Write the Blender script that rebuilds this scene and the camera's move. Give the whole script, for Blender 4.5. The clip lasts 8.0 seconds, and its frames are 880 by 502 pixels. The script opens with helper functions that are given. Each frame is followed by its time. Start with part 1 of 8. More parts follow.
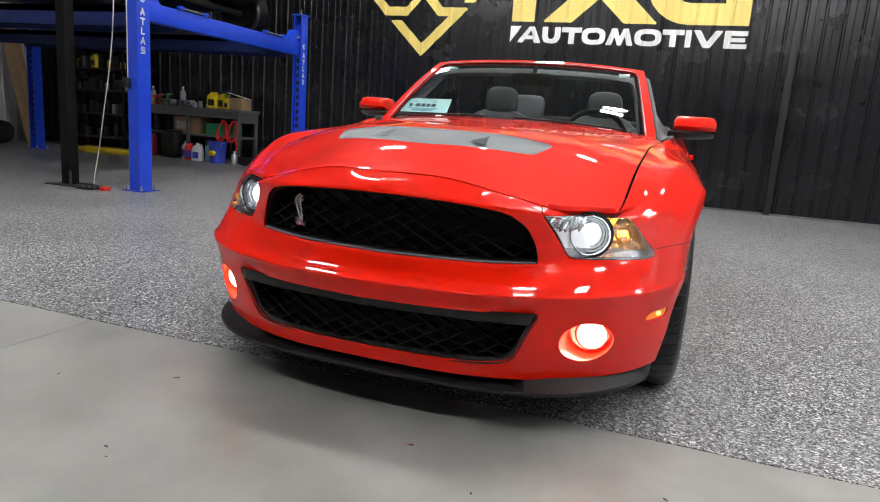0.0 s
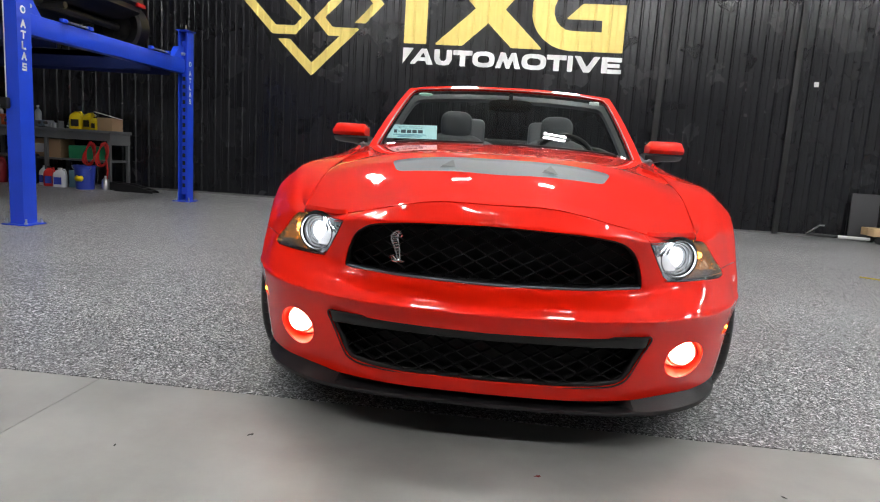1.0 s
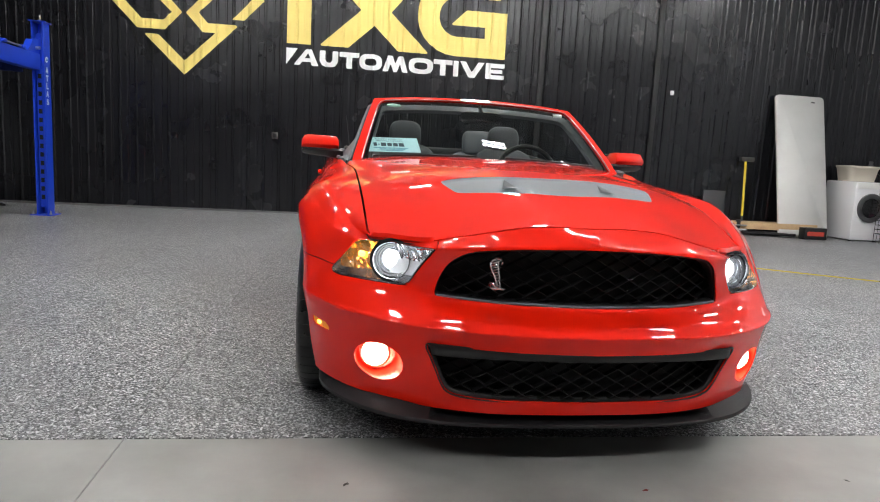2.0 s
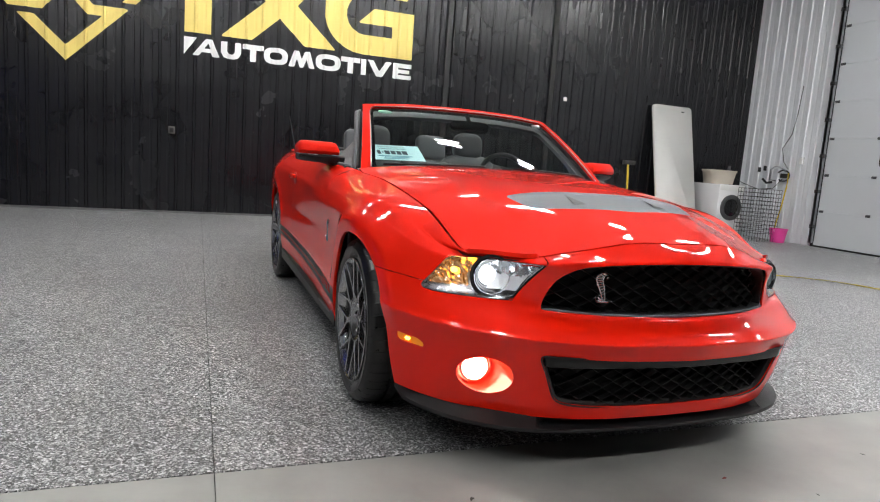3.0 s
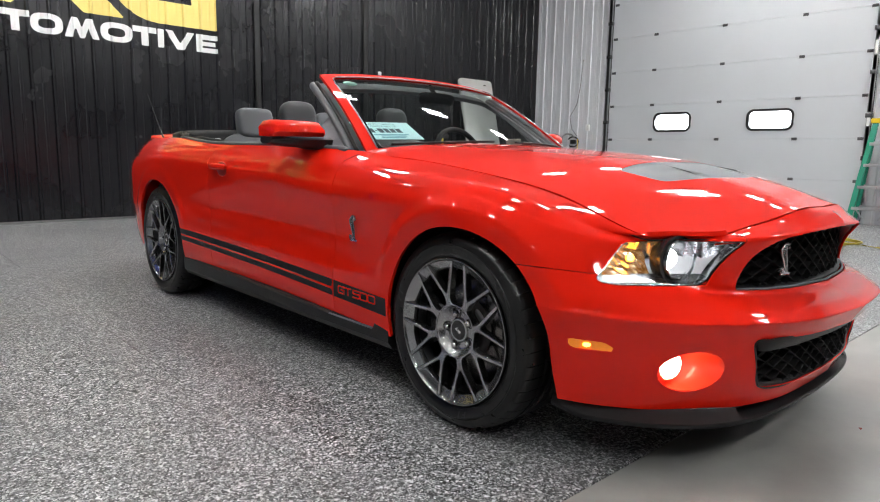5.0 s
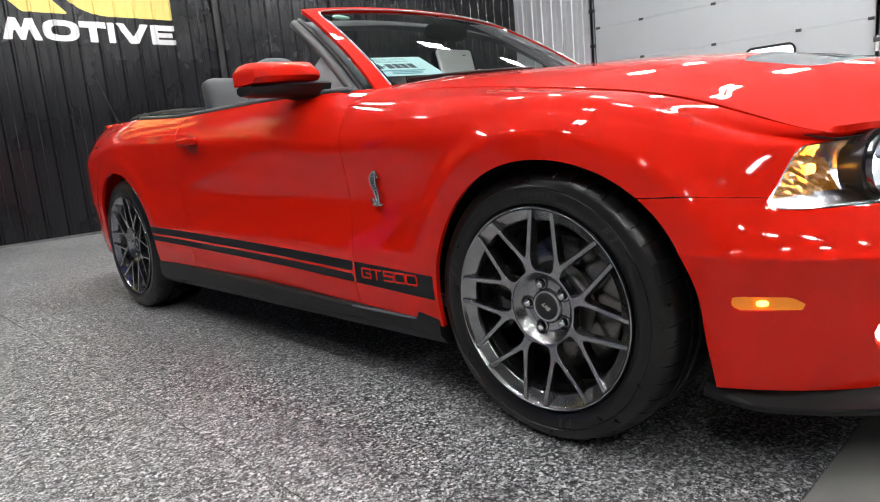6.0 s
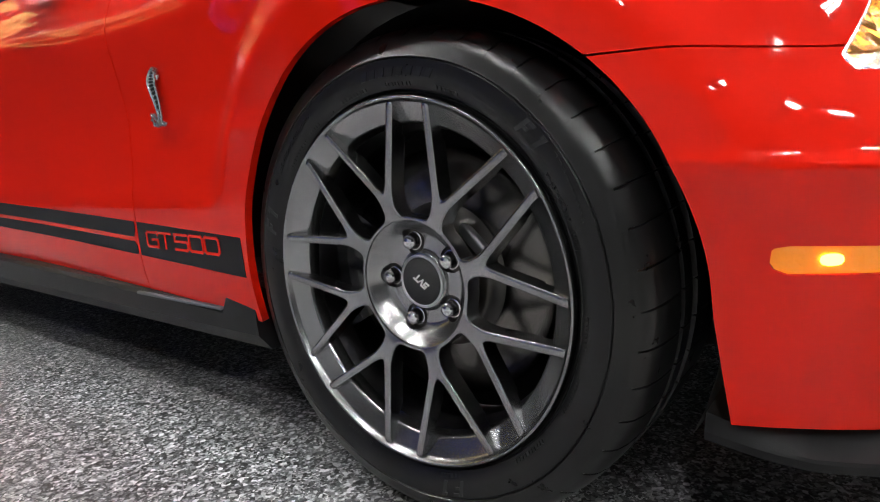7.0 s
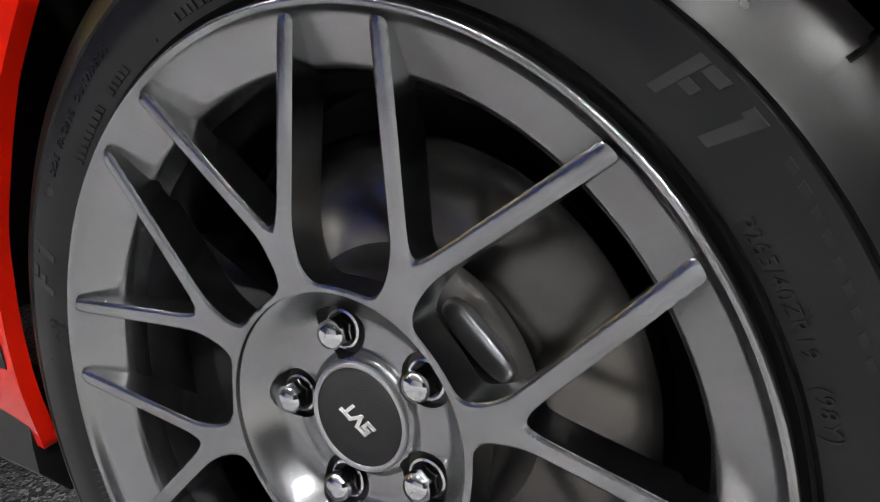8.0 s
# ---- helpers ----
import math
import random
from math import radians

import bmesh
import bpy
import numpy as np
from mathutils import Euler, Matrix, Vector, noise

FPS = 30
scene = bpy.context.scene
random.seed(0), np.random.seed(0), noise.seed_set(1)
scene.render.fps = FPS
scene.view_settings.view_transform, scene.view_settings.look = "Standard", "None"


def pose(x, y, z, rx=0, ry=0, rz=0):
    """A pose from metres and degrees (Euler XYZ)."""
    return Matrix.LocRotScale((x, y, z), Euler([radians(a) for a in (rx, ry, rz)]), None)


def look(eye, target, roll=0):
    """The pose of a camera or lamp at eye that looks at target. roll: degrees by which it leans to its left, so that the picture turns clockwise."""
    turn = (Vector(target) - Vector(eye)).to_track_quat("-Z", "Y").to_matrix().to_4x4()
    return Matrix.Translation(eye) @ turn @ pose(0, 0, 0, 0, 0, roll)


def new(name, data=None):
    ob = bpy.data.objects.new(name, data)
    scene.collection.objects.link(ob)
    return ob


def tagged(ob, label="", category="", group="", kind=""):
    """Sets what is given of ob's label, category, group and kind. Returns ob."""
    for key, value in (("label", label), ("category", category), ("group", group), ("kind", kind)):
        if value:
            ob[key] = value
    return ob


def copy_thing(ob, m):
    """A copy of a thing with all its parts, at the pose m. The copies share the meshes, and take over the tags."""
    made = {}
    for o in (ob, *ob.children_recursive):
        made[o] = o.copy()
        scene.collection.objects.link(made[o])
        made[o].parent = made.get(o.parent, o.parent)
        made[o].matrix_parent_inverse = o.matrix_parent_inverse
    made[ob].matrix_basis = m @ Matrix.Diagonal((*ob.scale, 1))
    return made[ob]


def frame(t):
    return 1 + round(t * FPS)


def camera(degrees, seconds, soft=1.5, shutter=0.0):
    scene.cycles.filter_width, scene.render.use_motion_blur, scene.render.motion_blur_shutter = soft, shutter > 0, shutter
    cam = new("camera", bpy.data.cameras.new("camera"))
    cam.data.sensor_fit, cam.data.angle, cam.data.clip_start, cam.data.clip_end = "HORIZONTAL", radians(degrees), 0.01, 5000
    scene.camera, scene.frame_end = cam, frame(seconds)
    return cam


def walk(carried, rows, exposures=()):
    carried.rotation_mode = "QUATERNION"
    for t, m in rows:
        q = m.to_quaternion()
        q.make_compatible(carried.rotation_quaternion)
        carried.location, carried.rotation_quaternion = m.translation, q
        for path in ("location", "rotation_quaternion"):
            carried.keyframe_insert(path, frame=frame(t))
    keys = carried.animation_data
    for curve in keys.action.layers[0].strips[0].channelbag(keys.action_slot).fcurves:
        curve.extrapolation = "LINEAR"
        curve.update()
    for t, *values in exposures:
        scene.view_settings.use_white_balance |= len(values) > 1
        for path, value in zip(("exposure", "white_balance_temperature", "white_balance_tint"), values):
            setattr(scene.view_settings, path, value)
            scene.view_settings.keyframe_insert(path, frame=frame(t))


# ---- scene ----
cam = camera(68.6, 8.0, soft=1.1)
PATH = [
    (0, (0.782, -2.581, 0.928), (0.161, -0.719, 0.544), 4.2),
    (0.5, (0.417, -2.691, 0.93), (-0.021, -0.769, 0.589), 4.2),
    (1, (0.025, -2.741, 0.929), (-0.16, -0.773, 0.624), 3.6),
    (1.5, (-0.349, -2.695, 0.954), (-0.312, -0.722, 0.633), 3.0),
    (1.7, (-0.504, -2.678, 0.959), (-0.365, -0.705, 0.663), 3.0),
    (2.8, (-1.375, -2.575, 0.987), (-0.748, -0.697, 0.71), 3.9),
    (3, (-1.512, -2.51, 0.992), (-0.803, -0.659, 0.721), 4.1),
    (3.5, (-1.822, -2.345, 0.997), (-0.736, -0.689, 0.715), 5.3),
    (4, (-2.086, -2.076, 0.995), (-0.817, -0.551, 0.74), 5.7),
    (4.5, (-2.301, -1.808, 0.973), (-0.971, -0.342, 0.69), 4.3),
    (4.7, (-2.369, -1.696, 0.967), (-1.034, -0.235, 0.676), 3.5),
    (5.8, (-2.207, -1.016, 0.78), (-0.857, 0.427, 0.47), -5.6),
    (6, (-2.106, -0.916, 0.757), (-0.743, 0.508, 0.418), -5.1),
    (6.5, (-1.813, -0.726, 0.643), (-0.371, 0.618, 0.303), -5.3),
    (7, (-1.537, -0.557, 0.529), (-0.005, 0.682, 0.184), -3.7),
    (7.5, (-1.334, -0.392, 0.492), (0.322, 0.646, 0.065), -1.9),
    (8, (-1.178, -0.231, 0.527), (0.501, 0.767, 0.101), -1.8),
]
walk(cam, [(t, look(eye, target, roll)) for t, eye, target, roll in PATH], exposures=((0, 0.0), (4.7, 0.0), (5.9, 0.14), (6.5, 0.36), (7, 0.52), (7.5, 0.70), (8, 1.0)))

# ---- world, lights, exposure ----
world = bpy.data.worlds.new("shop_world")
scene.world = world
world.use_nodes = True
world.node_tree.nodes["Background"].inputs[0].default_value = (0.75, 0.82, 1.0, 1)
world.node_tree.nodes["Background"].inputs[1].default_value = 0.35
scene.view_settings.exposure = 0.0

WALL_Y, WALL_R, WALL_L, WALL_F, CEIL = 7.56, 8.65, -11.6, -7.5, 5.6

# ---- materials ----


def material(name, color, rough=0.5, metal=0.0, coat=0.0, bump=0.0, bump_scale=200.0, vary=0.0, vary_scale=3.0, spec=0.5, rough_vary=0.0):
    """A Principled material with colour variation at two scales, roughness variation and a fine relief."""
    m = bpy.data.materials.new(name)
    m.use_nodes = True
    nt = m.node_tree
    b = nt.nodes["Principled BSDF"]
    b.inputs["Base Color"].default_value = (*color, 1)
    b.inputs["Roughness"].default_value = rough
    b.inputs["Metallic"].default_value = metal
    b.inputs["Coat Weight"].default_value = coat
    b.inputs["Coat Roughness"].default_value = 0.03
    b.inputs["Specular IOR Level"].default_value = spec
    co = nt.nodes.new("ShaderNodeTexCoord")
    if vary > 0 or rough_vary > 0:
        n1 = nt.nodes.new("ShaderNodeTexNoise")
        n1.inputs["Scale"].default_value = vary_scale
        n1.inputs["Detail"].default_value = 5
        n1.inputs["Roughness"].default_value = 0.55
        nt.links.new(co.outputs["Object"], n1.inputs["Vector"])
    if vary > 0:
        mx = nt.nodes.new("ShaderNodeMix")
        mx.data_type = "RGBA"
        mx.inputs["A"].default_value = (*[c * (1 - vary) for c in color], 1)
        mx.inputs["B"].default_value = (*[min(1, c * (1 + vary)) for c in color], 1)
        nt.links.new(n1.outputs["Fac"], mx.inputs["Factor"])
        nt.links.new(mx.outputs["Result"], b.inputs["Base Color"])
    if rough_vary > 0:
        mr = nt.nodes.new("ShaderNodeMapRange")
        mr.inputs["From Min"].default_value, mr.inputs["From Max"].default_value = 0.3, 0.7
        mr.inputs["To Min"].default_value, mr.inputs["To Max"].default_value = max(0.02, rough - rough_vary), rough + rough_vary
        nt.links.new(n1.outputs["Fac"], mr.inputs["Value"])
        nt.links.new(mr.outputs["Result"], b.inputs["Roughness"])
    if bump > 0:
        n2 = nt.nodes.new("ShaderNodeTexNoise")
        n2.inputs["Scale"].default_value = bump_scale
        n2.inputs["Detail"].default_value = 3
        nt.links.new(co.outputs["Object"], n2.inputs["Vector"])
        bp = nt.nodes.new("ShaderNodeBump")
        bp.inputs["Strength"].default_value = bump
        bp.inputs["Distance"].default_value = 0.002
        nt.links.new(n2.outputs["Fac"], bp.inputs["Height"])
        nt.links.new(bp.outputs["Normal"], b.inputs["Normal"])
    return m


def glowing(name, color, strength):
    m = bpy.data.materials.new(name)
    m.use_nodes = True
    b = m.node_tree.nodes["Principled BSDF"]
    b.inputs["Base Color"].default_value = (*color, 1)
    b.inputs["Emission Color"].default_value = (*color, 1)
    b.inputs["Emission Strength"].default_value = strength
    b.inputs["Roughness"].default_value = 0.3
    return m


def glass(name, tint, rough=0.0, reflect=0.06):
    """Thin clear sheet: lets light through, tinted, with a mirror share that grows at grazing angles."""
    m = bpy.data.materials.new(name)
    m.use_nodes = True
    nt = m.node_tree
    nt.nodes.remove(nt.nodes["Principled BSDF"])
    tr, gl, mx, fr = (nt.nodes.new("ShaderNode" + k) for k in ("BsdfTransparent", "BsdfGlossy", "MixShader", "Fresnel"))
    tr.inputs["Color"].default_value = (*tint, 1)
    gl.inputs["Roughness"].default_value = rough
    fr.inputs["IOR"].default_value = 1.52
    nt.links.new(fr.outputs["Fac"], mx.inputs["Fac"])
    nt.links.new(tr.outputs["BSDF"], mx.inputs[1])
    nt.links.new(gl.outputs["BSDF"], mx.inputs[2])
    nt.links.new(mx.outputs["Shader"], nt.nodes["Material Output"].inputs["Surface"])
    return m


def flake_floor(name):
    """Grey epoxy broadcast with white, grey and black vinyl flakes."""
    m = material(name, (0.16, 0.165, 0.175), 0.42, bump=0.25, bump_scale=260)
    nt = m.node_tree
    b = nt.nodes["Principled BSDF"]
    co = nt.nodes["Texture Coordinate"]
    mp = nt.nodes.new("ShaderNodeMapping")
    mp.inputs["Scale"].default_value = (1.0, 1.0, 1.0)
    nt.links.new(co.outputs["Object"], mp.inputs["Vector"])
    layers = []
    for scale, lo in ((135.0, 0), (270.0, 1)):
        v = nt.nodes.new("ShaderNodeTexVoronoi")
        v.inputs["Scale"].default_value = scale
        nt.links.new(mp.outputs["Vector"], v.inputs["Vector"])
        sp = nt.nodes.new("ShaderNodeSeparateColor")
        nt.links.new(v.outputs["Color"], sp.inputs["Color"])
        r = nt.nodes.new("ShaderNodeValToRGB")
        r.color_ramp.interpolation = "CONSTANT"
        e = r.color_ramp.elements
        e[0].position, e[0].color = 0.0, (0.014, 0.014, 0.016, 1)
        e[1].position, e[1].color = 0.30, (0.085, 0.088, 0.095, 1)
        for p, c in ((0.52, 0.22), (0.70, 0.44), (0.86, 0.80)):
            k = e.new(p)
            k.color = (c * 0.99, c, c * 1.02, 1)
        nt.links.new(sp.outputs["Red"], r.inputs["Fac"])
        layers.append(r)
    mx = nt.nodes.new("ShaderNodeMix")
    mx.data_type = "RGBA"
    pick = nt.nodes.new("ShaderNodeTexVoronoi")  # which of the two flake sizes lies on top
    pick.inputs["Scale"].default_value = 95.0
    nt.links.new(mp.outputs["Vector"], pick.inputs["Vector"])
    cut = nt.nodes.new("ShaderNodeSeparateColor")
    nt.links.new(pick.outputs["Color"], cut.inputs["Color"])
    over = nt.nodes.new("ShaderNodeMapRange")
    over.inputs["From Min"].default_value, over.inputs["From Max"].default_value = 0.35, 0.75
    over.inputs["To Min"].default_value, over.inputs["To Max"].default_value = 0.08, 0.85
    nt.links.new(cut.outputs["Green"], over.inputs["Value"])
    nt.links.new(over.outputs["Result"], mx.inputs["Factor"])
    nt.links.new(layers[0].outputs["Color"], mx.inputs["A"])
    nt.links.new(layers[1].outputs["Color"], mx.inputs["B"])
    # traffic stains
    n = nt.nodes.new("ShaderNodeTexNoise")
    n.inputs["Scale"].default_value = 0.9
    n.inputs["Detail"].default_value = 6
    nt.links.new(co.outputs["Object"], n.inputs["Vector"])
    mr = nt.nodes.new("ShaderNodeMapRange")
    mr.inputs["From Min"].default_value, mr.inputs["From Max"].default_value = 0.3, 0.7
    mr.inputs["To Min"].default_value, mr.inputs["To Max"].default_value = 0.82, 1.12
    nt.links.new(n.outputs["Fac"], mr.inputs["Value"])
    m2 = nt.nodes.new("ShaderNodeVectorMath")
    m2.operation = "SCALE"
    nt.links.new(mx.outputs["Result"], m2.inputs[0])
    nt.links.new(mr.outputs["Result"], m2.inputs["Scale"])
    nt.links.new(m2.outputs["Vector"], b.inputs["Base Color"])
    return m


def concrete(name):
    m = material(name, (0.285, 0.285, 0.272), 0.44, bump=0.06, bump_scale=90, vary=0.60, vary_scale=1.9, rough_vary=0.10)
    return m


RED = material("red_paint", (0.82, 0.012, 0.002), 0.55, coat=0.9, spec=0.05)
RED.node_tree.nodes["Principled BSDF"].inputs["Coat IOR"].default_value = 1.40
RED_SHADED = material("red_paint_shaded", (0.45, 0.012, 0.006), 0.5)
BLACK_PL = material("black_plastic", (0.011, 0.011, 0.012), 0.42, spec=0.35, bump=0.12, bump_scale=900)
SPLIT_PL = material("satin_black_plastic", (0.010, 0.010, 0.011), 0.5, spec=0.3, bump=0.1, bump_scale=900)
BLACK_GLOSS = material("black_gloss", (0.008, 0.008, 0.009), 0.12)
# near-black; stands in for shade in gaps and hollows, and colours hidden parts
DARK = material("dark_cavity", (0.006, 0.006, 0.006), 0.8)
RUBBER = material("tyre_rubber", (0.008, 0.008, 0.0084), 0.31, spec=0.42, bump=0.03, bump_scale=500, rough_vary=0.045, vary=0.2, vary_scale=24)
RUBBER_MARK = material("moulded_rubber", (0.012, 0.012, 0.0125), 0.28)
RUBBER_BLOCK = material("moulded_rubber_block", (0.026, 0.026, 0.027), 0.45)
RIM = material("dark_alloy", (0.37, 0.372, 0.38), 0.24, metal=1.0)
# rim alloy darkened in its colour for the shade behind the spokes
RIM_BARREL = material("shaded_alloy_barrel", (0.10, 0.10, 0.105), 0.33, metal=1.0)
CHROME = material("chrome", (0.72, 0.72, 0.73), 0.12, metal=1.0)
STEEL = material("brake_steel", (0.17, 0.16, 0.15), 0.24, metal=1.0, bump=0.04, bump_scale=60, vary=0.25, vary_scale=12)
SCOOP = material("grey_scoop", (0.135, 0.146, 0.166), 0.55, bump=0.1, bump_scale=900)
SILVER = material("silver_trim", (0.55, 0.56, 0.58), 0.28, metal=0.9)
LEATHER = material("charcoal_leather", (0.035, 0.037, 0.042), 0.5, bump=0.35, bump_scale=500)
LEATHER_G = material("grey_leather", (0.10, 0.105, 0.115), 0.5, bump=0.35, bump_scale=500)
DARK_CLOTH = material("black_roof_cloth", (0.012, 0.012, 0.013), 0.85, bump=0.5, bump_scale=600)
STRIPE = material("matte_black_stripe", (0.011, 0.011, 0.013), 0.45, spec=0.28)
WINDSHIELD = glass("windshield_glass", (0.60, 0.66, 0.64))
CLEAR = glass("clear_lens", (0.93, 0.94, 0.95))
FLOOR_M = flake_floor("flake_epoxy")
CONCRETE = concrete("polished_concrete")
BLACK_WALL = material("black_ribbed_steel", (0.0095, 0.0098, 0.0118), 0.24, spec=0.36, bump=0.05, bump_scale=30, vary=0.3, vary_scale=1.2, rough_vary=0.06)
wn = BLACK_WALL.node_tree  # thin steel sheet: long shallow waves along the ribs
wave_map, wave, wave_bump = wn.nodes.new("ShaderNodeMapping"), wn.nodes.new("ShaderNodeTexNoise"), wn.nodes.new("ShaderNodeBump")
wave_map.inputs["Scale"].default_value = (9, 9, 0.6)
wave.inputs["Scale"].default_value, wave.inputs["Detail"].default_value = 1.0, 2
wave_bump.inputs["Strength"].default_value, wave_bump.inputs["Distance"].default_value = 0.5, 0.010
wn.links.new(next(n for n in wn.nodes if n.bl_idname == "ShaderNodeTexCoord").outputs["Object"], wave_map.inputs["Vector"])
wn.links.new(wave_map.outputs["Vector"], wave.inputs["Vector"])
wn.links.new(wave.outputs["Fac"], wave_bump.inputs["Height"])
wn.links.new(wave_bump.outputs["Normal"], next(n for n in wn.nodes if n.bl_idname == "ShaderNodeBump" and n != wave_bump).inputs["Normal"])
WHITE_WALL = material("white_ribbed_steel", (0.68, 0.70, 0.735), 0.4, vary=0.05, vary_scale=1.5)
DOOR_M = material("white_door_panel", (0.55, 0.575, 0.605), 0.45, vary=0.05, vary_scale=1.0, bump=0.05, bump_scale=150)
BLUE = material("blue_lift_paint", (0.012, 0.06, 0.62), 0.35, vary=0.12, vary_scale=4, coat=0.3)
GOLD = material("gold_paint", (0.83, 0.66, 0.19), 0.4, vary=0.15, vary_scale=0.8)
WHITE = material("white_paint", (0.82, 0.82, 0.82), 0.45)
CEIL_M = material("grey_ceiling_sheet", (0.13, 0.133, 0.138), 0.6, vary=0.06)
LED = glowing("led_strip", (1.0, 0.99, 0.97), 220.0)

# ---- geometry helpers ----


def bm_of(verts, faces):
    bm = bmesh.new()
    vs = [bm.verts.new(v) for v in verts]
    for f in faces:
        try:
            bm.faces.new([vs[i] for i in f])
        except ValueError:
            pass
    return bm


def part(name, bm, mat, parent=None, label="", smooth=True, angle=35):
    """Links a bmesh as one mesh object, under a thing or a part."""
    me = bpy.data.meshes.new(name)
    if smooth:
        lim = radians(angle)
        for f in bm.faces:
            f.smooth = True
        for e in bm.edges:
            if len(e.link_faces) == 2 and e.calc_face_angle(0) > lim:
                e.smooth = False
    bm.to_mesh(me)
    bm.free()
    me.materials.append(mat)
    ob = new(name, me)
    if parent is not None:
        ob.parent = parent
    if label:
        ob["label"] = label
    return ob


def raw(name, verts, faces, mat, parent=None, label="", smooth=False):
    """A mesh object straight from numbers."""
    me = bpy.data.meshes.new(name)
    me.from_pydata([tuple(v) for v in verts], [], [tuple(f) for f in faces])
    if smooth:
        me.shade_smooth()
    me.materials.append(mat)
    ob = new(name, me)
    if parent is not None:
        ob.parent = parent
    if label:
        ob["label"] = label
    return ob


def box(bm, x0, y0, z0, x1, y1, z1, bevel=0.0, m=None):
    """A box between two corners, its edges rounded, added to bm."""
    r = bmesh.ops.create_cube(bm, size=1.0)
    bmesh.ops.transform(bm, verts=r["verts"], matrix=Matrix.Translation(((x0 + x1) / 2, (y0 + y1) / 2, (z0 + z1) / 2)) @ Matrix.Diagonal((abs(x1 - x0), abs(y1 - y0), abs(z1 - z0), 1)))
    vs = r["verts"]
    if bevel > 0:
        es = list({e for v in vs for e in v.link_edges})
        out = bmesh.ops.bevel(bm, geom=es, offset=bevel, segments=2, affect="EDGES", profile=0.5)
        vs = list({v for f in out["faces"] for v in f.verts} | {v for v in vs if v.is_valid})
    if m is not None:
        bmesh.ops.transform(bm, verts=vs, matrix=m)
    return bm


def boxes(*rows, bevel=0.0, m=None):
    bm = bmesh.new()
    for r in rows:
        box(bm, *r, bevel=bevel, m=m)
    return bm


def rod(bm, a, b, r, r2=None, seg=12):
    """A cylinder or cone from a to b."""
    a, b = Vector(a), Vector(b)
    d = b - a
    m = Matrix.Translation((a + b) / 2) @ d.to_track_quat("Z", "Y").to_matrix().to_4x4()
    bmesh.ops.create_cone(bm, cap_ends=True, segments=seg, radius1=r, radius2=r if r2 is None else r2, depth=d.length, matrix=m)
    return bm


def rods(*rows, seg=12):
    bm = bmesh.new()
    for r in rows:
        rod(bm, *r, seg=seg)
    return bm


def tube(bm, pts, r, seg=8, radii=None):
    """A round tube along points."""
    pts = [Vector(p) for p in pts]
    rings = []
    for i, p in enumerate(pts):
        d = (pts[min(i + 1, len(pts) - 1)] - pts[max(i - 1, 0)]).normalized()
        q = d.to_track_quat("Z", "Y")
        k = radii[i] if radii else r
        rings.append([bm.verts.new(p + q @ Vector((k * math.cos(2 * math.pi * j / seg), k * math.sin(2 * math.pi * j / seg), 0))) for j in range(seg)])
    for a, b in zip(rings, rings[1:]):
        best = min(range(seg), key=lambda o: (a[0].co - b[o].co).length)
        for j in range(seg):
            bm.faces.new((a[j], a[(j + 1) % seg], b[(j + 1 + best) % seg], b[(j + best) % seg]))
    bm.faces.new(list(reversed(rings[0])))
    bm.faces.new(rings[-1])
    return bm


def prism(bm, poly, m, depth):
    """A flat outline in its own xy, extruded by depth along its z, placed by m."""
    lo = [bm.verts.new(m @ Vector((x, y, 0))) for x, y in poly]
    hi = [bm.verts.new(m @ Vector((x, y, depth))) for x, y in poly]
    n = len(poly)
    bm.faces.new(list(reversed(lo)))
    bm.faces.new(hi)
    for i in range(n):
        bm.faces.new((lo[i], lo[(i + 1) % n], hi[(i + 1) % n], hi[i]))
    return bm


def lathe(bm, prof, seg=64, m=None, close=False):
    """Turns a profile of (radius, height) round z."""
    rings = []
    for j in range(seg):
        a = 2 * math.pi * j / seg
        rings.append([bm.verts.new((r * math.cos(a), r * math.sin(a), h)) for r, h in prof])
    n = len(prof)
    for j in range(seg):
        a, b = rings[j], rings[(j + 1) % seg]
        for i in range(n if close else n - 1):
            bm.faces.new((a[i], b[i], b[(i + 1) % n], a[(i + 1) % n]))
    if m is not None:
        bmesh.ops.transform(bm, verts=[v for r in rings for v in r], matrix=m)
    return bm


def pchip(xs, ys):
    """A smooth curve through points that never overshoots."""
    xs, ys = np.asarray(xs, float), np.asarray(ys, float)
    h, dl = np.diff(xs), np.diff(ys) / np.diff(xs)
    d = np.zeros_like(ys)
    for i in range(1, len(xs) - 1):
        if dl[i - 1] * dl[i] > 0:
            w1, w2 = 2 * h[i] + h[i - 1], h[i] + 2 * h[i - 1]
            d[i] = (w1 + w2) / (w1 / dl[i - 1] + w2 / dl[i])
    d[0], d[-1] = dl[0], dl[-1]

    def f(x):
        x = np.clip(np.asarray(x, float), xs[0], xs[-1])
        i = np.clip(np.searchsorted(xs, x, side="right") - 1, 0, len(h) - 1)
        t = (x - xs[i]) / h[i]
        return ys[i] * (1 + 2 * t) * (1 - t) ** 2 + h[i] * d[i] * t * (1 - t) ** 2 + ys[i + 1] * t * t * (3 - 2 * t) + h[i] * d[i + 1] * t * t * (t - 1)

    return f


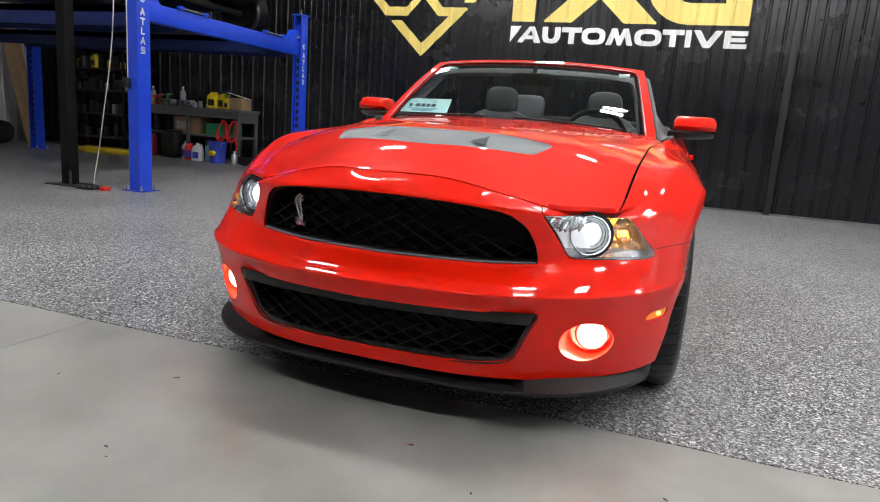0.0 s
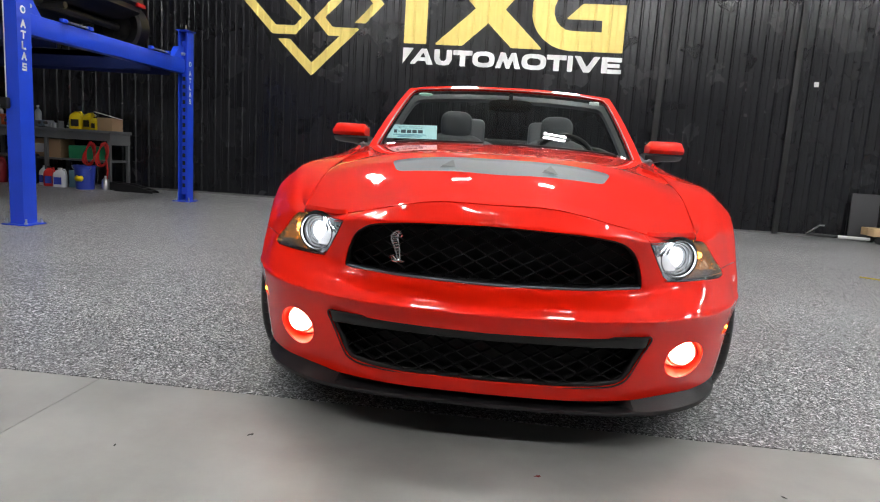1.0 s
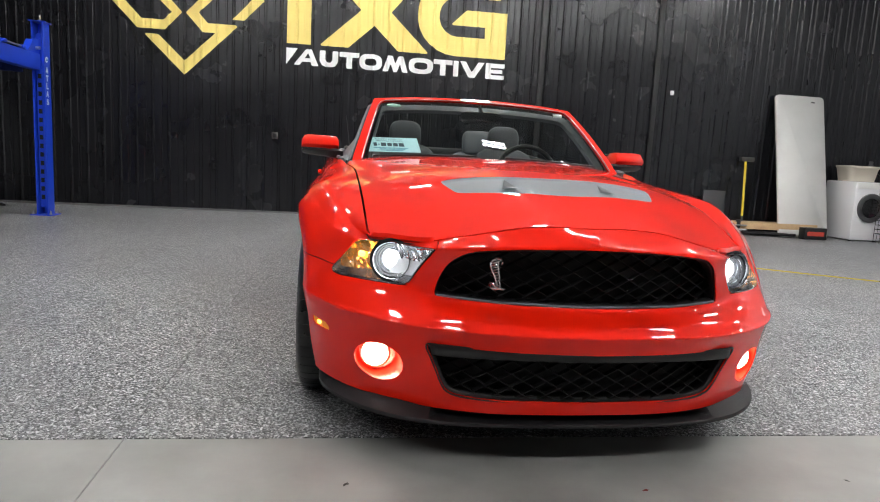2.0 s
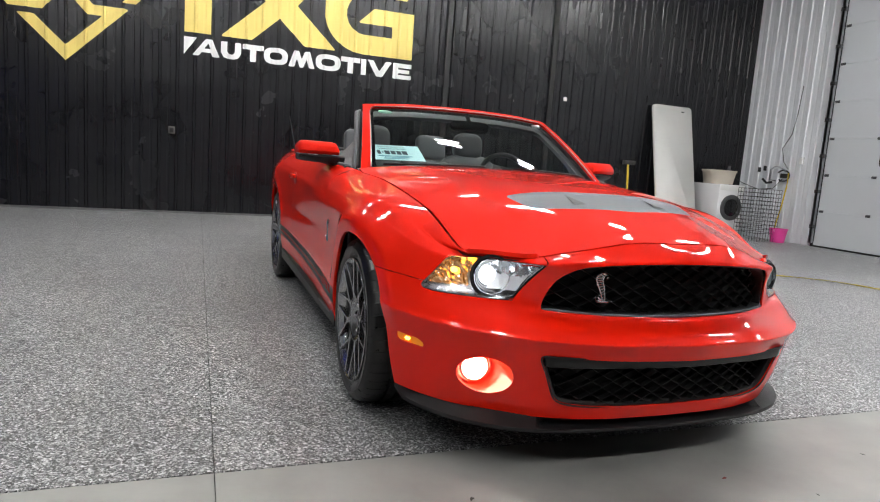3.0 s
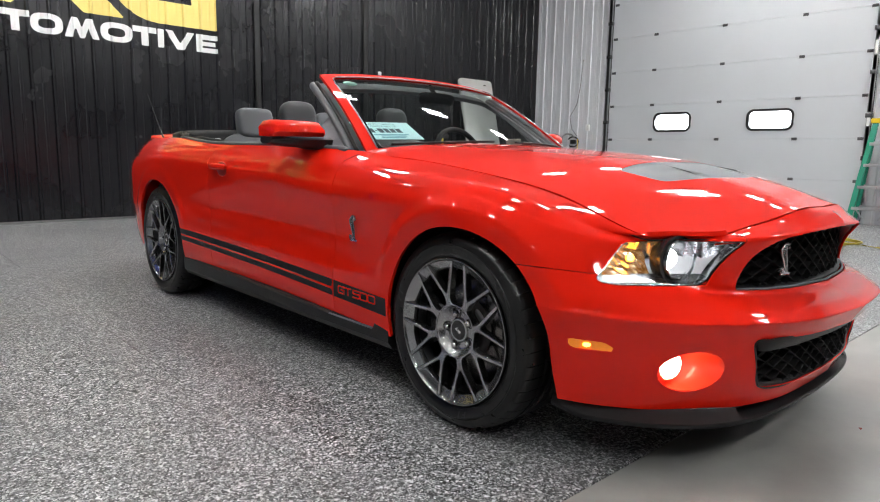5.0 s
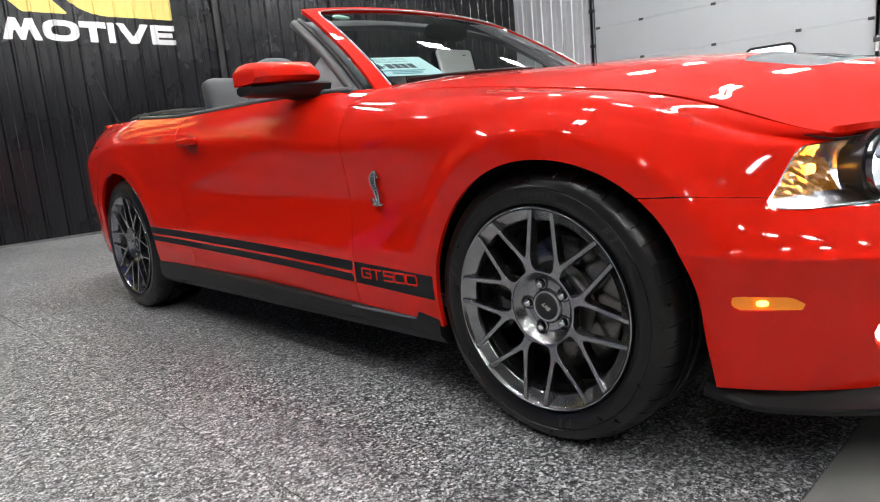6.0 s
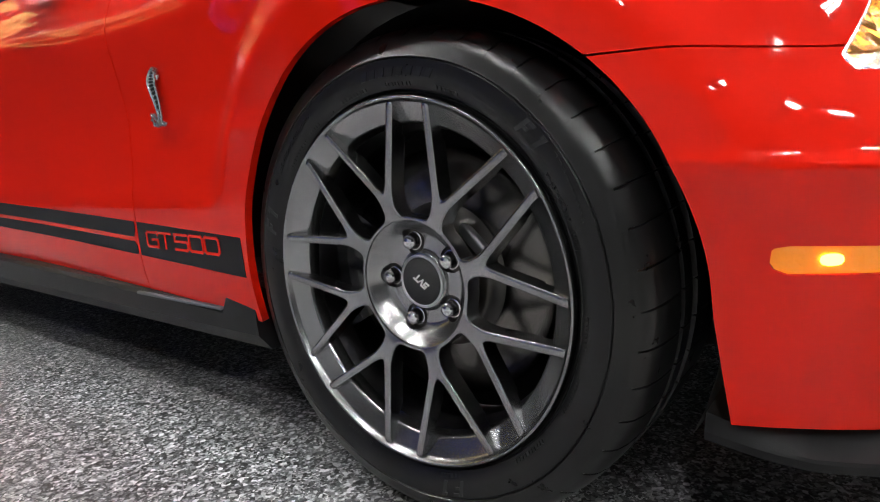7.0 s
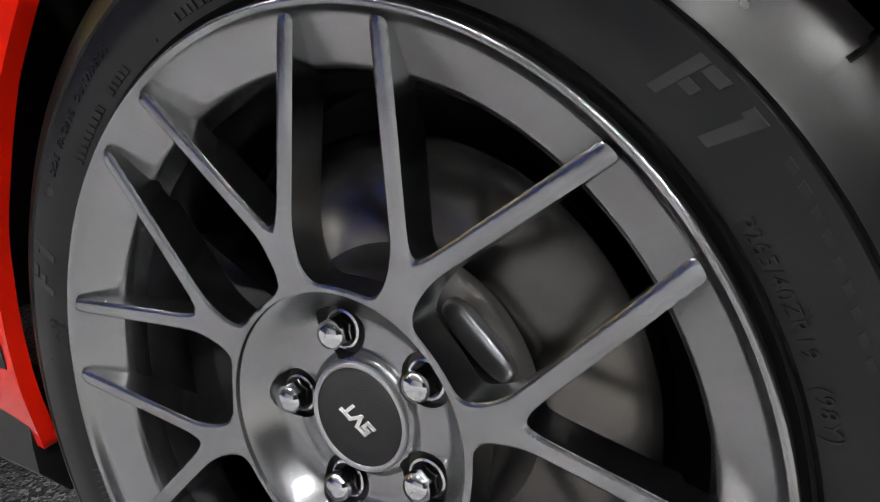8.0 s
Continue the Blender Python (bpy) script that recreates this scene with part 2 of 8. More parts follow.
def cubic(xs, ys):
    """A natural cubic spline through points."""
    xs, ys = np.asarray(xs, float), np.asarray(ys, float)
    n, h = len(xs), np.diff(xs)
    A, r = np.eye(n), np.zeros(n)
    for i in range(1, n - 1):
        A[i, i - 1:i + 2] = h[i - 1], 2 * (h[i - 1] + h[i]), h[i]
        r[i] = 6 * ((ys[i + 1] - ys[i]) / h[i] - (ys[i] - ys[i - 1]) / h[i - 1])
    M = np.linalg.solve(A, r)

    def f(x):
        x = np.asarray(x, float)
        i = np.clip(np.searchsorted(xs, x, side="right") - 1, 0, n - 2)
        a, b = xs[i + 1] - x, x - xs[i]
        return (M[i] * a ** 3 + M[i + 1] * b ** 3) / (6 * h[i]) + (ys[i] / h[i] - M[i] * h[i] / 6) * a + (ys[i + 1] / h[i] - M[i + 1] * h[i] / 6) * b

    return f


def blur(a, sig):
    """Smooths rows of numbers along their first axis, ends held."""
    k = int(sig * 3)
    w = np.exp(-0.5 * (np.arange(-k, k + 1) / sig) ** 2)
    w /= w.sum()
    p = np.concatenate([2 * a[0] - a[k:0:-1], a, 2 * a[-1] - a[-2:-k - 2:-1]])
    return np.stack([np.convolve(p[:, c], w, "valid") for c in range(a.shape[1])], 1)


def trim(V, F, f, snap=0.0):
    """Keeps the part of a surface where f(V) > 0, cutting faces along f = 0. snap: corners this near the cut move onto it."""
    V = np.array(V, float)
    val = f(V)
    if snap > 0:
        near = np.abs(val) < snap
        Q, h = V[near], 1e-5
        g = np.zeros((len(Q), 3))
        for c in range(3):
            D = Q.copy()
            D[:, c] += h
            g[:, c] = (f(D) - val[near]) / h
        Q[:, :3] -= g * (val[near] / np.maximum((g * g).sum(1), 1e-6))[:, None]
        V[near] = Q
        val[near] = 1e-9
    out, extra, cache, nv = [], [], {}, len(V)

    def cut(a, b):
        k = (a, b) if a < b else (b, a)
        if k not in cache:
            i, j = k
            lo, hi, fl, fh = 0.0, 1.0, val[i], val[j]
            t = fl / (fl - fh)
            for _ in range(4):
                q = V[i] + (V[j] - V[i]) * t
                w = float(f(q[None])[0])
                if (w > 0) == (fl > 0):
                    lo, fl = t, w
                else:
                    hi, fh = t, w
                t = lo + (hi - lo) * (fl / (fl - fh) if fl != fh else 0.5)
            cache[k] = nv + len(extra)
            extra.append(V[i] + (V[j] - V[i]) * t)
        return cache[k]

    pos = val > 0
    for face in F:
        s = [pos[i] for i in face]
        if all(s):
            out.append(tuple(face))
        elif any(s):
            g = []
            for a, b in zip(face, (*face[1:], face[0])):
                if pos[a]:
                    g.append(a)
                if pos[a] != pos[b]:
                    g.append(cut(a, b))
            if len(g) > 2:
                out.append(tuple(g))
    A = np.vstack([V, np.array(extra)]) if extra else V
    used = np.zeros(len(A), bool)
    for g in out:
        used[list(g)] = True
    idx = np.cumsum(used) - 1
    return A[used], [tuple(int(idx[i]) for i in g) for g in out]


def panel(name, V, F, mat, parent, depth=0.014, label="", flip=False):
    """A sheet of bodywork from a trimmed surface, its edges turned inwards."""
    V = np.asarray(V, float)[:, :3]
    if flip:
        V = V * np.array([-1.0, 1.0, 1.0])
        F = [tuple(reversed(f)) for f in F]
    N = np.zeros_like(V)
    count, edges = {}, {}
    for f in F:
        n = np.cross(V[f[1]] - V[f[0]], V[f[2]] - V[f[0]]) if len(f) == 3 else np.cross(V[f[2]] - V[f[0]], V[f[3]] - V[f[1]])
        for i in f:
            N[i] += n
        for a, b in zip(f, (*f[1:], f[0])):
            k = (min(a, b), max(a, b))
            count[k] = count.get(k, 0) + 1
            edges[k] = (a, b)
    N /= np.maximum(np.linalg.norm(N, axis=1, keepdims=True), 1e-12)
    rim = [edges[k] for k, c in count.items() if c == 1]
    ids = {}
    verts = [tuple(v) for v in V]
    for a, b in rim:
        for i in (a, b):
            if i not in ids:
                ids[i] = len(verts)
                verts.append(tuple(V[i]))
                verts.append(tuple(V[i] - N[i] * depth))
    faces = [tuple(f) for f in F]
    for a, b in rim:
        faces.append((ids[b], ids[a], ids[a] + 1, ids[b] + 1))
    return raw(name, verts, faces, mat, parent, label, smooth=True)


def pad(bm, w, d, h, m, p=3.2, nu=28, nv=16):
    """A stuffed cushion: a superellipsoid."""
    def sg(a, e):
        return math.copysign(abs(a) ** e, a)
    e = 2 / p
    rows = []
    for j in range(nv + 1):
        b = -math.pi / 2 + math.pi * j / nv
        rows.append([bm.verts.new(m @ Vector((w / 2 * sg(math.cos(b), e) * sg(math.cos(2 * math.pi * i / nu), e), d / 2 * sg(math.cos(b), e) * sg(math.sin(2 * math.pi * i / nu), e), h / 2 * sg(math.sin(b), e)))) for i in range(nu)])
    for a, b in zip(rows, rows[1:]):
        for i in range(nu):
            bm.faces.new((a[i], a[(i + 1) % nu], b[(i + 1) % nu], b[i]))
    bmesh.ops.remove_doubles(bm, verts=bm.verts, dist=0.0004)
    return bm


def sheet(P):
    """Vertices and faces of a grid of points P[i][j]."""
    n, m = P.shape[:2]
    i, j = np.meshgrid(np.arange(n - 1), np.arange(m - 1), indexing="ij")
    a = (i * m + j).ravel()
    F = np.stack([a, a + m, a + m + 1, a + 1], 1)
    return P.reshape(-1, P.shape[2]), [tuple(int(k) for k in f) for f in F]

# ---- the car's body: a skin lofted from plan outline and section levels ----
SK = (-1.35, -1.10, -0.86, -0.70, -0.55, -0.42, -0.28, -0.14, 0.0, 0.4, 0.75, 1.3, 1.95, 2.72, 3.2, 3.5, 3.75, 4.0, 4.45)
OUT_X = (0, 0.25, 0.48, 0.62, 0.745, 0.833, 0.892, 0.923, 0.938, 0.930, 0.915, 0.905, 0.915, 0.935, 0.905, 0.84, 0.71, 0.48, 0)
OUT_Y = (-0.945, -0.925, -0.855, -0.765, -0.64, -0.50, -0.34, -0.17, 0, 0.4, 0.75, 1.3, 1.95, 2.72, 3.2, 3.5, 3.72, 3.80, 3.83)
TOP_X = (0, 0.25, 0.432, 0.500, 0.615, 0.672, 0.685, 0.695, 0.703, 0.72, 0.775, 0.835, 0.84, 0.80, 0.76, 0.70, 0.60, 0.40, 0)
TOP_Y = (-0.798, -0.782, -0.716, -0.692, -0.59, -0.535, -0.38, -0.20, 0, 0.38, 0.70, 1.3, 1.95, 2.72, 3.2, 3.45, 3.58, 3.64, 3.66)
LK = (-1.35, -0.86, -0.62, -0.42, -0.2, 0.0, 0.4, 0.75, 1.3, 1.95, 2.72, 3.3, 4.45)
LEVELS = [
    ((.195, .196, .197, .20, .205, .21, .245, .245, .26, .275, .28, .26, .30), (.120, .095, .075, .045, .03, .02, .025, .02, .02, .02, .02, .04, .05)),
    ((.30, .30, .29, .29, .30, .30, .32, .32, .33, .34, .36, .36, .40), (.075, .058, .045, .030, .015, .01, .012, .008, .008, .008, .005, .02, .02)),
    ((.42, .42, .40, .40, .40, .42, .43, .43, .44, .45, .48, .50, .50), (.030, .030, .022, .015, .006, 0, .008, .006, .006, .004, 0, .01, 0)),
    ((.463, .463, .461, .462, .47, .50, .49, .49, .50, .51, .55, .56, .56), (.005, .005, .004, .003, 0, 0, .012, .014, .013, .007, 0, 0, 0)),
    ((.474, .474, .474, .478, .495, .54, .53, .53, .54, .55, .58, .60, .60), (0, 0, 0, 0, 0, 0, .014, .018, .016, .008, 0, 0, 0)),
    ((.483, .483, .485, .49, .515, .57, .565, .565, .575, .585, .615, .63, .63), (.012, .012, .012, .008, .002, 0, .015, .020, .018, .009, 0, 0, 0)),
    ((.50, .50, .51, .525, .55, .60, .60, .60, .61, .62, .65, .66, .66), (.038, .038, .036, .022, .006, 0, .016, .022, .020, .010, 0, 0, 0)),
    ((.540, .543, .57, .574, .60, .68, .68, .68, .72, .745, .76, .74, .74), (.112, .118, .10, .048, .012, 0, .01, .012, .008, .002, 0, 0, 0)),
    ((.62, .625, .625, .63, .68, .75, .76, .762, .808, .836, .860, .80, .80), (.112, .106, .122, .075, .03, .008, 0, 0, -.002, 0, .004, .004, .02)),
    ((.705, .695, .68, .678, .745, .80, .812, .814, .848, .870, .893, .865, .86), (.084, .082, .132, .098, .07, .035, .016, .013, .012, .012, .02, .03, .04)),
    ((.727, .705, .685, .687, .755, .81, .826, .828, .860, .882, .904, .875, .87), (.082, .084, .139, .108, .08, .046, .023, .019, .018, .017, .026, .04, .05)),
    ((.757, .716, .692, .697, .795, .845, .865, .882, .903, .915, .945, .94, .93), (.106, .106, .160, .138, .13, .10, .07, .049, .040, .039, .06, .08, .10)),
]
seam_x = pchip((-0.9, -0.535, -0.38, -0.20, 0, 0.38, 0.70), (0.66, 0.672, 0.685, 0.695, 0.703, 0.72, 0.76))
seam_z = cubic((-0.9, -0.66, -0.535, -0.30, 0, 0.35, 0.70), (0.62, 0.676, 0.702, 0.786, 0.85, 0.895, 0.925))
spine_z = cubic((-0.95, -0.80, -0.60, -0.345, 0, 0.35, 0.75), (0.705, 0.776, 0.847, 0.904, 0.942, 0.963, 0.985))


def hood_z(x, y):
    """The hood's height: a raised dome that falls to the fender seams."""
    t = np.clip(np.abs(x) / seam_x(y), 0, 1.2)
    front = (1 - np.clip(t, 0, 1) ** 6) / (1 + (t / 0.60) ** 4)
    rear = 1 - np.abs(t) ** 3.0
    w = np.clip((y + 0.78) / 0.62, 0, 1)
    w = w * w * (3 - 2 * w)
    return seam_z(y) + (spine_z(y) - seam_z(y)) * (front + (rear - front) * w)


def body_skin(n=520, per=7):
    """The skin of the car's right-hand half as a grid, with s and level kept as extra columns. x is outwards."""
    s = np.linspace(SK[0], SK[-1], n)
    ds = s[1] - s[0]
    out = blur(np.stack([pchip(SK, OUT_X)(s), pchip(SK, OUT_Y)(s)], 1), 0.05 / ds)
    top = blur(np.stack([pchip(SK, TOP_X)(s), pchip(SK, TOP_Y)(s)], 1), 0.022 / ds)
    out[0, 0] = top[0, 0] = out[-1, 0] = top[-1, 0] = 0
    tan = np.gradient(out, axis=0)
    tan /= np.linalg.norm(tan, axis=1, keepdims=True)
    inward = np.stack([-tan[:, 1], tan[:, 0]], 1)
    inward[0], inward[-1] = (0, 1), (0, -1)
    rows = []
    for z, d in LEVELS:
        zd = blur(np.stack([pchip(LK, z)(s), pchip(LK, d)(s)], 1), 0.075 / ds)
        p = out + inward * zd[:, 1:2]
        p[:, 0] = np.maximum(p[:, 0], 0)
        rows.append(np.column_stack([p, zd[:, 0]]))
    zt = np.where(s < 0.62, hood_z(top[:, 0], np.minimum(top[:, 1], 0.7)), pchip((0.6, 0.75, 1.3, 1.95, 2.72, 3.3, 4.45), (0.915, 0.932, 0.953, 0.958, 0.998, 1.0, 0.99))(s))
    rows.append(np.column_stack([top, blur(zt[:, None], 0.03 / ds)[:, 0]]))
    R = np.stack(rows, 1)
    K = R.shape[1]
    v = np.linspace(0, K - 1, (K - 1) * per + 1)
    G = np.zeros((n, len(v), 5))
    for i in range(n):
        for c in range(3):
            G[i, :, c] = pchip(np.arange(K), R[i, :, c])(v)
        G[i, :, 3] = s[i]
        G[i, :, 4] = v
    for _ in range(2):  # soften the kinks between levels
        G[:, 1:-1, :3] = 0.25 * G[:, :-2, :3] + 0.5 * G[:, 1:-1, :3] + 0.25 * G[:, 2:, :3]
    keep = np.clip((G[1:-1, :, 3] + 0.50) / 0.15, 0, 1)[..., None]
    for _ in range(14):  # even out the flanks lengthwise
        G[1:-1, :, :3] += keep * (0.25 * G[:-2, :, :3] + 0.5 * G[1:-1, :, :3] + 0.25 * G[2:, :, :3] - G[1:-1, :, :3])
    # flared lips round the wheel arches
    for cy, cz, r, lip in ((-0.010, 0.337, 0.358, 0.015), (2.732, 0.345, 0.388, 0.007)):
        q = np.hypot(G[..., 1] - cy, np.maximum(G[..., 2] - cz, 0)) - r
        drop = np.clip((q - 0.055) / 0.060, 0, 1)
        bump = np.clip(0.35 + q / 0.090, 0, 1) * (1 - drop * drop * (3 - 2 * drop))
        G[..., 0] += lip * bump * np.clip((G[..., 2] - 0.40) / 0.16, 0, 1) * (G[..., 0] > 0.7)
    return G


def poly_sd(pts):
    """Signed distance to a closed outline in a plane, negative inside."""
    P = np.array(pts, float)
    Q = np.roll(P, -1, axis=0)

    def f(a, b):
        p = np.stack([a, b], -1)[:, None, :]
        e, w = (Q - P)[None], p - P[None]
        t = np.clip((w * e).sum(-1) / np.maximum((e * e).sum(-1), 1e-12), 0, 1)
        d = np.sqrt(((w - e * t[..., None]) ** 2).sum(-1).min(1))
        py, qy = P[None, :, 1], Q[None, :, 1]
        y, x = p[..., 1], p[..., 0]
        with np.errstate(divide="ignore", invalid="ignore"):
            cross = ((py > y) != (qy > y)) & (x < (Q[None, :, 0] - P[None, :, 0]) * (y - py) / (qy - py) + P[None, :, 0])
        return np.where(cross.sum(1) % 2 == 1, -d, d)

    return f


def smooth_outline(half, n=10):
    """A symmetric closed outline from one half, its corners rounded."""
    pts = [(x, z) for x, z in half] + [(-x, z) for x, z in reversed(half) if x > 0]
    for _ in range(2):
        q = []
        for a, b in zip(pts, (*pts[1:], pts[0])):
            q += [(a[0] * 0.8 + b[0] * 0.2, a[1] * 0.8 + b[1] * 0.2), (a[0] * 0.2 + b[0] * 0.8, a[1] * 0.2 + b[1] * 0.8)]
        pts = q
    return pts


AXLE_F, AXLE_R, HUB_F, HUB_R = 0.012, 2.732, 0.336, 0.345
UPPER_GRILLE = smooth_outline([(0, .538), (.30, .541), (.455, .546), (.472, .549), (.462, .60), (.434, .66), (.378, .699), (.25, .714), (0, .723)])
LOWER_GRILLE = smooth_outline([(0, .243), (.30, .246), (.40, .254), (.435, .272), (.472, .36), (.494, .404), (.494, .416), (.475, .419), (0, .413)])
HEADLAMP = [(.480, .692), (.512, .640), (.545, .580), (.565, .568), (.60, .567), (.765, .567), (.787, .572), (.790, .580), (.76, .615), (.715, .672), (.70, .682), (.63, .689)]
FOG_X, FOG_Z = 0.632, 0.325
sd_upper, sd_lower, sd_lamp = poly_sd(UPPER_GRILLE), poly_sd(LOWER_GRILLE), poly_sd(HEADLAMP)
GAP = 0.0012


def arch_f(V, r=0.358):
    y, z = V[:, 1] + 0.010, V[:, 2] - 0.337
    low = np.abs(y) - r + np.where(y < 0, 0.10, 0.0) * z
    return np.where(z > 0, np.sqrt(y * y + z * z) - r, low)


def arch_r(V, r=0.388):
    return np.sqrt((V[:, 1] - AXLE_R) ** 2 + (V[:, 2] - HUB_R) ** 2) - r


def bumper_zone(V):
    """Positive on the front bumper, negative on the fender."""
    inner = (0.548 - (V[:, 2] - 0.572) * 0.60 - V[:, 0]) * 0.85
    return np.where(V[:, 1] > 0, -1.0, np.maximum(0.567 + 0.025 * np.clip((V[:, 0] - 0.72) / 0.05, 0, 1) + 0.011 * np.clip((V[:, 0] - 0.79) / 0.09, 0, 1) - V[:, 2], inner))


def fog_zone(V):
    return (np.sqrt(((V[:, 0] - FOG_X) / 0.074) ** 2 + ((V[:, 2] - FOG_Z) / 0.063) ** 2) - 1) * 0.068


MARK = [(-.535, .374), (-.43, .374), (-.418, .382), (-.418, .398), (-.425, .404), (-.515, .402), (-.535, .388)]
sd_mark = poly_sd(MARK)


def front_cut(V):
    f = np.minimum(sd_upper(V[:, 0], V[:, 2]), sd_lower(V[:, 0], V[:, 2]))
    f = np.minimum(f, np.minimum(sd_lamp(V[:, 0], V[:, 2]) - 0.003, fog_zone(V)))
    return np.where(V[:, 1] < -0.30, f, 1.0)


def both_halves(V, F):
    """Joins a half with its mirror image along the centre."""
    n = len(V)
    M = V.copy()
    M[:, 0] *= -1
    idx = [i if V[i, 0] < 1e-5 else i + n for i in range(n)]
    return np.vstack([V, M]), [tuple(f) for f in F] + [tuple(idx[i] for i in reversed(f)) for f in F]


car = tagged(new("convertible_car"), "glossy red two-door convertible car with its roof down and headlights lit", "car")
SKIN = body_skin()
SV, SF = sheet(SKIN)


def carve(*tests):
    V, F = SV, SF
    for f in tests:
        V, F = trim(V, F, f)
    return V, F


bump_half = carve(lambda V: 0.3 - V[:, 3], arch_f, lambda V: bumper_zone(V) - GAP, front_cut, lambda V: np.where(V[:, 1] > -0.6, sd_mark(V[:, 1], V[:, 2]), 1))
front_bumper = panel("front_bumper", *both_halves(*bump_half), RED, car, depth=0.004)
FENDER = carve(lambda V: 0.735 - GAP - V[:, 3], lambda V: V[:, 3] + 0.9, arch_f, lambda V: -bumper_zone(V) - GAP, front_cut)
DOOR = carve(lambda V: V[:, 3] - 0.735 - GAP, lambda V: 1.96 - GAP - V[:, 3])
QUARTER = carve(lambda V: V[:, 3] - 1.96 - GAP, lambda V: 3.46 - V[:, 3], arch_r)
TAIL = carve(lambda V: V[:, 3] - 3.464)
for flip in (True, False):
    panel("fender", *FENDER, RED, car, flip=flip)
    panel("door", *DOOR, RED, car, flip=flip)
    panel("quarter_panel", *QUARTER, RED, car, flip=flip)
panel("rear_bumper", *both_halves(*TAIL), RED, car)

# hood
top = SKIN[:, -1, :]
hx, hy = np.linspace(0, 0.80, 90), np.linspace(-0.86, 0.74, 150)
X, Y = np.meshgrid(hx, hy, indexing="ij")
HG = np.stack([X, Y, hood_z(X, np.minimum(Y, 0.75))], 2)
cowl_y = lambda x: 0.60 + 0.16 * (x / 0.72) ** 2
front_line = [(float(p[0]), float(p[1])) for p in top if p[3] < 0.66]
ring = [(-0.5, front_line[0][1])] + front_line[::2] + [(0.742, 0.80), (-0.5, 0.80)]
sd_hood = poly_sd(ring)
wide = np.concatenate([HG[:0:-1, :, 2], HG[:, :, 2]])  # even out the dome away from its edges
soft_z = blur(blur(wide, 6.0).T, 6.0).T[len(hx) - 1:]
rim_d = np.clip(-sd_hood(X.ravel(), Y.ravel()).reshape(X.shape) / 0.075, 0, 1)
HG[..., 2] += (soft_z - HG[..., 2]) * rim_d * rim_d * (3 - 2 * rim_d)
HV, HF = sheet(HG)
HF = [tuple(f) for f in HF]
SCOOP_OUT = smooth_outline([(0, -.278), (.30, -.268), (.395, -.272), (.408, -.29), (.374, -.405), (.355, -.432), (.2, -.508), (0, -.545)])
sd_scoop = poly_sd(SCOOP_OUT)
hv, hf = trim(HV, HF, lambda V: -sd_hood(V[:, 0], V[:, 1]) - 0.0065)
hv, hf = trim(hv, hf, lambda V: cowl_y(V[:, 0]) - V[:, 1])
hood_v, hood_f = trim(hv, hf, lambda V: sd_scoop(V[:, 0], V[:, 1]))
panel("hood", *both_halves(hood_v, hood_f), RED, car, depth=0.009)
sv, sf = trim(hv, hf, lambda V: -sd_scoop(V[:, 0], V[:, 1]) - 0.001)
sv = sv.copy()
sv[:, 2] -= 0.006 * np.clip(-sd_scoop(sv[:, 0], sv[:, 1]) / 0.012, 0, 1)
part_scoop = panel("hood_scoop", *both_halves(sv, sf), SCOOP, car, depth=0.03, label="matte grey hood vent panel")

# dark tubes added as the shade in the gaps round the hood and the doors
seam = [(float(p[0]), float(p[1]) + 0.003, float(p[2]) - 0.011) for p in top if p[3] < 0.66][::2]
part("hood_gap_shade", tube(bmesh.new(), [(-x, y, z) for x, y, z in reversed(seam[1:])] + seam, 0.0055, 6, [0.0022 if 0.50 < abs(x) < 0.715 else 0.0065 for x, y, z in seam[:0:-1] + seam]), DARK, car)
for s_gap in (0.735, 1.96):
    col = SKIN[int(np.argmin(np.abs(SKIN[:, 0, 3] - s_gap)))]
    for sx in (-1, 1):
        part("door_gap_shade", tube(bmesh.new(), [(sx * (float(p[0]) - 0.009), float(p[1]), float(p[2])) for p in col[2:-1:2]], 0.006, 6), DARK, car)

# ---- wheels ----


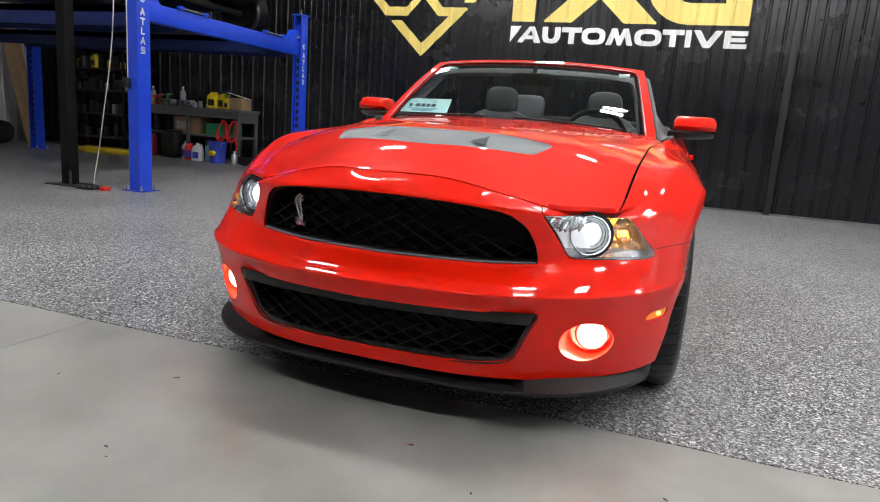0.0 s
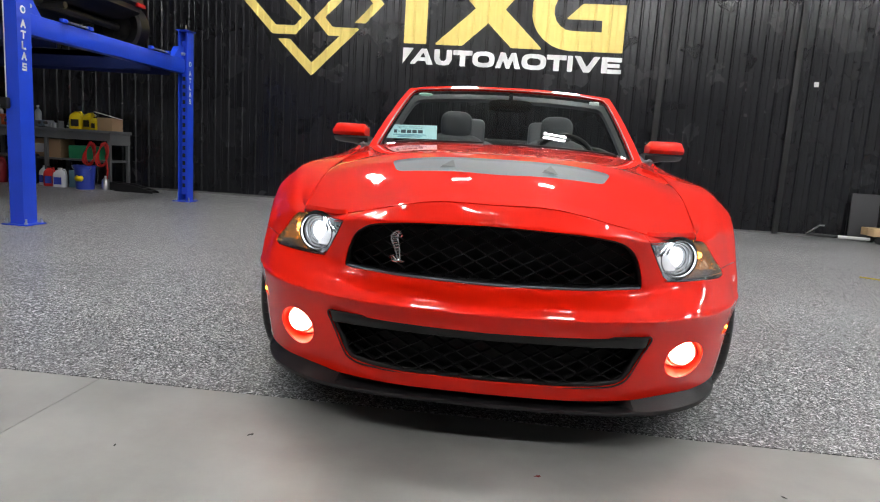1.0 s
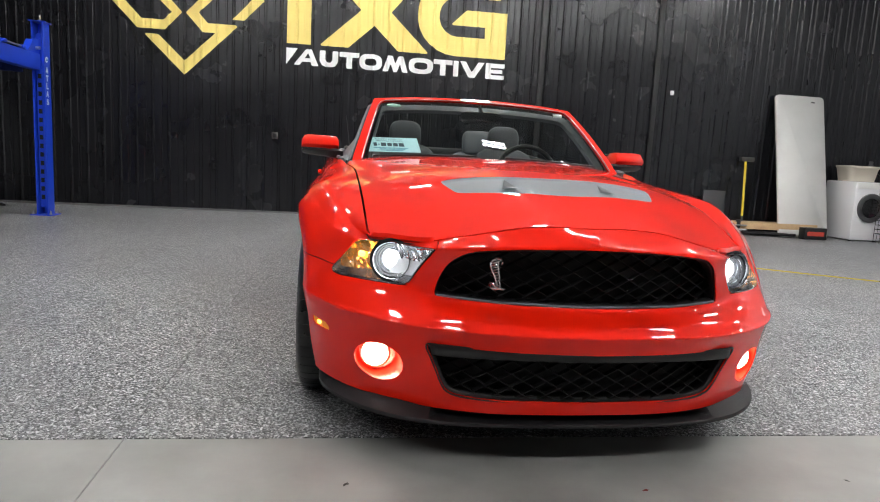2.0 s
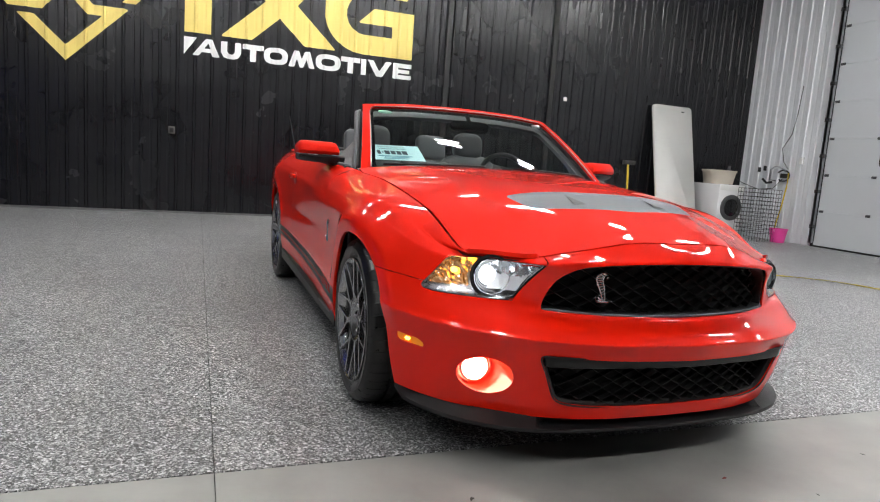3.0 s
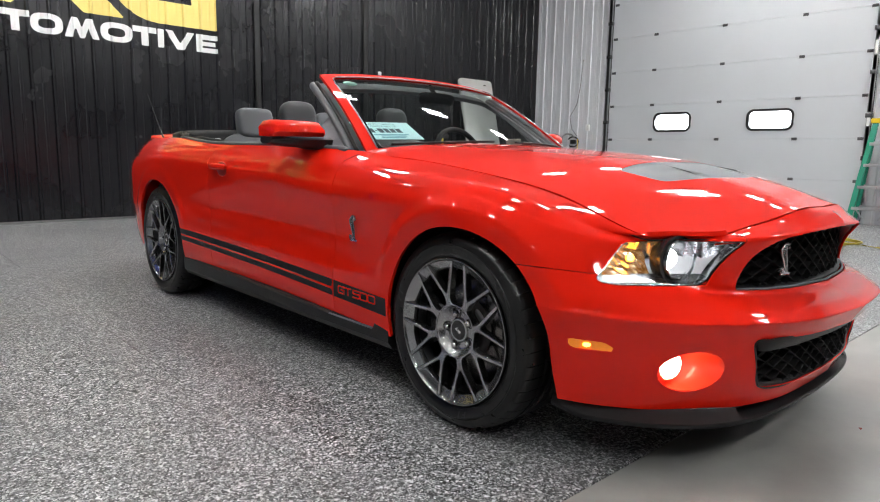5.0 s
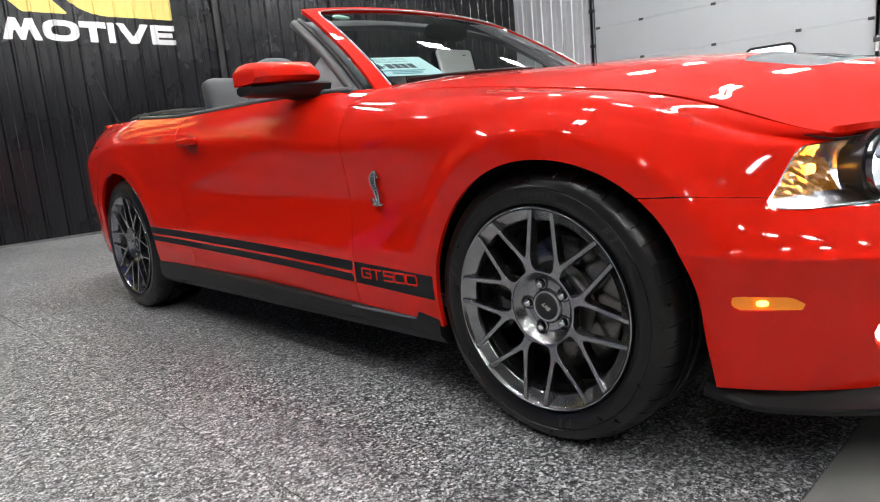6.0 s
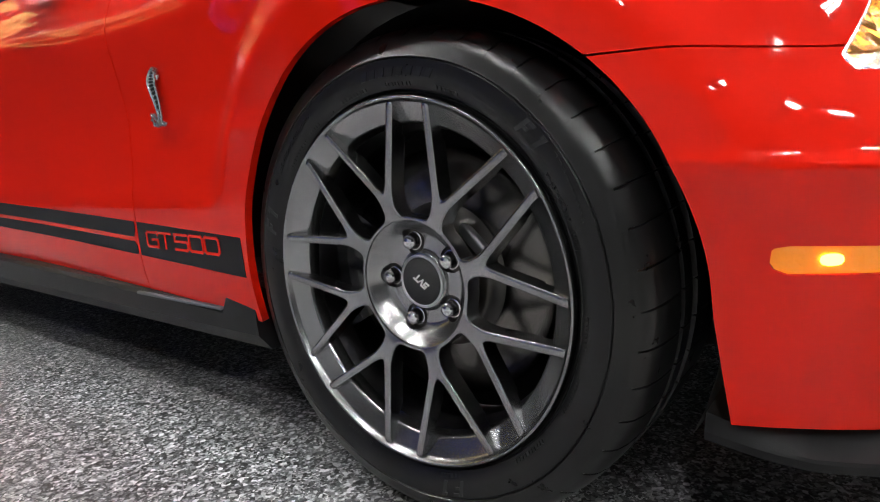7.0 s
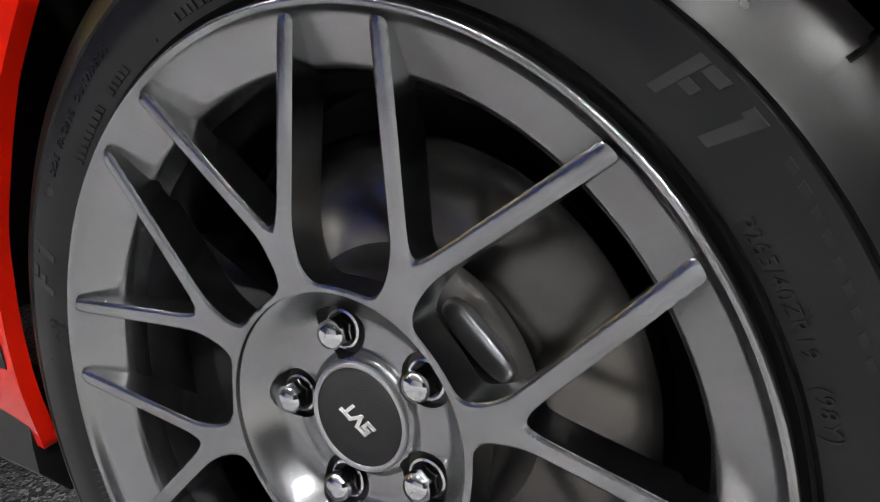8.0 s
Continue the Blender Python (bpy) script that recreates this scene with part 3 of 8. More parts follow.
def wheel_face(spokes=8, step=0.002, seg=640):
    """The alloy's pierced front: eight Y-shaped spokes that run out to a rim, with filleted roots and soft edges."""
    rr = np.arange(0.0885, 0.2445, step)
    aa = np.linspace(0, 2 * np.pi, seg + 1)[:-1]
    R, A = np.meshgrid(rr, aa, indexing="ij")
    P = np.stack([R * np.cos(A), R * np.sin(A), np.zeros_like(R)], 2).reshape(-1, 3)

    def seg_d(p, a, b, w0, w1):
        a, b = np.array(a), np.array(b)
        e = b - a
        t = np.clip(((p - a) @ e) / (e @ e), 0, 1)
        return np.linalg.norm(p - a - t[:, None] * e, axis=1) - (w0 + (w1 - w0) * t)

    def sd(V):
        r, a = np.hypot(V[:, 0], V[:, 1]), np.arctan2(V[:, 1], V[:, 0])
        w = 2 * np.pi / spokes
        a = (a - np.radians(83.8 + 22.5) + w / 2) % w - w / 2
        p = np.stack([r * np.cos(a), np.abs(r * np.sin(a))], 1)
        tip = np.radians(22.5 - 6.6)
        d = [seg_d(p, (0.06, 0), (0.118, 0), 0.0150, 0.0105), seg_d(p, (0.118, 0.003), (0.25 * np.cos(tip), 0.25 * np.sin(tip)), 0.0066, 0.0062), r - 0.0935]
        k = 0.0042
        s = sum(np.exp(-np.clip(x, -0.2, 0.2) / k) for x in d)
        return -k * np.log(s) + 0.0008

    n, m = R.shape
    i, j = np.meshgrid(np.arange(n - 1), np.arange(m), indexing="ij")
    F = np.stack([i * m + j, (i + 1) * m + j, (i + 1) * m + (j + 1) % m, i * m + (j + 1) % m], -1).reshape(-1, 4)
    V, F = trim(P, [tuple(int(k) for k in f) for f in F], lambda V: -sd(V), snap=step * 0.35)
    r = np.hypot(V[:, 0], V[:, 1])
    inside = np.clip(-sd(V) / 0.0022, 0, 1)
    face = pchip((0.07, 0.080, 0.10, 0.13, 0.19, 0.235, 0.246), (0.014, 0.018, 0.023, 0.026, 0.032, 0.0365, 0.0375))(r)
    V[:, 2] = face - 0.0016 * (1 - inside) ** 2
    return V, F


def spoke_solid(V, F, depth):
    """Gives the pierced face its walls: even edges, drawn straight back with a slight draft."""
    bm = bm_of(V, F)
    bmesh.ops.remove_doubles(bm, verts=bm.verts, dist=0.0007)
    rim = [e for e in bm.edges if len(e.link_faces) == 1]
    for _ in range(4):
        near = {}
        for e in rim:
            a, b = e.verts
            near.setdefault(a, []).append(b)
            near.setdefault(b, []).append(a)
        moved = {v: v.co * 0.5 + (n[0].co + n[1].co) * 0.25 for v, n in near.items() if len(n) == 2}
        for v, co in moved.items():
            v.co = co
    out = bmesh.ops.extrude_edge_only(bm, edges=rim)
    for v in out["geom"]:
        if isinstance(v, bmesh.types.BMVert):
            v.co.z -= depth * (1.0 if math.hypot(v.co.x, v.co.y) < 0.2 else 0.8)
    for e in rim:
        e.smooth = False
    return bm


def tyre_mesh(r_out, r_bead, w_out, w_in, blocks=46):
    """A tyre: bulging sidewalls with rings, and a tread cut by ring grooves and cross grooves."""
    R, b = r_out, r_bead
    h = R - b
    prof = [(b - 0.006, w_out - 0.012), (b + 0.001, w_out - 0.007), (b + 0.003, w_out - 0.008), (b + 0.0055, w_out - 0.002), (b + 0.008, w_out - 0.001), (b + h * 0.20, w_out + 0.004),
            (b + h * 0.33, w_out + 0.006), (b + h * 0.48, w_out + 0.0063), (b + h * 0.50, w_out + 0.0045), (b + h * 0.52, w_out + 0.0065), (b + h * 0.55, w_out + 0.0050), (b + h * 0.68, w_out + 0.001), (b + h * 0.80, w_out - 0.005), (R - 0.011, w_out - 0.014)]
    tread = [(R - 0.006, w_out - 0.024), (R - 0.0025, w_out - 0.042), (R - 0.001, w_out - 0.062), (R - 0.0005, w_out - 0.082)]
    c = (w_out + w_in) / 2
    mid = [(R - 0.009, w_out - 0.0835), (R - 0.009, w_out - 0.092), (R, w_out - 0.0935), (R, c + 0.012), (R - 0.009, c + 0.010), (R - 0.009, c - 0.006), (R, c - 0.008)]
    back = [(R - 0.001, w_in + 0.06), (R - 0.005, w_in + 0.02), (R - 0.02, w_in + 0.002), (b + h * 0.5, w_in - 0.006), (b, w_in + 0.01)]
    cols = prof + tread + mid + back
    soft = range(len(prof) - 1, len(prof) + len(tread) + len(mid))
    bm = bmesh.new()
    rings = []
    for k in range(blocks):
        for q, cut in ((0.0, 0), (0.014, 1), (0.054, 1), (0.068, 0), (0.38, 0), (0.69, 0)):
            ring = []
            for i, (r, w) in enumerate(cols):
                skew = (w_out - w) * 1.6 if i >= len(prof) else 0
                a = 2 * math.pi * (k + q + skew) / blocks
                rr = r - (0.0035 if cut and i in soft and r > R - 0.012 else 0)
                ring.append(bm.verts.new((rr * math.cos(a), rr * math.sin(a), w)))
            rings.append(ring)
    for a, b2 in zip(rings, (*rings[1:], rings[0])):
        for i in range(len(cols) - 1):
            bm.faces.new((a[i], b2[i], b2[i + 1], a[i + 1]))
    bmesh.ops.recalc_face_normals(bm, faces=bm.faces)
    return bm


def bent_text(words, height, r, a0, z, spread=1.0):
    """Raised letters along the sidewall: they read from the hub, clockwise from the angle a0."""
    cu = bpy.data.curves.new("letters", "FONT")
    cu.body = words
    cu.size = height * 1.4
    cu.extrude = 0.0006
    cu.resolution_u = 2
    cu.space_character = spread
    ob = bpy.data.objects.new("letters", cu)
    me = ob.to_mesh()
    bm = bmesh.new()
    bm.from_mesh(me)
    ob.to_mesh_clear()
    bpy.data.objects.remove(ob)
    bpy.data.curves.remove(cu)
    for v in bm.verts:
        rr, a = r + v.co.y, radians(a0) - v.co.x / r
        v.co = (rr * math.cos(a), rr * math.sin(a), z(rr) + v.co.z)
    return bm


def sidewall_marks(tyre, w_out, b, R):
    """Words, plain raised bars and dashes moulded into the sidewall."""
    h = R - b
    z = pchip([b + q for q in (0.007, h * 0.20, h * 0.33, h * 0.48)], [w_out + q for q in (-0.0012, 0.0042, 0.0061, 0.0064)])
    for words, hh, r, a0 in (("SIDE  FACING  OUTWARDS", 0.0062, b + h * 0.31, 147), ("P265/40ZR19   (98Y)", 0.0068, b + h * 0.10, 34)):
        part("sidewall_lettering", bent_text(words, hh, r, a0, z, 1.12), RUBBER_MARK, tyre, smooth=False)
    rnd = random.Random(5)

    def bars(rows):
        bm = bmesh.new()
        for r, a0, a1, hh, lean in rows:
            n = max(2, int((a0 - a1) / 1.5) + 1)
            lo, hi = [], []
            for q in range(n):
                a = radians(a0 + (a1 - a0) * q / (n - 1))
                lo.append((r, a)), hi.append((r + hh, a + radians(lean)))
            top = [[bm.verts.new((rr * math.cos(a), rr * math.sin(a), z(rr) + 0.0007)) for rr, a in row] for row in (lo, hi)]
            low = [[bm.verts.new((rr * math.cos(a), rr * math.sin(a), z(rr) - 0.001)) for rr, a in row] for row in (lo, hi)]
            for q in range(n - 1):
                bm.faces.new((top[0][q], top[0][q + 1], top[1][q + 1], top[1][q]))
                for k in (0, 1):
                    bm.faces.new((top[k][q], top[k][q + 1], low[k][q + 1], low[k][q]))
            for q in (0, n - 1):
                bm.faces.new((top[0][q], top[1][q], low[1][q], low[0][q]))
        bmesh.ops.recalc_face_normals(bm, faces=bm.faces)
        return bm

    rows = []
    for start in (142, 128, 110, 92, 74, -2, -18, -40, -75, -110, -150):
        a = start
        for _ in range(rnd.randint(5, 10)):
            w = rnd.uniform(0.5, 1.1)
            rows.append((b + h * 0.11, a, a - w, 0.0045, 0))
            a -= w + 0.45
    tagged(part("raised_print", bars(rows), RUBBER_MARK, tyre, smooth=False), kind="stuff")
    for start in (47.5, 167.5, 287.5):  # large slanted blocks: a flag of three bars, then one upright bar
        r0 = b + h * 0.20
        for row in ((r0, start, start - 1.1, 0.021, -1.5), (r0 + 0.0165, start - 2.5, start - 4.4, 0.0045, -0.3), (r0 + 0.008, start - 1.8, start - 3.2, 0.0042, -0.3), (r0, start - 6.0, start - 7.2, 0.021, -1.5), (r0 + 0.0165, start - 6.7, start - 7.6, 0.0045, -0.3)):
            part("moulded_block", bars([row]), RUBBER_BLOCK, tyre, smooth=False)
    rows = [(b + h * 0.25, 100 - 3.2 * q, 98 - 3.2 * q, 0.011, -0.9) for q in range(8)]
    rows += [(b + h * 0.40 - 0.0008 * q, 36.0 - 1.9 * q, 34.9 - 1.9 * q, 0.003, 0.3) for q in range(9)]
    for row in rows:
        part("moulded_block", bars([row]), RUBBER_MARK, tyre, smooth=False)


def hub_bowl(seg=240):
    """The dished centre with five round pockets for the nuts."""
    bowl = pchip((0.037, 0.040, 0.0415, 0.0445, 0.060, 0.0635, 0.067, 0.0885, 0.0905), (-0.002, -0.003, -0.0065, -0.0085, -0.0085, -0.0075, -0.0055, 0.0170, 0.0185))
    rr, aa = np.linspace(0.037, 0.0905, 40), np.linspace(0, 2 * np.pi, seg + 1)[:-1]
    R, A = np.meshgrid(rr, aa, indexing="ij")
    P = np.stack([R * np.cos(A), R * np.sin(A), bowl(R)], 2).reshape(-1, 3)
    n, m = R.shape
    i, j = np.meshgrid(np.arange(n - 1), np.arange(m), indexing="ij")
    F = np.stack([i * m + j, (i + 1) * m + j, (i + 1) * m + (j + 1) % m, i * m + (j + 1) % m], -1).reshape(-1, 4)
    lugs = [(0.057 * math.cos(radians(34 + 72 * q)), 0.057 * math.sin(radians(34 + 72 * q))) for q in range(5)]

    def off(V):
        return np.min([np.hypot(V[:, 0] - x, V[:, 1] - y) for x, y in lugs], axis=0) - 0.0182

    V, F = trim(P, [tuple(int(k) for k in f) for f in F], off, snap=0.0006)
    bm = bm_of(V, F)
    bmesh.ops.remove_doubles(bm, verts=bm.verts, dist=0.0003)
    rim = [e for e in bm.edges if len(e.link_faces) == 1 and all(min(math.hypot(v.co.x - x, v.co.y - y) for x, y in lugs) < 0.0192 for v in e.verts)]
    out = bmesh.ops.extrude_edge_only(bm, edges=rim)
    for v in out["geom"]:
        if isinstance(v, bmesh.types.BMVert):
            v.co.z = -0.0156
    return bm


def strokes(lines, w, m, depth):
    """Plain square-ended strokes along lines in a plane, extruded, placed by m."""
    bm = bmesh.new()
    for line in lines:
        for (x0, y0), (x1, y1) in zip(line, line[1:]):
            d = Vector((x1 - x0, y1 - y0)).normalized() * (w / 2)
            x0, y0, x1, y1 = x0 - d.x, y0 - d.y, x1 + d.x, y1 + d.y
            prism(bm, [(x0 + d.y, y0 - d.x), (x1 + d.y, y1 - d.x), (x1 - d.y, y1 + d.x), (x0 - d.y, y0 + d.x)], m, depth)
    return bm


def build_wheel(name, scale, r_tyre, width):
    """One wheel in its own axes: z is outwards, y up."""
    thing = new(name)
    thing.parent = car
    tyre = part("tyre", tyre_mesh(r_tyre, 0.252 * scale, 0.033, 0.033 - width), RUBBER, thing, angle=30)
    V, F = WHEEL_FACE
    W = V.copy()
    W[:, :2] *= scale
    rim = part("rim", spoke_solid(W, F, 0.026), RIM, thing, angle=40)
    bm = bmesh.new()
    k = scale
    lathe(bm, [(0.2445 * k, 0.036), (0.2462 * k, 0.0392), (0.2482 * k, 0.0400), (0.2498 * k, 0.0385), (0.2502 * k, 0.034), (0.2490 * k, 0.024)], 160)
    part("rim_lip", bm, RIM, rim)
    bm = bmesh.new()
    lathe(bm, [(0.2455 * k, 0.0375), (0.2435 * k, 0.0335), (0.240 * k, 0.0300), (0.219 * k, 0.0195), (0.2165 * k, 0.0175), (0.2150 * k, 0.0140), (0.2135 * k, -0.004)], 160)
    for f in bm.faces:
        f.normal_flip()
    part("rim_ring", bm, RIM, rim)
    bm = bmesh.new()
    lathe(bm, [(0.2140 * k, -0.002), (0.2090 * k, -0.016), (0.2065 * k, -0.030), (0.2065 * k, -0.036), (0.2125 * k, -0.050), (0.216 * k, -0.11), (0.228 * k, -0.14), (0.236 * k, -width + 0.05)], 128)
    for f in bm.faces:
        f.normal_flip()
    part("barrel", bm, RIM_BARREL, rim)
    part("hub_bowl", hub_bowl(), RIM, rim, angle=45)
    bm = bmesh.new()
    lathe(bm, [(0.0375, -0.004), (0.0375, 0.000), (0.0365, 0.0015), (0.0345, 0.0015), (0.0335, 0.0002)], 64)
    part("cap_ring", bm, SILVER, rim)
    bm = bmesh.new()
    lathe(bm, [(0.0345, -0.002), (0.0335, 0.0003), (0.02, 0.0012), (0.0005, 0.0015)], 48)
    cap = part("centre_cap", bm, CAP_M, rim, "black centre cap with a silver mark")
    m = Matrix.Translation((0, 0, 0.0010)) @ Matrix.Rotation(radians(143), 4, "Z") @ Matrix(((1, 0.22, 0, 0), (0, 1, 0, 0), (0, 0, 1, 0), (0, 0, 0, 1)))
    for line in ([(-0.0065, 0.0042), (-0.0115, 0.0042), (-0.0115, 0.0004), (-0.0068, 0.0004), (-0.0068, -0.0042), (-0.0122, -0.0042)],), ([(-0.0042, 0.0045), (-0.0008, -0.0040), (0.0026, 0.0045)],), ([(0.0048, 0.0042), (0.0112, 0.0042)], [(0.0080, 0.0042), (0.0080, -0.0045)]):
        part("cap_mark", strokes(line, 0.0024, m, 0.0014), WHITE, cap, smooth=False)
    for i in range(5):
        a = radians(34 + 72 * i)
        p = Vector((0.057 * math.cos(a), 0.057 * math.sin(a), 0))
        bm = bmesh.new()
        lathe(bm, [(0.0135, -0.013), (0.0135, -0.0085), (0.0118, -0.008)], 24)
        r = bmesh.ops.create_cone(bm, cap_ends=True, segments=6, radius1=0.0108, radius2=0.0104, depth=0.014, matrix=Matrix.Translation((0, 0, -0.003)))
        lathe(bm, [(0.0100, 0.004), (0.0085, 0.0065), (0.005, 0.0082), (0.0005, 0.0088)], 20)
        bmesh.ops.transform(bm, verts=bm.verts, matrix=Matrix.Translation(p))
        part("lug_nut", bm, CHROME, rim)
        # pocket floor, coloured dark to stand in for the shade down there
        bm = bmesh.new()
        lathe(bm, [(0.0190, -0.0155), (0.0135, -0.0155), (0.0005, -0.0155)], 24)
        bmesh.ops.transform(bm, verts=bm.verts, matrix=Matrix.Translation(p))
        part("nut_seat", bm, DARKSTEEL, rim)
    bm = bmesh.new()
    lathe(bm, [(0.105, -0.052), (0.178, -0.052), (0.180, -0.056), (0.180, -0.082), (0.105, -0.082)], 96)
    part("brake_disc", bm, STEEL, thing)
    bm = bmesh.new()
    lathe(bm, [(0.0005, -0.035), (0.085, -0.035), (0.092, -0.040), (0.096, -0.052), (0.110, -0.053)], 64)
    part("disc_hat", bm, DARKSTEEL, thing)
    m = Matrix.Rotation(radians(37), 4, "Z") @ Matrix.Translation((0.090, 0, -0.031)) @ Matrix.Rotation(radians(8), 4, "Z")
    part("hat_boss", pad(bmesh.new(), 0.020, 0.062, 0.014, m, p=3.0), SILVER, thing, "bright machined boss on the disc hat")
    bm = bmesh.new()
    arc = [radians(a) for a in np.linspace(150, 208, 15)]
    poly = [(0.205 * math.cos(a), 0.205 * math.sin(a)) for a in arc] + [(0.118 * math.cos(a), 0.118 * math.sin(a)) for a in reversed(arc)]
    prism(bm, poly, Matrix.Translation((0, 0, -0.10)), 0.066)
    bmesh.ops.bevel(bm, geom=[e for e in bm.edges if e.calc_face_angle(0) > 0.6], offset=0.006, segments=2, affect="EDGES")
    part("brake_caliper", bm, BLACK_GLOSS, thing, "black brake caliper")
    bm = bmesh.new()
    lathe(bm, [(0.0005, -0.13), (0.20, -0.13), (0.215, -0.10)], 48)
    part("brake_shield", bm, DARK, thing)
    sidewall_marks(tyre, 0.033, 0.252 * scale, r_tyre)
    return thing


CAP_M = material("sparkle_black", (0.02, 0.02, 0.022), 0.45, bump=0.6, bump_scale=1500, vary=0.8, vary_scale=900)
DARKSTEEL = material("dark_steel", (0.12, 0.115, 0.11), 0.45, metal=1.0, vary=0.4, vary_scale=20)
WHEEL_FACE = wheel_face()


def right_side(x, y, z):
    return Matrix(((0, 0, -1, x), (-1, 0, 0, y), (0, 1, 0, z), (0, 0, 0, 1)))


def left_side(x, y, z):
    return Matrix(((0, 0, 1, x), (1, 0, 0, y), (0, 1, 0, z), (0, 0, 0, 1)))


wf = build_wheel("front_wheel", 1.0, 0.338, 0.262)
wf.matrix_basis = right_side(-0.878, AXLE_F, HUB_F)
copy_thing(wf, left_side(0.878, AXLE_F, HUB_F))
wr = build_wheel("rear_wheel", 1.052, 0.350, 0.285)
wr.matrix_basis = right_side(-0.878, AXLE_R, HUB_R)
copy_thing(wr, left_side(0.878, AXLE_R, HUB_R))

# wheel wells, underbody
for sgn in (-1, 1):
    for cy, cz, r, nm in ((-0.010, 0.337, 0.366, 0), (AXLE_R, HUB_R, 0.398, 1)):
        bm = bmesh.new()
        n = 40
        ang = [radians(-25 + 230 * i / n) for i in range(n + 1)]
        ra = [[bm.verts.new((sgn * x, cy + r * math.cos(a), cz + r * math.sin(a))) for a in ang] for x in (0.84, 0.52)]
        for i in range(n):
            bm.faces.new((ra[0][i], ra[0][i + 1], ra[1][i + 1], ra[1][i]))
        bm.faces.new(ra[1])
        part("wheel_liner", bm, DARK, car)
bm = boxes((-0.50, -0.60, 0.195, 0.50, 3.5, 0.27), bevel=0.01)
part("underbody", bm, DARK, car)

# ---- car: windshield, frame and cabin ----


def ws(u, v):
    """The windshield's surface: u across from -1 to 1, v from base to top."""
    b = np.stack([0.715 * u, 0.60 + 0.165 * u * u, 0.972 - 0.032 * u * u], -1)
    t = np.stack([0.602 * u, 1.235 + 0.055 * u * u, 1.312 - 0.026 * np.abs(u) ** 2.5], -1)
    bulge = 4 * v * (1 - v) * 0.016
    p = b + (t - b) * v[..., None]
    p[..., 1] -= bulge * 0.5
    p[..., 2] += bulge * 0.86
    return p


def ws_patch(f, n=(121, 61), u1=1.012, v0=-0.06, v1=1.04):
    u, v = np.meshgrid(np.linspace(-u1, u1, n[0]), np.linspace(v0, v1, n[1]), indexing="ij")
    V, F = sheet(np.concatenate([ws(u, v), u[..., None], v[..., None]], 2))
    return trim(V, F, f)


def ws_inset(V, du=0.945, v1=0.978, v0=-0.04, r=0.05):
    """Negative inside the glass outline, rounded at its corners."""
    a = np.maximum(np.abs(V[:, 3]) - (du - r), 0)
    b = np.maximum(np.maximum(V[:, 4] - (v1 - r * 1.6), (v0 + r) - V[:, 4]) / 1.6, 0)
    return np.hypot(a, b) - r


V, F = ws_patch(lambda V: -ws_inset(V))
windshield = raw("windshield", V[:, :3], F, WINDSHIELD, car, "clear tinted windshield", smooth=True)
windshield.visible_shadow = False
V, F = ws_patch(lambda V: ws_inset(V))
V, F = trim(V, F, lambda V: V[:, 4] + 0.03)
V[:, :3] += np.array([0, -0.004, 0.006])
frame_ob = panel("windshield_frame", V, F, RED, car, depth=0.016)
V, F = ws_patch(lambda V: np.minimum(-ws_inset(V), ws_inset(V, 0.915, 0.940, 0.02) + 0.002))
V[:, :3] += np.array([0, 0.004, -0.004])
raw("windshield_border", V[:, :3], F, BLACK_GLOSS, windshield, smooth=True)
edge_pts = [ws(np.array(u), np.array(v)) + np.array([0, -0.006, 0.006]) for u, v in [(-0.947, q) for q in np.linspace(0.0, 0.87, 12)] + [(-0.93, 0.955), (-0.895, 0.979)] + [(q, 0.979) for q in np.linspace(-0.8, 0.8, 17)] + [(0.895, 0.979), (0.93, 0.955)] + [(0.947, q) for q in np.linspace(0.87, 0.0, 12)]]
part("windshield_trim", tube(bmesh.new(), edge_pts, 0.0035, 6), SILVER, windshield, "thin silver trim line")
# inner pillar trim behind the frame
V, F = ws_patch(lambda V: ws_inset(V, 0.91, 0.92), u1=1.012, v1=1.04)
V, F = trim(V, F, lambda V: V[:, 4] - 0.0)
V[:, :3] += np.array([0, 0.055, -0.035])
panel("pillar_trim", V, F, LEATHER_G, car, depth=0.02, label="grey inner pillar trim")
# seals and trim that run down behind the pillar, and the triangular sail behind the mirror
for sx in (-1, 1):
    line = [ws(np.array(sx * 1.022), np.array(v)) for v in np.linspace(0.02, 0.985, 22)]
    part("window_seal", tube(bmesh.new(), [p + np.array([0, 0.032, -0.018]) for p in line], 0.010, 8), BLACK_PL, car)
    part("pillar_channel", tube(bmesh.new(), [p + np.array([sx * 0.006, 0.058, -0.030]) for p in line], 0.019, 10), LEATHER_G, car, "grey pillar channel")
    bm = bmesh.new()
    rows = []
    for v in np.linspace(0.03, 0.52, 12):
        p = ws(np.array(sx * 1.03), np.array(v)) + np.array([0, 0.062, -0.03])
        q = (sx * 0.792, p[1] + 0.05, 0.952)
        rows.append([bm.verts.new(tuple(p)), bm.verts.new(q), bm.verts.new((q[0] - sx * 0.03, q[1], q[2])), bm.verts.new((p[0] - sx * 0.03, p[1], p[2]))])
    for a, b in zip(rows, rows[1:]):
        for k in range(4):
            bm.faces.new((a[k], b[k], b[(k + 1) % 4], a[(k + 1) % 4]))
    bm.faces.new(rows[0])
    bm.faces.new(rows[-1])
    bmesh.ops.recalc_face_normals(bm, faces=bm.faces)
    part("sail_panel", bm, LEATHER_G, car, "grey sail panel behind the mirror")
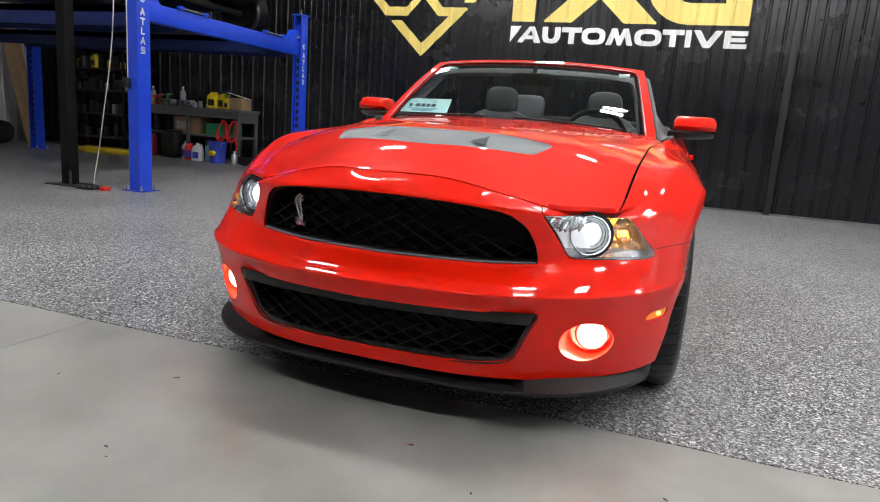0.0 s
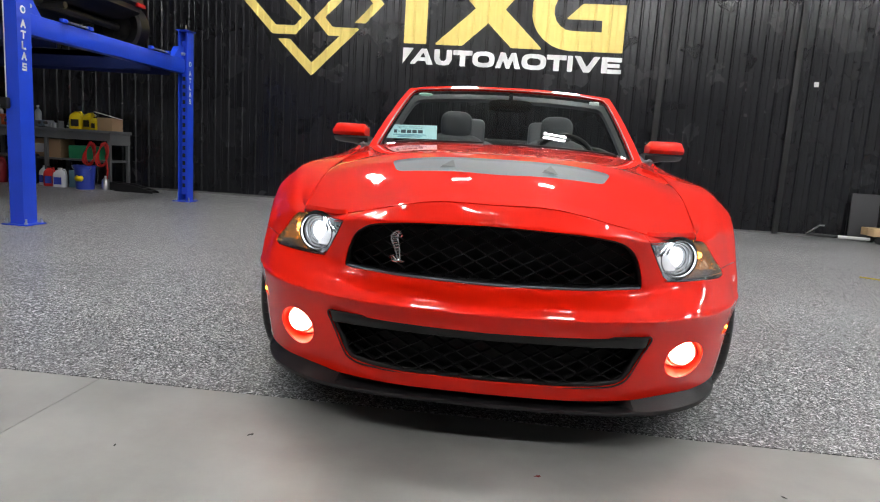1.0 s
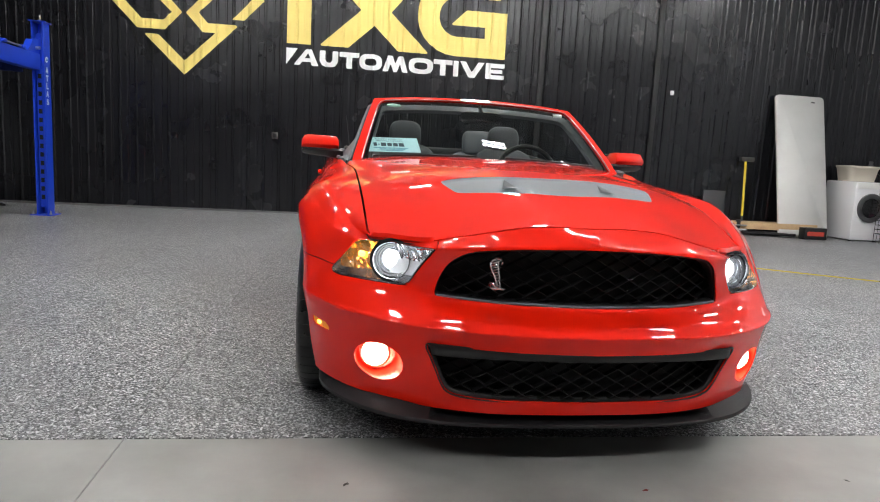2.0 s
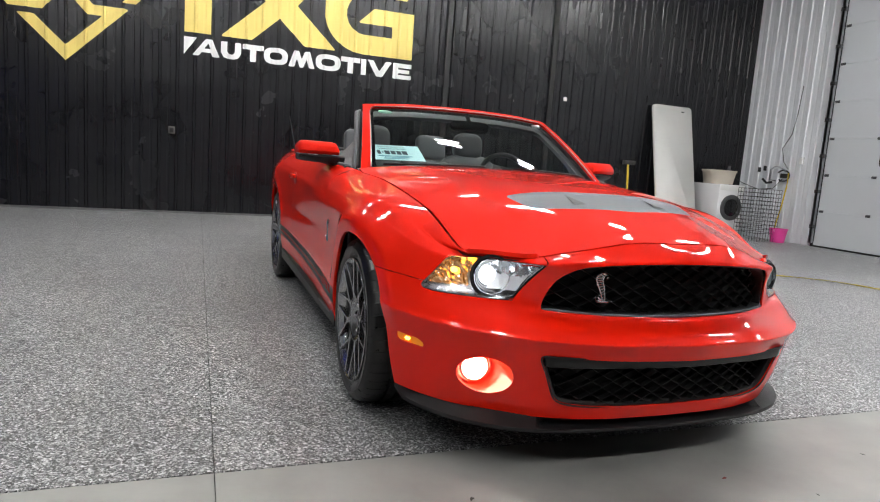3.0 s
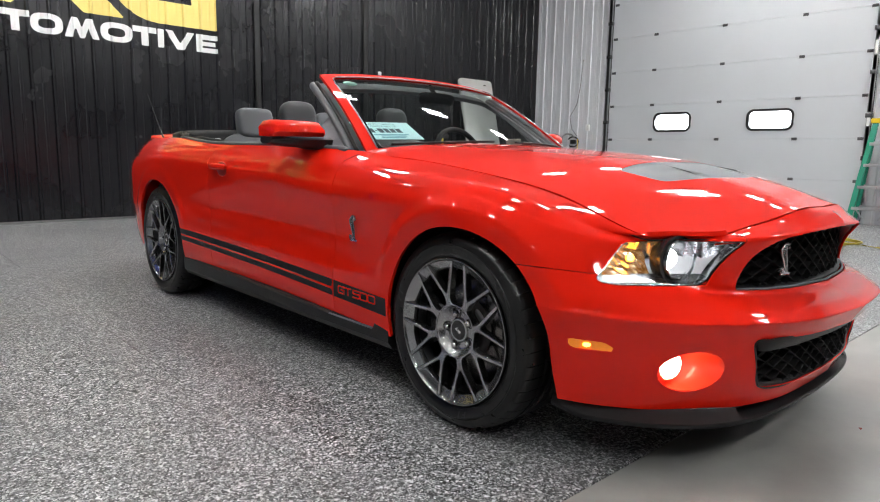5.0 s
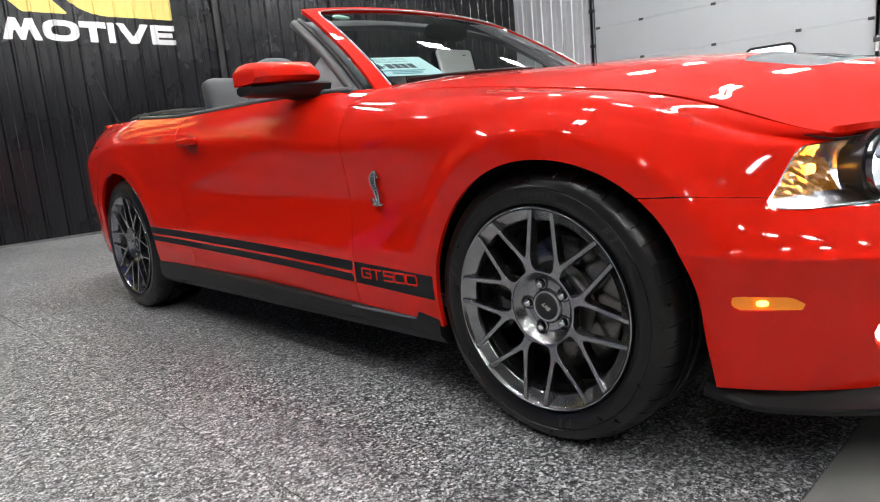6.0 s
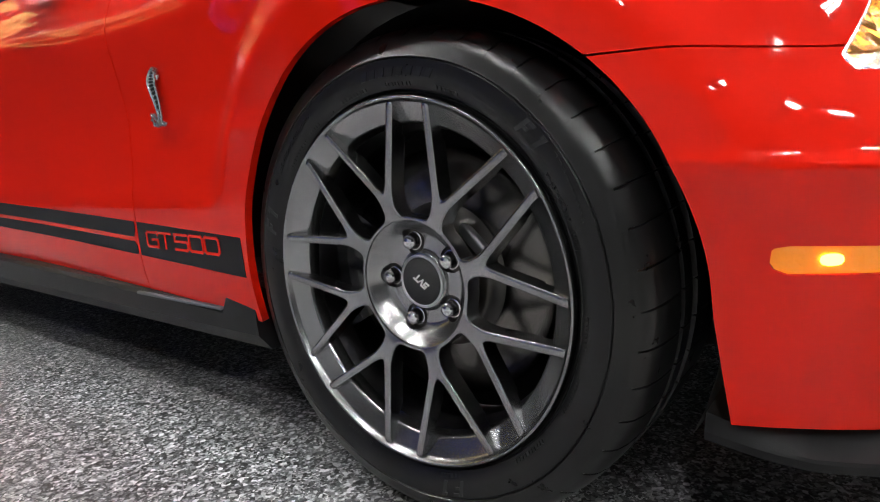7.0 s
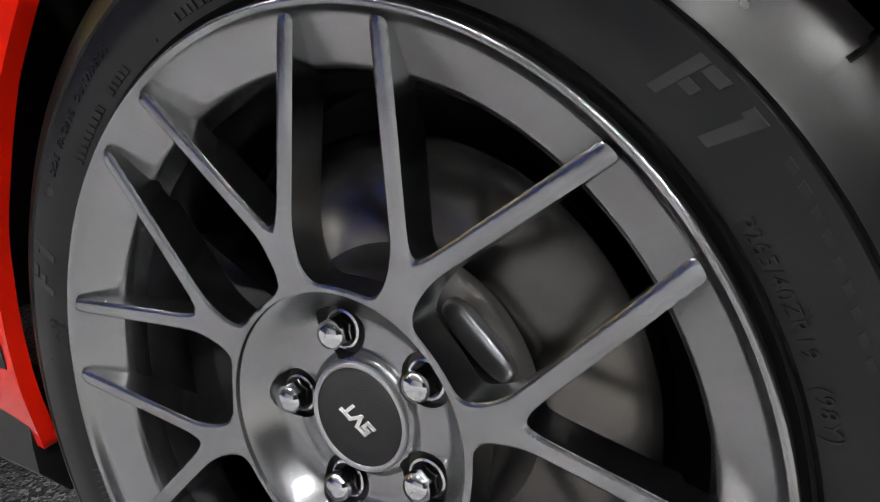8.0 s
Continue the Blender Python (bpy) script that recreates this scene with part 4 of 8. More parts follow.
# wipers and cowl
for sx, x0 in ((1, -0.62), (1, 0.05)):
    pts = [ws(np.array((x0 + q) / 0.715), np.array(0.010)) + np.array([0, -0.012, 0.012]) for q in np.linspace(0, 0.52, 9)]
    part("wiper", tube(bmesh.new(), pts, 0.006, 6), BLACK_PL, car)
u = np.linspace(-0.98, 0.98, 41)
B0 = ws(u, np.full(41, -0.055))
B1 = B0 + np.array([0, -0.07, -0.012])
B1[:, 1] = np.minimum(B1[:, 1], cowl_y(np.abs(B1[:, 0])) - 0.01)
V, F = sheet(np.stack([np.stack([B0, B1], 1)], 0)[0])
part("cowl_panel", bm_of(V - np.array([0, 0, 0.008]), F), BLACK_PL, car)

# cabin
bm = boxes((-0.76, 0.70, 0.28, 0.76, 2.75, 0.34), (-0.76, 0.70, 0.30, 0.76, 0.78, 0.92), bevel=0.01)
part("cabin_floor", bm, DARK, car)
for sx in (-1, 1):
    part("door_card", boxes((sx * 0.765, 0.80, 0.32, sx * 0.80, 2.0, 0.945), bevel=0.01), LEATHER, car)
    part("rear_side_trim", boxes((sx * 0.70, 2.0, 0.32, sx * 0.78, 2.75, 0.965), bevel=0.012), LEATHER, car)
    n = 26
    bel = SKIN[:, -1, :]
    pts = [(sx * float(p[0]) - sx * 0.006, float(p[1]), float(p[2]) + 0.004) for p in bel if 0.86 < p[3] < 2.62][::5]
    part("belt_seal", tube(bmesh.new(), pts, 0.010, 8), LEATHER_G, car, "grey window seal")
# dashboard
prof = [(0.66, 0.935), (0.80, 0.952), (1.02, 0.945), (1.12, 0.92), (1.16, 0.86), (1.14, 0.70), (1.10, 0.60), (0.70, 0.60)]
bm = bmesh.new()
rows = []
for x in np.linspace(-0.74, 0.74, 25):
    hump = 0.030 * math.exp(-((x - 0.37) / 0.17) ** 2) + 0.018 * math.exp(-((x + 0.37) / 0.2) ** 2)
    rows.append([bm.verts.new((x, y + (0.03 if 1 < i < 5 else 0) * math.exp(-((x - 0.37) / 0.2) ** 2), z + (hump if 1 <= i <= 4 else 0) - 0.02 * (x / 0.74) ** 4)) for i, (y, z) in enumerate(prof)])
for a, b in zip(rows, rows[1:]):
    for i in range(len(prof) - 1):
        bm.faces.new((a[i], a[i + 1], b[i + 1], b[i]))
part("dashboard", bm, LEATHER, car, angle=50)
# steering wheel
bm = bmesh.new()
pts = [(0.185 * math.cos(a), 0.185 * math.sin(a), 0) for a in np.linspace(0, 2 * math.pi, 41)]
tube(bm, pts, 0.016, 10)
for a in (0, 180, 250, 290):
    rod(bm, (0.05 * math.cos(radians(a)), 0.05 * math.sin(radians(a)), 0.01), (0.18 * math.cos(radians(a)), 0.18 * math.sin(radians(a)), 0), 0.013, seg=8)
bmesh.ops.create_uvsphere(bm, u_segments=20, v_segments=10, radius=1, matrix=Matrix.Translation((0, 0, 0.012)) @ Matrix.Diagonal((0.075, 0.065, 0.03, 1)))
sw = part("steering_wheel", bm, BLACK_PL, car, "black steering wheel")
sw.matrix_basis = pose(0.37, 1.30, 0.90, 68, 0, 0)


for x in (-0.355, 0.355):
    seat = new("front_seat")
    seat.parent = car
    part("seat_cushion", pad(bmesh.new(), 0.52, 0.55, 0.20, pose(x, 1.55, 0.47)), LEATHER, seat)
    part("backrest", pad(bmesh.new(), 0.50, 0.16, 0.62, pose(x, 1.88, 0.76, -14)), LEATHER, seat)
    for k in (-1, 1):
        part("side_bolster", pad(bmesh.new(), 0.10, 0.20, 0.52, pose(x + k * 0.21, 1.84, 0.74, -14)), LEATHER, seat)
    part("headrest", pad(bmesh.new(), 0.225, 0.115, 0.20, pose(x, 1.955, 1.118, -8)), LEATHER, seat, "charcoal leather headrest")
    part("headrest_post", rods(((x - .05, 1.94, 0.98), (x - .05, 1.95, 1.06), .007)), SILVER, seat)
    part("headrest_post", rods(((x + .05, 1.94, 0.98), (x + .05, 1.95, 1.06), .007)), SILVER, seat)
part("rear_bench", pad(bmesh.new(), 1.24, 0.5, 0.22, pose(0, 2.25, 0.52)), LEATHER, car)
for x in (-0.30, 0.30):
    part("rear_backrest", pad(bmesh.new(), 0.56, 0.16, 0.60, pose(x, 2.56, 0.75, -16)), LEATHER_G, car)
    part("rear_headrest", pad(bmesh.new(), 0.25, 0.10, 0.20, pose(x, 2.62, 1.105, -10), p=5), LEATHER_G, car, "grey leather rear headrest")
# folded roof and its well
part("folded_roof", pad(bmesh.new(), 1.46, 0.46, 0.15, pose(0, 2.86, 0.985), p=5, nu=40), DARK_CLOTH, car, "folded black fabric roof")
for sx in (-1, 1):
    pts = [(sx * 0.79, 2.05, 0.965), (sx * 0.785, 2.35, 0.985), (sx * 0.765, 2.62, 1.012), (sx * 0.70, 2.88, 1.025), (sx * 0.5, 3.02, 1.03), (0, 3.06, 1.035)]
    part("roof_well_rim", tube(bmesh.new(), pts, 0.020, 8), BLACK_PL, car)
    part("roof_latch", boxes((sx * 0.68, 2.30, 0.965, sx * 0.75, 2.42, 0.995), bevel=0.006), SILVER, car)
# rear deck
P = []
for p in SKIN[:, -1, :]:
    if p[3] > 2.9:
        P.append((float(p[0]), float(p[1]), float(p[2])))
rows = []
for x, y, z in P:
    yy = max(y, 3.02)
    rows.append([(x * k, yy if k > 0 else yy, z + 0.022 * (1 - k * k)) for k in np.linspace(-1, 1, 25)])
V, F = sheet(np.array(rows))
part("deck_lid", bm_of(V, [tuple(reversed(f)) for f in F]), RED, car)
bm = bmesh.new()
rows = []
for x in np.linspace(-0.74, 0.74, 41):
    e = 1 - abs(x / 0.76) ** 6
    y0 = 3.36 - 0.16 * (x / 0.74) ** 2
    rows.append([bm.verts.new((x, y0 + a * (0.6 + 0.4 * e), 0.992 + b * (0.35 + 0.65 * e))) for a, b in ((0, 0), (0.09, 0.028), (0.19, 0.052), (0.215, 0.050), (0.21, 0.035), (0.18, 0.0))])
for a, b in zip(rows, rows[1:]):
    for i in range(5):
        bm.faces.new((a[i], b[i], b[i + 1], a[i + 1]))
bm.faces.new(rows[0])
bm.faces.new(list(reversed(rows[-1])))
part("spoiler", bm, RED, car, angle=50)
part("antenna", rods(((-0.735, 3.09, 0.985), (-0.742, 3.135, 1.05), .008, .005), ((-0.742, 3.135, 1.05), (-0.775, 3.26, 1.30), .004, .0022)), BLACK_PL, car, "short black whip antenna")

# inner mirror, sign card and tags behind the glass
bm = pad(bmesh.new(), 0.25, 0.03, 0.07, pose(0.02, 1.14, 1.215, 12), p=4)
rod(bm, (0.02, 1.14, 1.23), (0.02, 1.20, 1.29), 0.012)
part("inner_mirror", bm, BLACK_GLOSS, car)
CYAN = material("pale_blue_card", (0.58, 0.88, 0.92), 0.6)
INK = material("dark_ink", (0.02, 0.05, 0.07), 0.6)
card_m = Matrix(((0.308, -0.015, 0, -0.525), (-0.03, 0.118, -0.55, 0.868), (0.008, 0.077, 0.83, 1.026), (0, 0, 0, 1)))
card = part("dealer_card", prism(bmesh.new(), [(-.5, -.5), (.5, -.5), (.5, .5), (-.5, .5)], card_m, 0.0015), CYAN, smooth=False)
tagged(card, "pale blue paper dealer card behind the windshield", "card")
bm = bmesh.new()
for x0, x1, y0, y1 in ((-.29, -.23, -.12, .12), (-.21, -.18, -.03, .03), (-.16, -.07, -.12, .12), (-.05, .03, -.12, .12), (.05, .13, -.12, .12), (.15, .24, -.12, .12)):
    prism(bm, [(x0, y0), (x1, y0), (x1, y1), (x0, y1)], card_m @ Matrix.Translation((0, 0, 0.0018)), 0.0006)
part("card_number_bars", bm, INK, card, smooth=False)
for words, y in (("SOUTH DAKOTA", 0.33), ("VEHICLE DEALER", 0.20)):
    cu = bpy.data.curves.new("card_words", "FONT")
    cu.body, cu.size, cu.align_x = words, 0.135, "CENTER"
    tmp = bpy.data.objects.new("card_words", cu)
    me = tmp.to_mesh()
    bm = bmesh.new()
    bm.from_mesh(me)
    tmp.to_mesh_clear()
    bpy.data.objects.remove(tmp)
    bpy.data.curves.remove(cu)
    bm.transform(card_m @ Matrix.Translation((0, y, 0.0022)) @ Matrix.Diagonal((0.46, 1.0, 1, 1)))
    part("card_words", bm, INK, card, smooth=False)
bm = bmesh.new()
for x0, x1, y in ((-.30, .30, -.24), (-.20, .24, -.32), (-.22, .2, -.40)):
    prism(bm, [(x0, y - .025), (x1, y - .025), (x1, y + .025), (x0, y + .025)], card_m @ Matrix.Translation((0, 0, 0.0018)), 0.0006)
part("card_text_bars", bm, material("pale_ink", (0.12, 0.33, 0.40), 0.6), card, smooth=False)
bm = bmesh.new()
o = ws(np.array(-0.80), np.array(0.895)) + np.array([0, 0.006, -0.004])
bm2 = prism(bmesh.new(), [(0.042 * math.cos(a), 0.012 * math.sin(a)) for a in np.linspace(0, 2 * math.pi, 25)[:-1]], Matrix.Translation(o) @ pose(0, 0, 0, 60, 0, 0), 0.001)
part("windshield_tag", bm2, material("pale_green_tag", (0.45, 0.75, 0.62), 0.5), car)
o = ws(np.array(0.83), np.array(0.90)) + np.array([0, 0.006, -0.004])
part("windshield_tag", prism(bmesh.new(), [(-.028, -.012), (.028, -.012), (.028, .012), (-.028, .012)], Matrix.Translation(o) @ pose(0, 0, 0, 60, 0, 0), 0.001), WHITE, car)

# ---- car: front details ----


def skin_y(x, z):
    """How far forward the skin lies at a place of the front."""
    G = SKIN[:190, :, :3].reshape(-1, 3)
    d = (G[:, 0] - abs(x)) ** 2 + (G[:, 2] - z) ** 2
    i = np.argsort(d)[:4]
    w = 1 / (d[i] + 1e-6)
    return float((G[i, 1] * w).sum() / w.sum())


def ring_frame(name, outline, width, back, depth, flange=0.0, label=""):
    """A moulded frame set into an opening: a band of the given width that follows the nose, with a round front edge."""
    P = np.array(outline)
    T = np.roll(P, -1, 0) - np.roll(P, 1, 0)
    T /= np.linalg.norm(T, axis=1, keepdims=True)
    N = np.stack([-T[:, 1], T[:, 0]], 1)
    mid = P.mean(0)
    N *= np.sign(((mid - P) * N).sum(1).mean())
    y = np.array([skin_y(a, b) for a, b in P])
    y = sum(np.roll(y, k) for k in range(-3, 4)) / 7
    bm = bmesh.new()
    rings = []
    for (x, z), n, yy in zip(P, N, y):
        w = width(x, z)
        rings.append([bm.verts.new((x + n[0] * q, yy + d, z + n[1] * q)) for q, d in (*(((-0.004, back + depth), (-0.004, back + 0.004)) if not flange else ((-flange, 0.008), (-flange, -0.0012), (-0.001, -0.0016), (0.0, 0.004))), (0.001, back + 0.0005), (0.003, back), (w - 0.003, back + 0.001), (w, back + 0.004), (w, back + depth))])
    for a, b in zip(rings, (*rings[1:], rings[0])):
        for i in range(len(a) - 1):
            bm.faces.new((a[i], b[i], b[i + 1], a[i + 1]))
    bmesh.ops.recalc_face_normals(bm, faces=bm.faces)
    return part(name, bm, BLACK_PL, car, label, angle=50)


up_frame = ring_frame("upper_grille_frame", UPPER_GRILLE, lambda x, z: 0.007, 0.014, 0.05)
lo_frame = ring_frame("lower_grille_frame", LOWER_GRILLE, lambda x, z: 0.013 + 0.019 * min(1.0, max(0.0, (z - 0.39) / 0.02)), 0.007, 0.055, flange=0.005)


def lattice(name, sd, z0, z1, back, parent, dx=0.074, slope=0.56):
    """A diamond lattice of thin moulded bars that follows the nose."""
    V, F = [], []
    xs = np.arange(-0.52, 0.52, 0.012)
    base = np.array([skin_y(x, (z0 + z1) / 2) for x in xs])
    base = np.convolve(np.pad(base, 4, mode="edge"), np.ones(9) / 9, "valid")
    for sgn in (-1, 1):
        for c in np.arange(-0.9, 0.9, dx):
            run = []
            for x, y in zip(xs, base):
                z = (z0 + z1) / 2 + sgn * (x - c) * slope
                ok = sd(np.array([x]), np.array([z]))[0] < -0.006
                if ok:
                    run.append((x, y + back, z))
                if (not ok or x == xs[-1]) and len(run) > 1:
                    k = len(V)
                    for px, py, pz in run:
                        t = 0.0012
                        V += [(px, py, pz + t), (px, py + 0.022, pz + t * 1.6), (px, py + 0.022, pz - t * 1.6), (px, py, pz - t)]
                    for i in range(len(run) - 1):
                        a = k + 4 * i
                        F += [(a + j, a + (j + 1) % 4, a + 4 + (j + 1) % 4, a + 4 + j) for j in range(4)]
                    run = []
                elif not ok:
                    run = []
    return raw(name, V, F, BLACK_MESH, parent)


LOUVRE_SHADE = material("shaded_louvre", (0.05, 0.053, 0.06), 0.5)
BLACK_MESH = material("black_grille_plastic", (0.005, 0.005, 0.0054), 0.6, spec=0.22)
pts = [(x, skin_y(x, 0.545) + 0.008, float(np.interp(abs(x), (0, 0.30, 0.455), (0.5405, 0.5435, 0.5485)))) for x in np.linspace(-0.462, 0.462, 41)]
part("grille_strip", tube(bmesh.new(), pts, 0.0042, 8), SCOOP, up_frame, "thin grey strip along the grille")
lattice("grille_mesh", sd_upper, 0.538, 0.708, 0.035, up_frame)
lattice("grille_mesh", sd_lower, 0.243, 0.415, 0.035, lo_frame)
# near-black sheets added behind the meshes, in place of the dark hollow
for nm, x, z0, z1 in (("grille_shade_sheet", 0.50, 0.44, 0.715), ("grille_shade_sheet", 0.47, 0.235, 0.44)):
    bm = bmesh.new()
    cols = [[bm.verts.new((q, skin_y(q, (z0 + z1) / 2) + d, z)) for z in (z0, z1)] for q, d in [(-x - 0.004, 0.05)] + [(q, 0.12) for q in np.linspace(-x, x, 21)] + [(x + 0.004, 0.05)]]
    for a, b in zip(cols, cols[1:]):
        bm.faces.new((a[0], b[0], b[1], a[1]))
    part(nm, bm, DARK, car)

# louvres in the hood's vent panel: raised wedges, coloured dark as their recesses' shade
for x0 in (-0.18, 0.18):
    pts = [(x0 - 0.030, -0.455), (x0 + 0.026, -0.455), (x0 + 0.006, -0.322)]
    zz = [float(hood_z(np.array(a), np.array(b))) - 0.0035 for a, b in pts]
    v = [(a, b, z) for (a, b), z in zip(pts, zz)] + [(x0 - 0.02, -0.428, zz[0] + 0.010)]
    part("vent_louvre", bm_of(v, [(0, 1, 3), (1, 2, 3), (2, 0, 3), (2, 1, 0)]), LOUVRE_SHADE, part_scoop, smooth=False)

# splitter: a low lip all round, with raised slanted wings towards the wheels
SPL_X = (0.0, 0.25, 0.41, 0.54, 0.62, 0.70, 0.76, 0.803, 0.824, 0.826)
SPL_Y = (-0.838, -0.828, -0.808, -0.768, -0.720, -0.648, -0.566, -0.482, -0.410, -0.350)
q = np.linspace(0, len(SPL_X) - 1, 70)
lip = blur(np.stack([pchip(range(len(SPL_X)), SPL_X)(q), pchip(range(len(SPL_X)), SPL_Y)(q)], 1), 1.6)
lip[0, 0] = 0.0
lip = np.concatenate([lip[::-1] * np.array([-1.0, 1.0]), lip[1:]])
way = np.gradient(lip, axis=0)
way /= np.linalg.norm(way, axis=1, keepdims=True)
inset = np.stack([-way[:, 1], way[:, 0]], 1)
bm = bmesh.new()
rows = []
for (x, y), n in zip(lip, inset):
    a = abs(x)
    f = 1.0 / (1 + math.exp(-(a - 0.462) / 0.004))
    end = max(0.0, (-0.46 - y) / -0.11) if y > -0.46 else 0.0
    low = 0.154 + 0.016 * end
    wing = ((0.115, 0.200), (0.056, 0.200 + 0.024 * end), (0.046, 0.203 + 0.026 * end), (0.008, low + 0.019 + 0.014 * end), (0.0015, low + 0.016), (0.0, low + 0.012), (0.0015, low + 0.002), (0.006, low), (0.12, low + 0.012))
    plain = ((0.115, 0.200), (0.078, 0.200), (0.074, 0.196), (0.066, low + 0.018), (0.004, low + 0.013), (0.0, low + 0.010), (0.0015, low + 0.002), (0.006, low), (0.12, low + 0.012))
    rows.append([bm.verts.new((x + n[0] * d, y + n[1] * d, z)) for d, z in ((p[0] + (w[0] - p[0]) * f, p[1] + (w[1] - p[1]) * f) for p, w in zip(plain, wing))])
for a, b in zip(rows, rows[1:]):
    for i in range(9):
        bm.faces.new((a[i], b[i], b[(i + 1) % 9], a[(i + 1) % 9]))
bm.faces.new(rows[0])
bm.faces.new(list(reversed(rows[-1])))
bmesh.ops.recalc_face_normals(bm, faces=bm.faces)
part("front_splitter", bm, SPLIT_PL, car, "matte black front splitter with raised ends", angle=28)

# head, fog and marker lamps
HID = glowing("headlamp_glow", (0.93, 0.97, 1.0), 12.0)
AMBER_GLOW = glowing("amber_glow", (1.0, 0.44, 0.04), 11.0)
FOG_GLOW = glowing("fog_glow", (1.0, 0.78, 0.55), 12.0)
# body red made paler, the fog lens's light put into its colour
FOG_BUCKET = material("fog_bucket_lit_red", (0.84, 0.055, 0.02), 0.3, coat=0.8)
LAMP_GREY = material("projector_ring_grey", (0.05, 0.053, 0.058), 0.3, spec=0.3)
AMBER = material("amber_lens", (0.78, 0.21, 0.012), 0.2, coat=0.5, bump=0.8, bump_scale=160)
AMBER.node_tree.nodes["Principled BSDF"].inputs["Emission Color"].default_value = (1.0, 0.33, 0.01, 1)
AMBER.node_tree.nodes["Principled BSDF"].inputs["Emission Strength"].default_value = 0.26
LAMP_CHROME = material("lamp_reflector", (0.70, 0.70, 0.72), 0.22, metal=1.0, bump=0.25, bump_scale=60)
AMBER_LIT_CHROME = material("amber_lit_reflector", (0.86, 0.62, 0.40), 0.2, metal=1.0)
AMBER_LIT_CHROME.node_tree.nodes["Principled BSDF"].inputs["Emission Color"].default_value = (1.0, 0.36, 0.02, 1)
AMBER_LIT_CHROME.node_tree.nodes["Principled BSDF"].inputs["Emission Strength"].default_value = 0.13
LAMP_LIT_SATIN = material("lit_satin_reflector", (0.90, 0.90, 0.92), 0.4, metal=0.1)
LAMP_DARK = material("lamp_bezel", (0.06, 0.06, 0.065), 0.25, metal=0.6)
LAMP_SMOKE = material("smoked_chrome", (0.20, 0.205, 0.215), 0.2, metal=1.0)
LAMP_GREYCASE = material("grey_lamp_case", (0.50, 0.50, 0.51), 0.34, metal=0.5)
LENS_V, LENS_F = carve(lambda V: 0.0 - V[:, 3], lambda V: np.where(V[:, 1] < -0.30, -sd_lamp(V[:, 0], V[:, 2]) + 0.001, -1.0))
for flip in (True, False):
    k = -1 if flip else 1
    lamp = new("headlamp")
    lamp.parent = car
    tagged(lamp, "lit headlamp with clear lens and amber turn signal")
    lens = panel("lens", LENS_V, LENS_F, CLEAR, lamp, depth=0.002, flip=flip)
    lens.visible_shadow = False
    B = LENS_V.copy()
    B[:, 1] += 0.065
    B[:, 0] -= 0.012
    panel("housing", B, LENS_F, LAMP_GREYCASE, lamp, depth=0.02, flip=flip)
    W = LENS_V.copy()
    W[:, 1] += 0.004
    V, F = trim(W, LENS_F, lambda V: sd_lamp(V[:, 0], V[:, 2]) + 0.0015)
    panel("bezel", V, F, LAMP_CHROME, lamp, depth=0.06, flip=flip)
    # inner chrome wedge next to the grille, coloured near-white for the projector's spill
    V, F = trim(B, LENS_F, lambda V: 0.60 - V[:, 0])
    V = V.copy()
    V[:, 1] -= 0.030
    panel("reflector", V, F, LAMP_LIT_SATIN, lamp, depth=0.03, flip=flip)
    # lower chrome ledge
    V, F = trim(B, LENS_F, lambda V: 0.592 - V[:, 2])
    V = V.copy()
    V[:, 1] -= 0.035
    panel("reflector", V, F, LAMP_CHROME, lamp, depth=0.02, flip=flip)
    c = Vector((k * 0.592, -0.590, 0.634))
    m = Matrix.Translation(c) @ pose(0, 0, 0, 90, 0, k * 14) @ Matrix.Diagonal((1.08, 1.08, 1, 1))
    bm = lathe(bmesh.new(), [(0.048, -0.03), (0.051, 0.0), (0.0535, 0.030), (0.055, 0.034), (0.057, 0.030), (0.058, 0.0), (0.057, -0.03)], 48, m)
    part("projector_ring", bm, LAMP_SMOKE, lamp)
    for r0, z0 in ((0.0515, 0.018), (0.0455, 0.007), (0.0395, -0.004)):  # stepped rings round the lens
        bm = lathe(bmesh.new(), [(r0, z0), (r0 - 0.0025, z0 + 0.004), (r0 - 0.0045, z0 + 0.001), (r0 - 0.006, z0 - 0.006)], 48, m)
        part("shroud_ring", bm, LAMP_GREY, lamp)
    bm = lathe(bmesh.new(), [(0.0330, -0.020), (0.0325, -0.012), (0.028, -0.004), (0.022, 0.001), (0.012, 0.005), (0.0005, 0.006)], 40, m)
    part("projector_lens", bm, HID, lamp, "lit white projector lens")
    bm = lathe(bmesh.new(), [(0.0575, -0.03), (0.061, -0.01), (0.0655, 0.012), (0.0665, 0.020), (0.0585, 0.022)], 48, m)
    part("projector_barrel", bm, LAMP_DARK, lamp)
    facet = random.Random(3)
    # turn signal: a faceted chrome reflector, its bulb's amber light put into colour and glow
    bm = bmesh.new()
    rows = []
    for i in range(19):
        row = []
        for j in range(11):
            x, z = 0.650 + 0.130 * i / 18, 0.588 + 0.092 * j / 10
            x = min(x, 0.776 - max(0.0, z - 0.600) * 0.95)
            y = skin_y(x, z) + 0.030 + facet.uniform(0, 0.007) + 0.012 * (1 - i / 18)
            row.append(bm.verts.new((k * x, y, z)))
        rows.append(row)
    for p, q in zip(rows, rows[1:]):
        for j in range(10):
            f = (p[j], q[j], q[j + 1], p[j + 1])
            bm.faces.new(f if k < 0 else tuple(reversed(f)))
    part("turn_signal", bm, AMBER_LIT_CHROME, lamp, "turn signal reflector with its bulb's amber light painted in", smooth=False)
